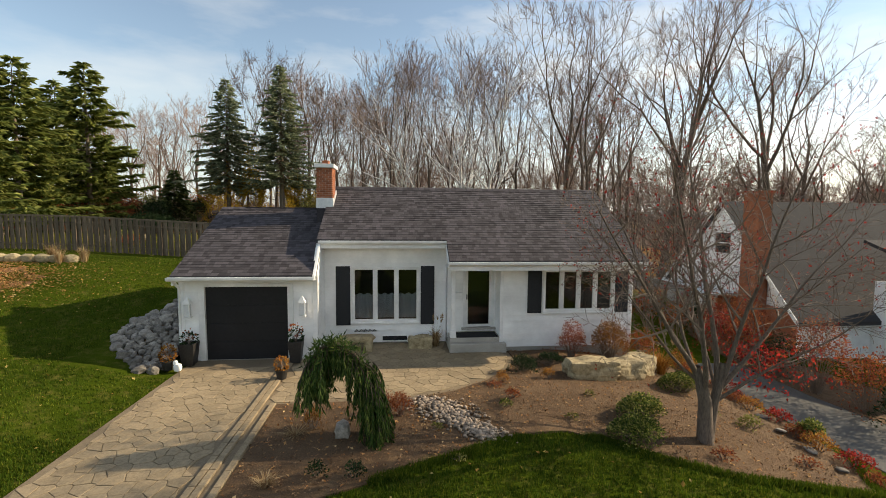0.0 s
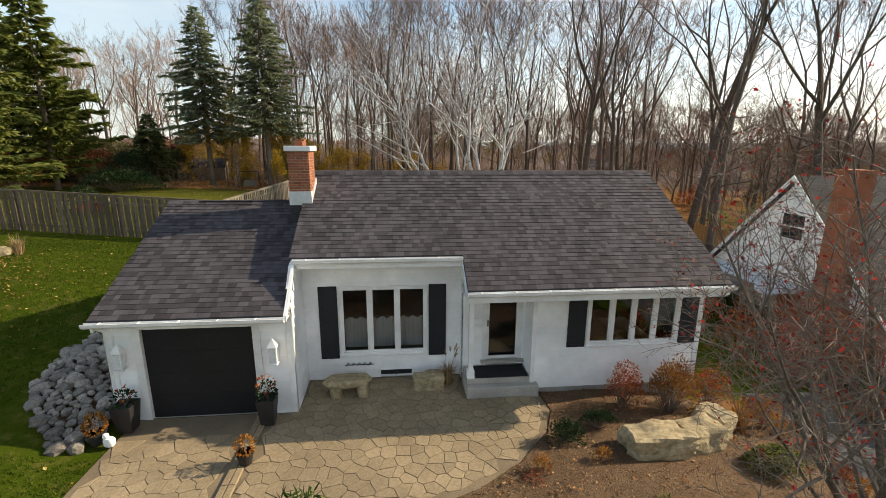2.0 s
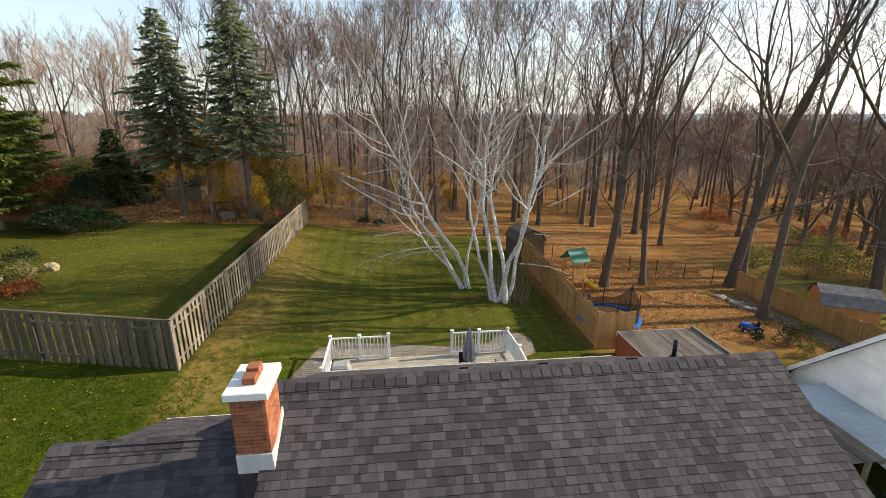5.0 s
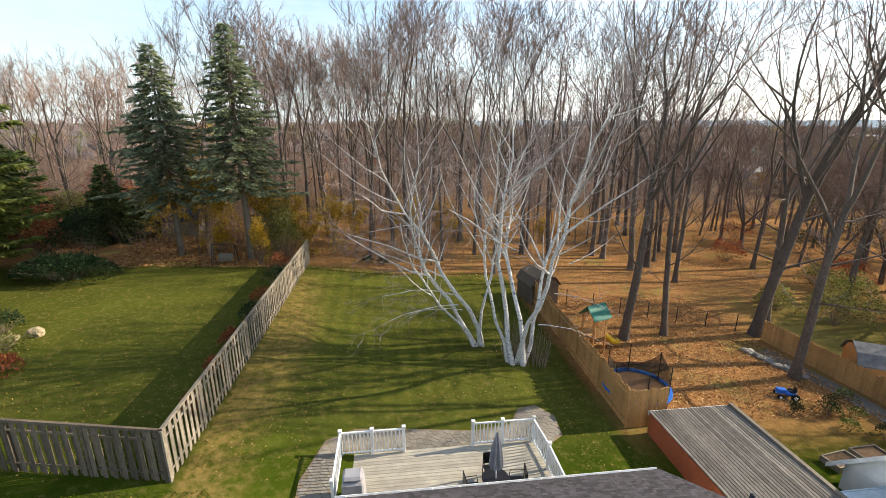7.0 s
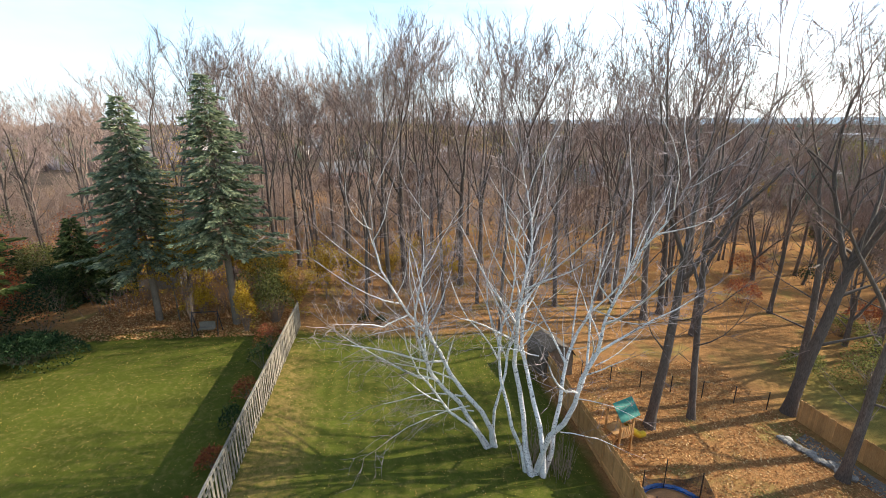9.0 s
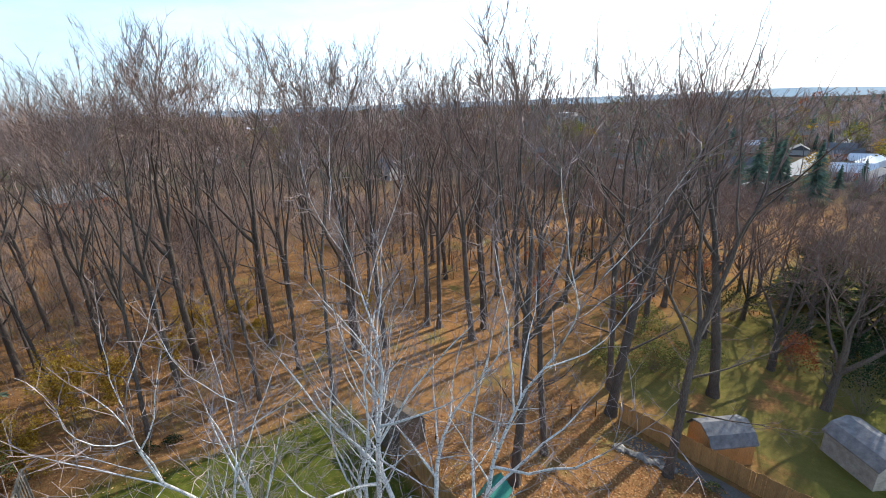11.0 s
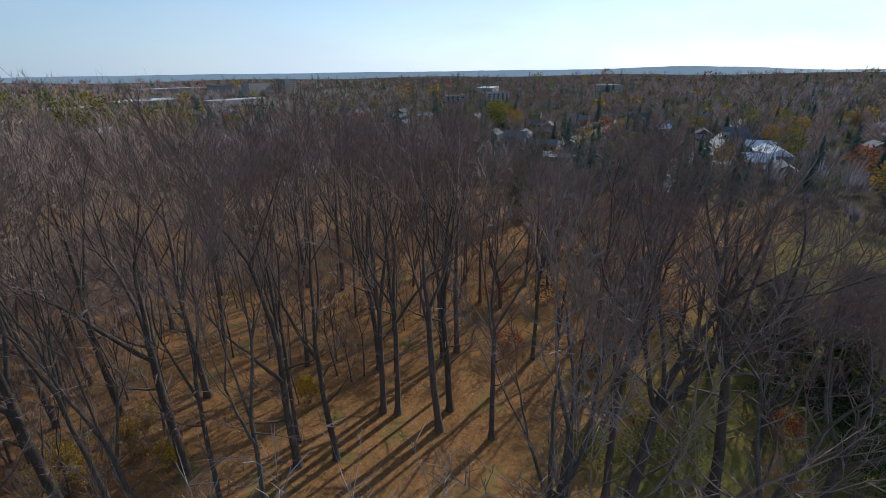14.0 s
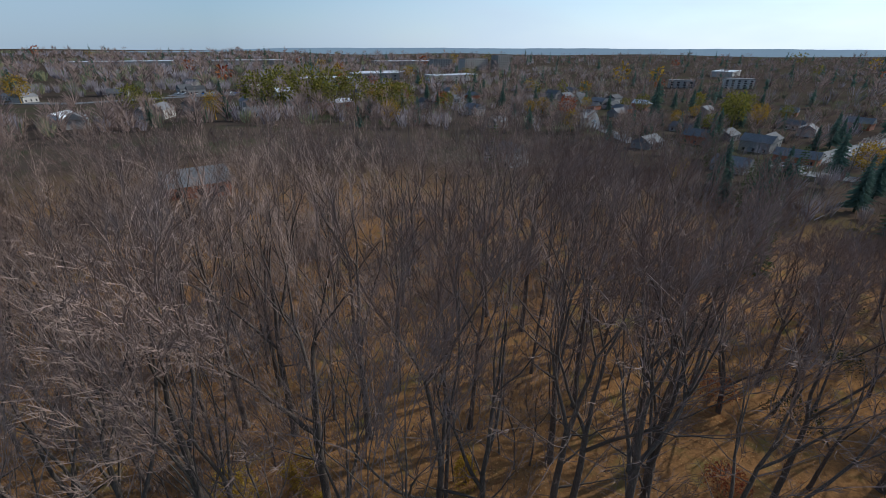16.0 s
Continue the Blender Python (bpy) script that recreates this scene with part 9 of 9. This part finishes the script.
# ---- the town and the hills ----
def far_house(x, y, turn, w, d, h, white=False, brick=False):
    t = thing("town_house", "small gabled house of the town among trees", "house", "houses of the town", at=pose(x, y, ground_z(x, y) - 0.3, 0, 0, turn))
    wall = part("wall", boxes((-w / 2, -d / 2, 0, w / 2, d / 2, h)), MAT["brick" if brick else "far_wall"], t)
    bm = bmesh.new()
    rise = d * 0.3
    q = [(-w / 2 - 0.4, -d / 2 - 0.4, h - 0.15), (w / 2 + 0.4, -d / 2 - 0.4, h - 0.15), (w / 2 + 0.4, 0, h + rise), (-w / 2 - 0.4, 0, h + rise), (w / 2 + 0.4, d / 2 + 0.4, h - 0.15), (-w / 2 - 0.4, d / 2 + 0.4, h - 0.15)]
    v = [bm.verts.new(c) for c in q]
    for f in ((0, 1, 2, 3), (3, 2, 4, 5), (0, 3, 5), (1, 4, 2), (5, 4, 1, 0)):
        bm.faces.new([v[i] for i in f])
    part("roof", bm, MAT["far_white" if white else "far_roof"], t)
    n = max(2, int(w / 3))
    for s in (-1, 1):
        for i in range(n):
            cx = -w / 2 + w * (i + 0.5) / n
            y0 = s * d / 2
            part("window", boxes((cx - 0.5, min(y0, y0 + s * 0.04), 0.9, cx + 0.5, max(y0, y0 + s * 0.04), 2.1)), MAT["window_dark"], wall)


rng = random.Random(17)
placed = [(231, 352), (228, 279), (147, 167), (71, 144), (205, 179), (218, 300), (270, 250), (285, 423), (236, 300), (254, 290), (210, 262), (244, 325), (262, 330), (283, 74), (292, 96), (190, 152), (170, 38), (192, 50), (206, 46), (252, 60), (232, 54), (202, 98), (214, 104), (160, 82)]
for i, (x, y) in enumerate(placed):
    far_house(x, y, 20 + 90 * (i % 2), 11, 8, (3.2, 4.8)[i % 3 == 0], i in (9, 17, 18, 19, 20), i % 4 == 1 or i == 16)
while len(placed) < 74:
    a, r = rng.uniform(-0.25, 1.75), rng.uniform(95, 420)
    x, y = 10 + r * math.cos(a), 20 + r * math.sin(a)
    if a > 0.75 and r < 235 or r < 150:
        continue
    if any((x - p) ** 2 + (y - q) ** 2 < 17 ** 2 for p, q in placed):
        continue
    placed.append((x, y))
    far_house(x, y, rng.choice((20, 110)) + rng.uniform(-8, 8), rng.uniform(9, 14), rng.uniform(7, 9), rng.uniform(2.8, 5.2), rng.random() < 0.06, rng.random() < 0.3)
for i in range(16):
    a, r = rng.uniform(1.6, 2.2), rng.uniform(230, 480)
    far_house(10 + r * math.cos(a), 20 + r * math.sin(a), rng.uniform(0, 180), rng.uniform(9, 14), 8, rng.uniform(3, 5), rng.random() < 0.2, False)
# houses beyond the western gardens
for x, y, tr in ((68, 9, 75), (-10, 118, 15)):
    far_house(x, y, tr, 11, 8, 3.0, False, True)


def big_block(x, y, turn, w, d, h, floors, label):
    t = thing("town_block", label, "building", "large buildings of the town", at=pose(x, y, ground_z(x, y) - 1, 0, 0, turn))
    wall = part("wall", boxes((-w / 2, -d / 2, 0, w / 2, d / 2, h)), MAT["far_wall"], t)
    part("roof", boxes((-w / 2 - 0.3, -d / 2 - 0.3, h, w / 2 + 0.3, d / 2 + 0.3, h + 0.6)), MAT["far_roof" if floors > 2 else "far_white"], t)
    for f in range(floors):
        z = 1.2 + (h - 1.5) * f / floors
        for s in (-1, 1):
            n = int(w / 5.5) if floors > 2 else int(w / 12)
            for k in range(n):
                cx = -w / 2 + w * (k + 0.5) / n
                part("window", boxes((cx - 1.3, min(s * d / 2, s * d / 2 + s * 0.1), z, cx + 1.3, max(s * d / 2, s * d / 2 + s * 0.1), z + 1.5)), MAT["window_dark"], wall)


for x, y, tr, w, d, h, fl in ((380, 900, 20, 60, 20, 22, 6), (440, 900, 20, 34, 20, 28, 8), (340, 980, 10, 46, 18, 20, 5), (443, 440, -40, 26, 12, 9, 3), (500, 415, -40, 30, 12, 11, 4), (130, 640, 5, 60, 24, 9, 2), (230, 620, 15, 70, 24, 8, 2), (150, 700, 5, 60, 30, 8, 2), (60, 560, 8, 56, 24, 7, 1), (700, 600, 30, 70, 30, 9, 2), (-40, 1050, 5, 130, 40, 9, 1), (-240, 1000, 10, 150, 40, 9, 1), (330, 1250, 10, 160, 50, 10, 1), (820, 420, 60, 60, 24, 12, 3)):
    big_block(x, y, tr, w, d, h, fl, "long flat-roofed pale building far across the town")


def strip_road(name, pts, w, label):
    V, F = [], []
    fine = []
    for (ax, ay), (bx, by) in zip(pts, pts[1:]):
        for i in range(12):
            fine.append((ax + (bx - ax) * i / 12, ay + (by - ay) * i / 12))
    fine.append(pts[-1])
    for i, (x, y) in enumerate(fine):
        x2, y2 = fine[min(i + 1, len(fine) - 1)]
        x0, y0 = fine[max(i - 1, 0)]
        L = math.hypot(x2 - x0, y2 - y0)
        nx, ny = -(y2 - y0) / L, (x2 - x0) / L
        for s in (-1, 1):
            px, py = x + nx * s * w / 2, y + ny * s * w / 2
            V += [(px, py, max(ground_z(px, py), ground_z(x, y)) + 0.25), (px, py, ground_z(px, py) - 0.5)]
    for i in range(len(fine) - 1):
        a = i * 4
        F += [(a, a + 4, a + 6, a + 2), (a + 1, a + 5, a + 4, a), (a + 2, a + 6, a + 7, a + 3)]
    tagged(new(name, mesh_of(name, V, F, MAT["road_far"])), label, "road", kind="structure")


MAT["road_far"] = surface("pale_road", (0.13, 0.127, 0.123), (0.21, 0.205, 0.2), 2, 0.1, 0.9, 0.1)
strip_road("road", [(199, 55), (176, 96), (158, 121), (194, 132), (237, 145), (277, 153), (420, 190)], 9, "pale street curving through the town")
strip_road("road", [(120, 52), (145.5, 60), (203, 71), (266, 83), (322, 91), (420, 108)], 8, "pale street running east between houses")
strip_road("road", [(150, 176), (172, 235), (197, 271), (249, 350), (300, 430)], 8, "pale side street between houses")
strip_road("road", [(-150, 375), (-111, 360), (-64, 382), (-24, 392)], 9, "pale road far behind the wood")
strip_road("parking_ground", [(-64, 410), (-20, 402)], 30, "pale parking ground far behind the wood")


def parked_car(x, y, turn, col):
    t = thing("parked_car", "small parked car seen far off", "car", "parked cars", at=pose(x, y, ground_z(x, y) + 0.27, 0, 0, turn))
    bm = boxes((-2.1, -0.85, 0.25, 2.1, 0.85, 0.85), bevel=0.12)
    part("body", bm, MAT[col], t)
    bm = boxes((-1.2, -0.75, 0.85, 1.0, 0.75, 1.4), bevel=0.1)
    for v in bm.verts:
        if v.co.z > 1.2:
            v.co.x *= 0.75
    part("cabin", bm, MAT["window_dark"], t)
    for wx in (-1.3, 1.3):
        for wy in (-0.8, 0.8):
            bm = bmesh.new()
            bmesh.ops.create_cone(bm, cap_ends=True, segments=12, radius1=0.32, radius2=0.32, depth=0.2, matrix=Matrix.Translation((wx, wy, 0.32)) @ Matrix.Rotation(math.pi / 2, 4, "X"))
            part("wheel", bm, MAT["rubber"], t)


for x, y, tr, c in ((166, 124, 17, "far_white"), (205, 136, 17, "dark_metal"), (230, 142, 17, "far_white"), (180, 90, -60, "blue"), (176, 240, 60, "far_white"), (205, 285, 55, "far_white")):
    parked_car(x, y, tr, c)
for i in range(20):
    parked_car(-62 + (i % 10) * 4.4, 402 + (i // 10) * 8, 95, ("far_white", "far_white", "dark_metal", "far_white", "blue")[i % 5])


# tree clumps between the far houses, joined by colour
def town_trees(name, material, label, n, seed, stem, near=110, spots=()):
    rng = random.Random(seed)
    V, F = [], []
    k = 0
    while k < n:
        if k < len(spots):
            x, y, h = spots[k]
            r = math.hypot(x - 10, y - 20)
        else:
            a, r = rng.uniform(-0.45, 2.5), near + 1900 * rng.random() ** 1.7
            x, y = 10 + r * math.cos(a), 20 + r * math.sin(a)
            h = 10.5 * rng.uniform(0.7, 1.25) * (1 + r / 1100)
            if r < 215 and (0.75 < a or material == "far_brown") or (x < -20 and 300 < y < 470) or min(abs(y - 121 - (x - 158) * 0.3), abs(y - 60 - (x - 145) * 0.18)) < 7 and 150 < x < 290:
                continue
        if r < 420 and k >= len(spots) and any((x - p) ** 2 + (y - q) ** 2 < 150 for p, q in placed):
            continue
        k += 1
        z = ground_z(x, y)
        spike(V, F, (x, y, z - 0.5), (x, y, z + h * 0.8), 0.025 * h)
        near_by = r < 420
        if stem == "brush":
            for _ in range(100 if near_by else 22):
                d = rvec(rng)
                e = Vector((x + d.x * h * 0.40, y + d.y * h * 0.40, z + h * 0.62 + d.z * h * 0.38))
                q = Vector((x + d.x * h * 0.12, y + d.y * h * 0.12, e.z - h * rng.uniform(0.16, 0.34)))
                sliver(V, F, q, e, (0.013 if near_by else 0.035) * h)
        elif stem == "spire":
            for _ in range(330 if near_by else 44):
                u = rng.random() ** 0.8
                a2 = rng.uniform(0, 6.28)
                w = h * (0.27 * (1 - u) ** 0.8 + 0.012) * rng.uniform(0.45, 1.15)
                q = Vector((x, y, z + h * (0.1 + 0.9 * u)))
                e = q + Vector((math.cos(a2) * w, math.sin(a2) * w, -0.35 * w))
                sliver(V, F, q, e, (0.042 if near_by else 0.09) * h * (1.1 - 0.8 * u))
        else:
            for _ in range(520 if near_by else 44):
                d = rvec(rng)
                f = rng.uniform(0.45, 1.0)
                p = Vector((x + d.x * h * 0.40 * f, y + d.y * h * 0.40 * f, z + h * 0.60 + d.z * h * 0.38 * f))
                q = h * (0.06 if near_by else 0.16)
                leaf(V, F, p, d + rvec(rng) * 0.7, rvec(rng), q * rng.uniform(0.8, 1.5), q * rng.uniform(0.5, 0.9))
    tagged(new(name, mesh_of(name, V, F, MAT[material])), label, "trees", kind="stuff")


# brown and evergreen crowns carry the lift of haze in their raised colours
MAT["far_brown"] = leafy("far_brown_crowns", [(0.0, (0.185, 0.129, 0.109)), (0.5, (0.271, 0.192, 0.165)), (1.0, (0.385, 0.277, 0.231))], 0.95, 0.35)
MAT["far_green"] = leafy("far_evergreens", [(0.0, (0.066, 0.105, 0.077)), (0.5, (0.113, 0.161, 0.116)), (1.0, (0.166, 0.217, 0.154))], 0.9, 0.3)
MAT["far_gold"] = leafy("far_gold_crowns", [(0.0, (0.2, 0.11, 0.02)), (0.5, (0.38, 0.23, 0.03)), (1.0, (0.5, 0.33, 0.06))], 0.8, 0.3)
MAT["far_willow"] = leafy("far_willow_crowns", [(0.0, (0.1, 0.09, 0.02)), (0.5, (0.2, 0.18, 0.03)), (1.0, (0.34, 0.29, 0.06))], 0.8, 0.3)
def tree_spots(seed, n, low, high, r0=130, r1=480, a0=-0.1, a1=1.5):
    """Spots for single trees between the nearer houses of the town."""
    rs = random.Random(seed)
    out = []
    while len(out) < n:
        a, r = rs.uniform(a0, a1), rs.uniform(r0, r1)
        if a > 0.75 and r < 230:
            continue
        x, y = 10 + r * math.cos(a), 20 + r * math.sin(a)
        if any((x - p) ** 2 + (y - q) ** 2 < 60 for p, q in placed) or min(abs(y - 121 - (x - 158) * 0.3), abs(y - 60 - (x - 145) * 0.18)) < 8:
            continue
        out.append((x, y, rs.uniform(low, high)))
    return out


town_trees("town_trees_bare", "far_brown", "brown leafless trees among the houses of the town", 1700, 1, "brush")
town_trees("town_trees_green", "far_green", "dark evergreens among the houses of the town", 460, 2, "spire", 110, [(225, 247, 24), (122, 46.5, 15), (150, 38, 9), (156, 44, 7), (118, 108, 13), (236, 116, 15), (246, 110, 17), (255, 120, 15), (262, 128, 14), (-22, 300, 16), (130, 100, 12), (232, 150, 16), (300, 165, 20)] + tree_spots(1, 70, 8, 16))
town_trees("town_trees_gold", "far_gold", "golden autumn trees among the houses of the town", 70, 3, "round", 160, [(-139, 369, 17), (-22, 262, 13), (395, 483, 26), (423, 458, 22), (109, 116, 5), (116, 120, 6), (103, 112, 5), (72, 340, 15)] + tree_spots(2, 30, 8, 13))
town_trees("town_trees_willow", "far_willow", "yellow-green willows among the houses of the town", 50, 5, "round", 160, [(248, 212, 20), (240, 205, 17), (256, 218, 18), (9, 300, 25), (24, 312, 26), (40, 318, 26), (52, 312, 24), (66, 285, 22), (74, 280, 20), (-4, 296, 22), (32, 300, 22)] + tree_spots(3, 22, 9, 14))
town_trees("town_trees_rust", "rust_leaf", "rust-coloured autumn trees among the houses of the town", 26, 4, "round", 160)


# the brown canopy that fills the distance between the houses, joined
# distance haze is mixed into these base colours: all paler, the mauve bluer
MAT["canopy"] = leafy("distant_canopy", [(0.0, (0.140, 0.105, 0.092)), (0.45, (0.237, 0.177, 0.152)), (0.8, (0.321, 0.240, 0.190)), (0.9, (0.181, 0.128, 0.066)), (0.93, (0.077, 0.120, 0.074)), (1.0, (0.126, 0.165, 0.099))], 0.95, 0.3)
MAT["canopy_mauve"] = leafy("hazed_mauve_canopy", [(0.0, (0.185, 0.158, 0.170)), (0.5, (0.285, 0.247, 0.259)), (1.0, (0.413, 0.360, 0.365))], 0.95, 0.3)
MAT["canopy_olive"] = leafy("distant_olive_canopy", [(0.0, (0.096, 0.109, 0.072)), (0.5, (0.172, 0.181, 0.112)), (1.0, (0.303, 0.275, 0.144))], 0.95, 0.3)
rng = random.Random(88)
CROWNS = [([], [], "canopy"), ([], [], "canopy_mauve"), ([], [], "canopy_olive")]
for n, r0, r1, tall, wide, rods in ((420, 100, 230, 7.5, 0.16, 40), (1500, 215, 500, 8.5, 0.30, 30), (1500, 480, 1000, 11.0, 0.8, 16), (1500, 950, 2300, 13.0, 2.2, 9)):
    for _ in range(n):
        a, r = rng.uniform(-0.45, 2.5 if r0 > 100 else 0.8), math.sqrt(rng.uniform(r0 ** 2, r1 ** 2))
        x, y = 10 + r * math.cos(a), 20 + r * math.sin(a)
        if x > 140 and min(abs(y - 121 - (x - 158) * 0.3), abs(y - 60 - (x - 145) * 0.18)) < 10 and x < 300 or (-70 < x < -12 and 385 < y < 425) or (-155 < x < -5 and 262 < y < 398):
            continue
        if r < 420 and any(abs(x - p) < 8 and -13 < y - q < 7 for p, q in placed):
            continue
        V, F, _m = CROWNS[rng.choices((0, 1, 2), (3, 6, 3))[0]]
        h = tall * rng.uniform(0.6, 1.25)
        if r < 130:
            h = max(3.0, min(h, crown_limit(x, y)))
        R = h * rng.uniform(0.34, 0.5) * (1 + r / 1500)
        foot = Vector((x, y, ground_z(x, y)))
        for _ in range(rods):
            c, e = rng.uniform(0, 6.28), math.sqrt(rng.random())
            tip = foot + Vector((math.cos(c) * e * R, math.sin(c) * e * R, h * (0.45 + 0.55 * math.sqrt(1 - 0.85 * e * e)) * rng.uniform(0.85, 1.05)))
            root = foot + Vector((math.cos(c) * e * R * 0.45, math.sin(c) * e * R * 0.45, h * rng.uniform(0.05, 0.3)))
            sliver(V, F, root, tip, wide * rng.uniform(0.6, 1.4))
for V, F, m in CROWNS:
    tagged(new("town_canopy", mesh_of("town_canopy", V, F, MAT[m])), {"canopy": "brown", "canopy_mauve": "hazed mauve-grey leafless", "canopy_olive": "dull olive"}[m] + " treetops filling the distance between the houses", "trees", kind="stuff")

# wooden utility poles with wires beside the curving street
POLES = [(172, 108), (196, 119), (222, 128), (250, 137)]
for i, (x, y) in enumerate(POLES):
    t = thing("utility_pole", "wooden utility pole with a crossarm beside the street", "utility pole", "poles along the street", at=(x, y, ground_z(x, y) - 0.2))
    V, F = [], []
    tube(V, F, [(0, 0, 0), (0, 0, 11)], [0.16, 0.11], 7, True)
    add("pole", mesh_of("pole", V, F, MAT["oldwood"]), t)
    part("crossarm", boxes((-0.06, -1.2, 10.2, 0.06, 1.2, 10.35)), MAT["oldwood"], t)
for k in (-1.0, 0.0, 1.0):
    V, F = [], []
    for (ax, ay), (bx, by) in zip(POLES, POLES[1:]):
        pts = []
        for j in range(7):
            u = j / 6
            x, y = ax + (bx - ax) * u, ay + (by - ay) * u + k
            pts.append((x, y, (ground_z(ax, ay) * (1 - u) + ground_z(bx, by) * u) + 10.3 - 3.0 * u * (1 - u)))
        tube(V, F, pts, [0.05] * 7, 3)
    tagged(new("overhead_wire", mesh_of("overhead_wire", V, F, MAT["cable"])), "black overhead wire sagging between the poles", "wire", "wires over the street")


# the low ridge along the horizon, its blue haze painted on
def ridge_height(a):
    return 0.72 * (27 * smooth((a - 4) / 10) * (1 - smooth((a - 82) / 24)) + 11 * math.exp(-((a - 19) / 5.0) ** 2) + 1.3 * math.sin(a * 0.37) + 0.7 * math.sin(a * 1.07 + 1) + 0.5 * math.sin(a * 2.33) + 0.4 * math.sin(a * 5.1) + 5)


MAT["ridge"] = bpy.data.materials.new("hazed_ridge")
MAT["ridge"].use_nodes = True
rb = MAT["ridge"].node_tree.nodes["Principled BSDF"]
# air haze is put into the base colour and a weak emission
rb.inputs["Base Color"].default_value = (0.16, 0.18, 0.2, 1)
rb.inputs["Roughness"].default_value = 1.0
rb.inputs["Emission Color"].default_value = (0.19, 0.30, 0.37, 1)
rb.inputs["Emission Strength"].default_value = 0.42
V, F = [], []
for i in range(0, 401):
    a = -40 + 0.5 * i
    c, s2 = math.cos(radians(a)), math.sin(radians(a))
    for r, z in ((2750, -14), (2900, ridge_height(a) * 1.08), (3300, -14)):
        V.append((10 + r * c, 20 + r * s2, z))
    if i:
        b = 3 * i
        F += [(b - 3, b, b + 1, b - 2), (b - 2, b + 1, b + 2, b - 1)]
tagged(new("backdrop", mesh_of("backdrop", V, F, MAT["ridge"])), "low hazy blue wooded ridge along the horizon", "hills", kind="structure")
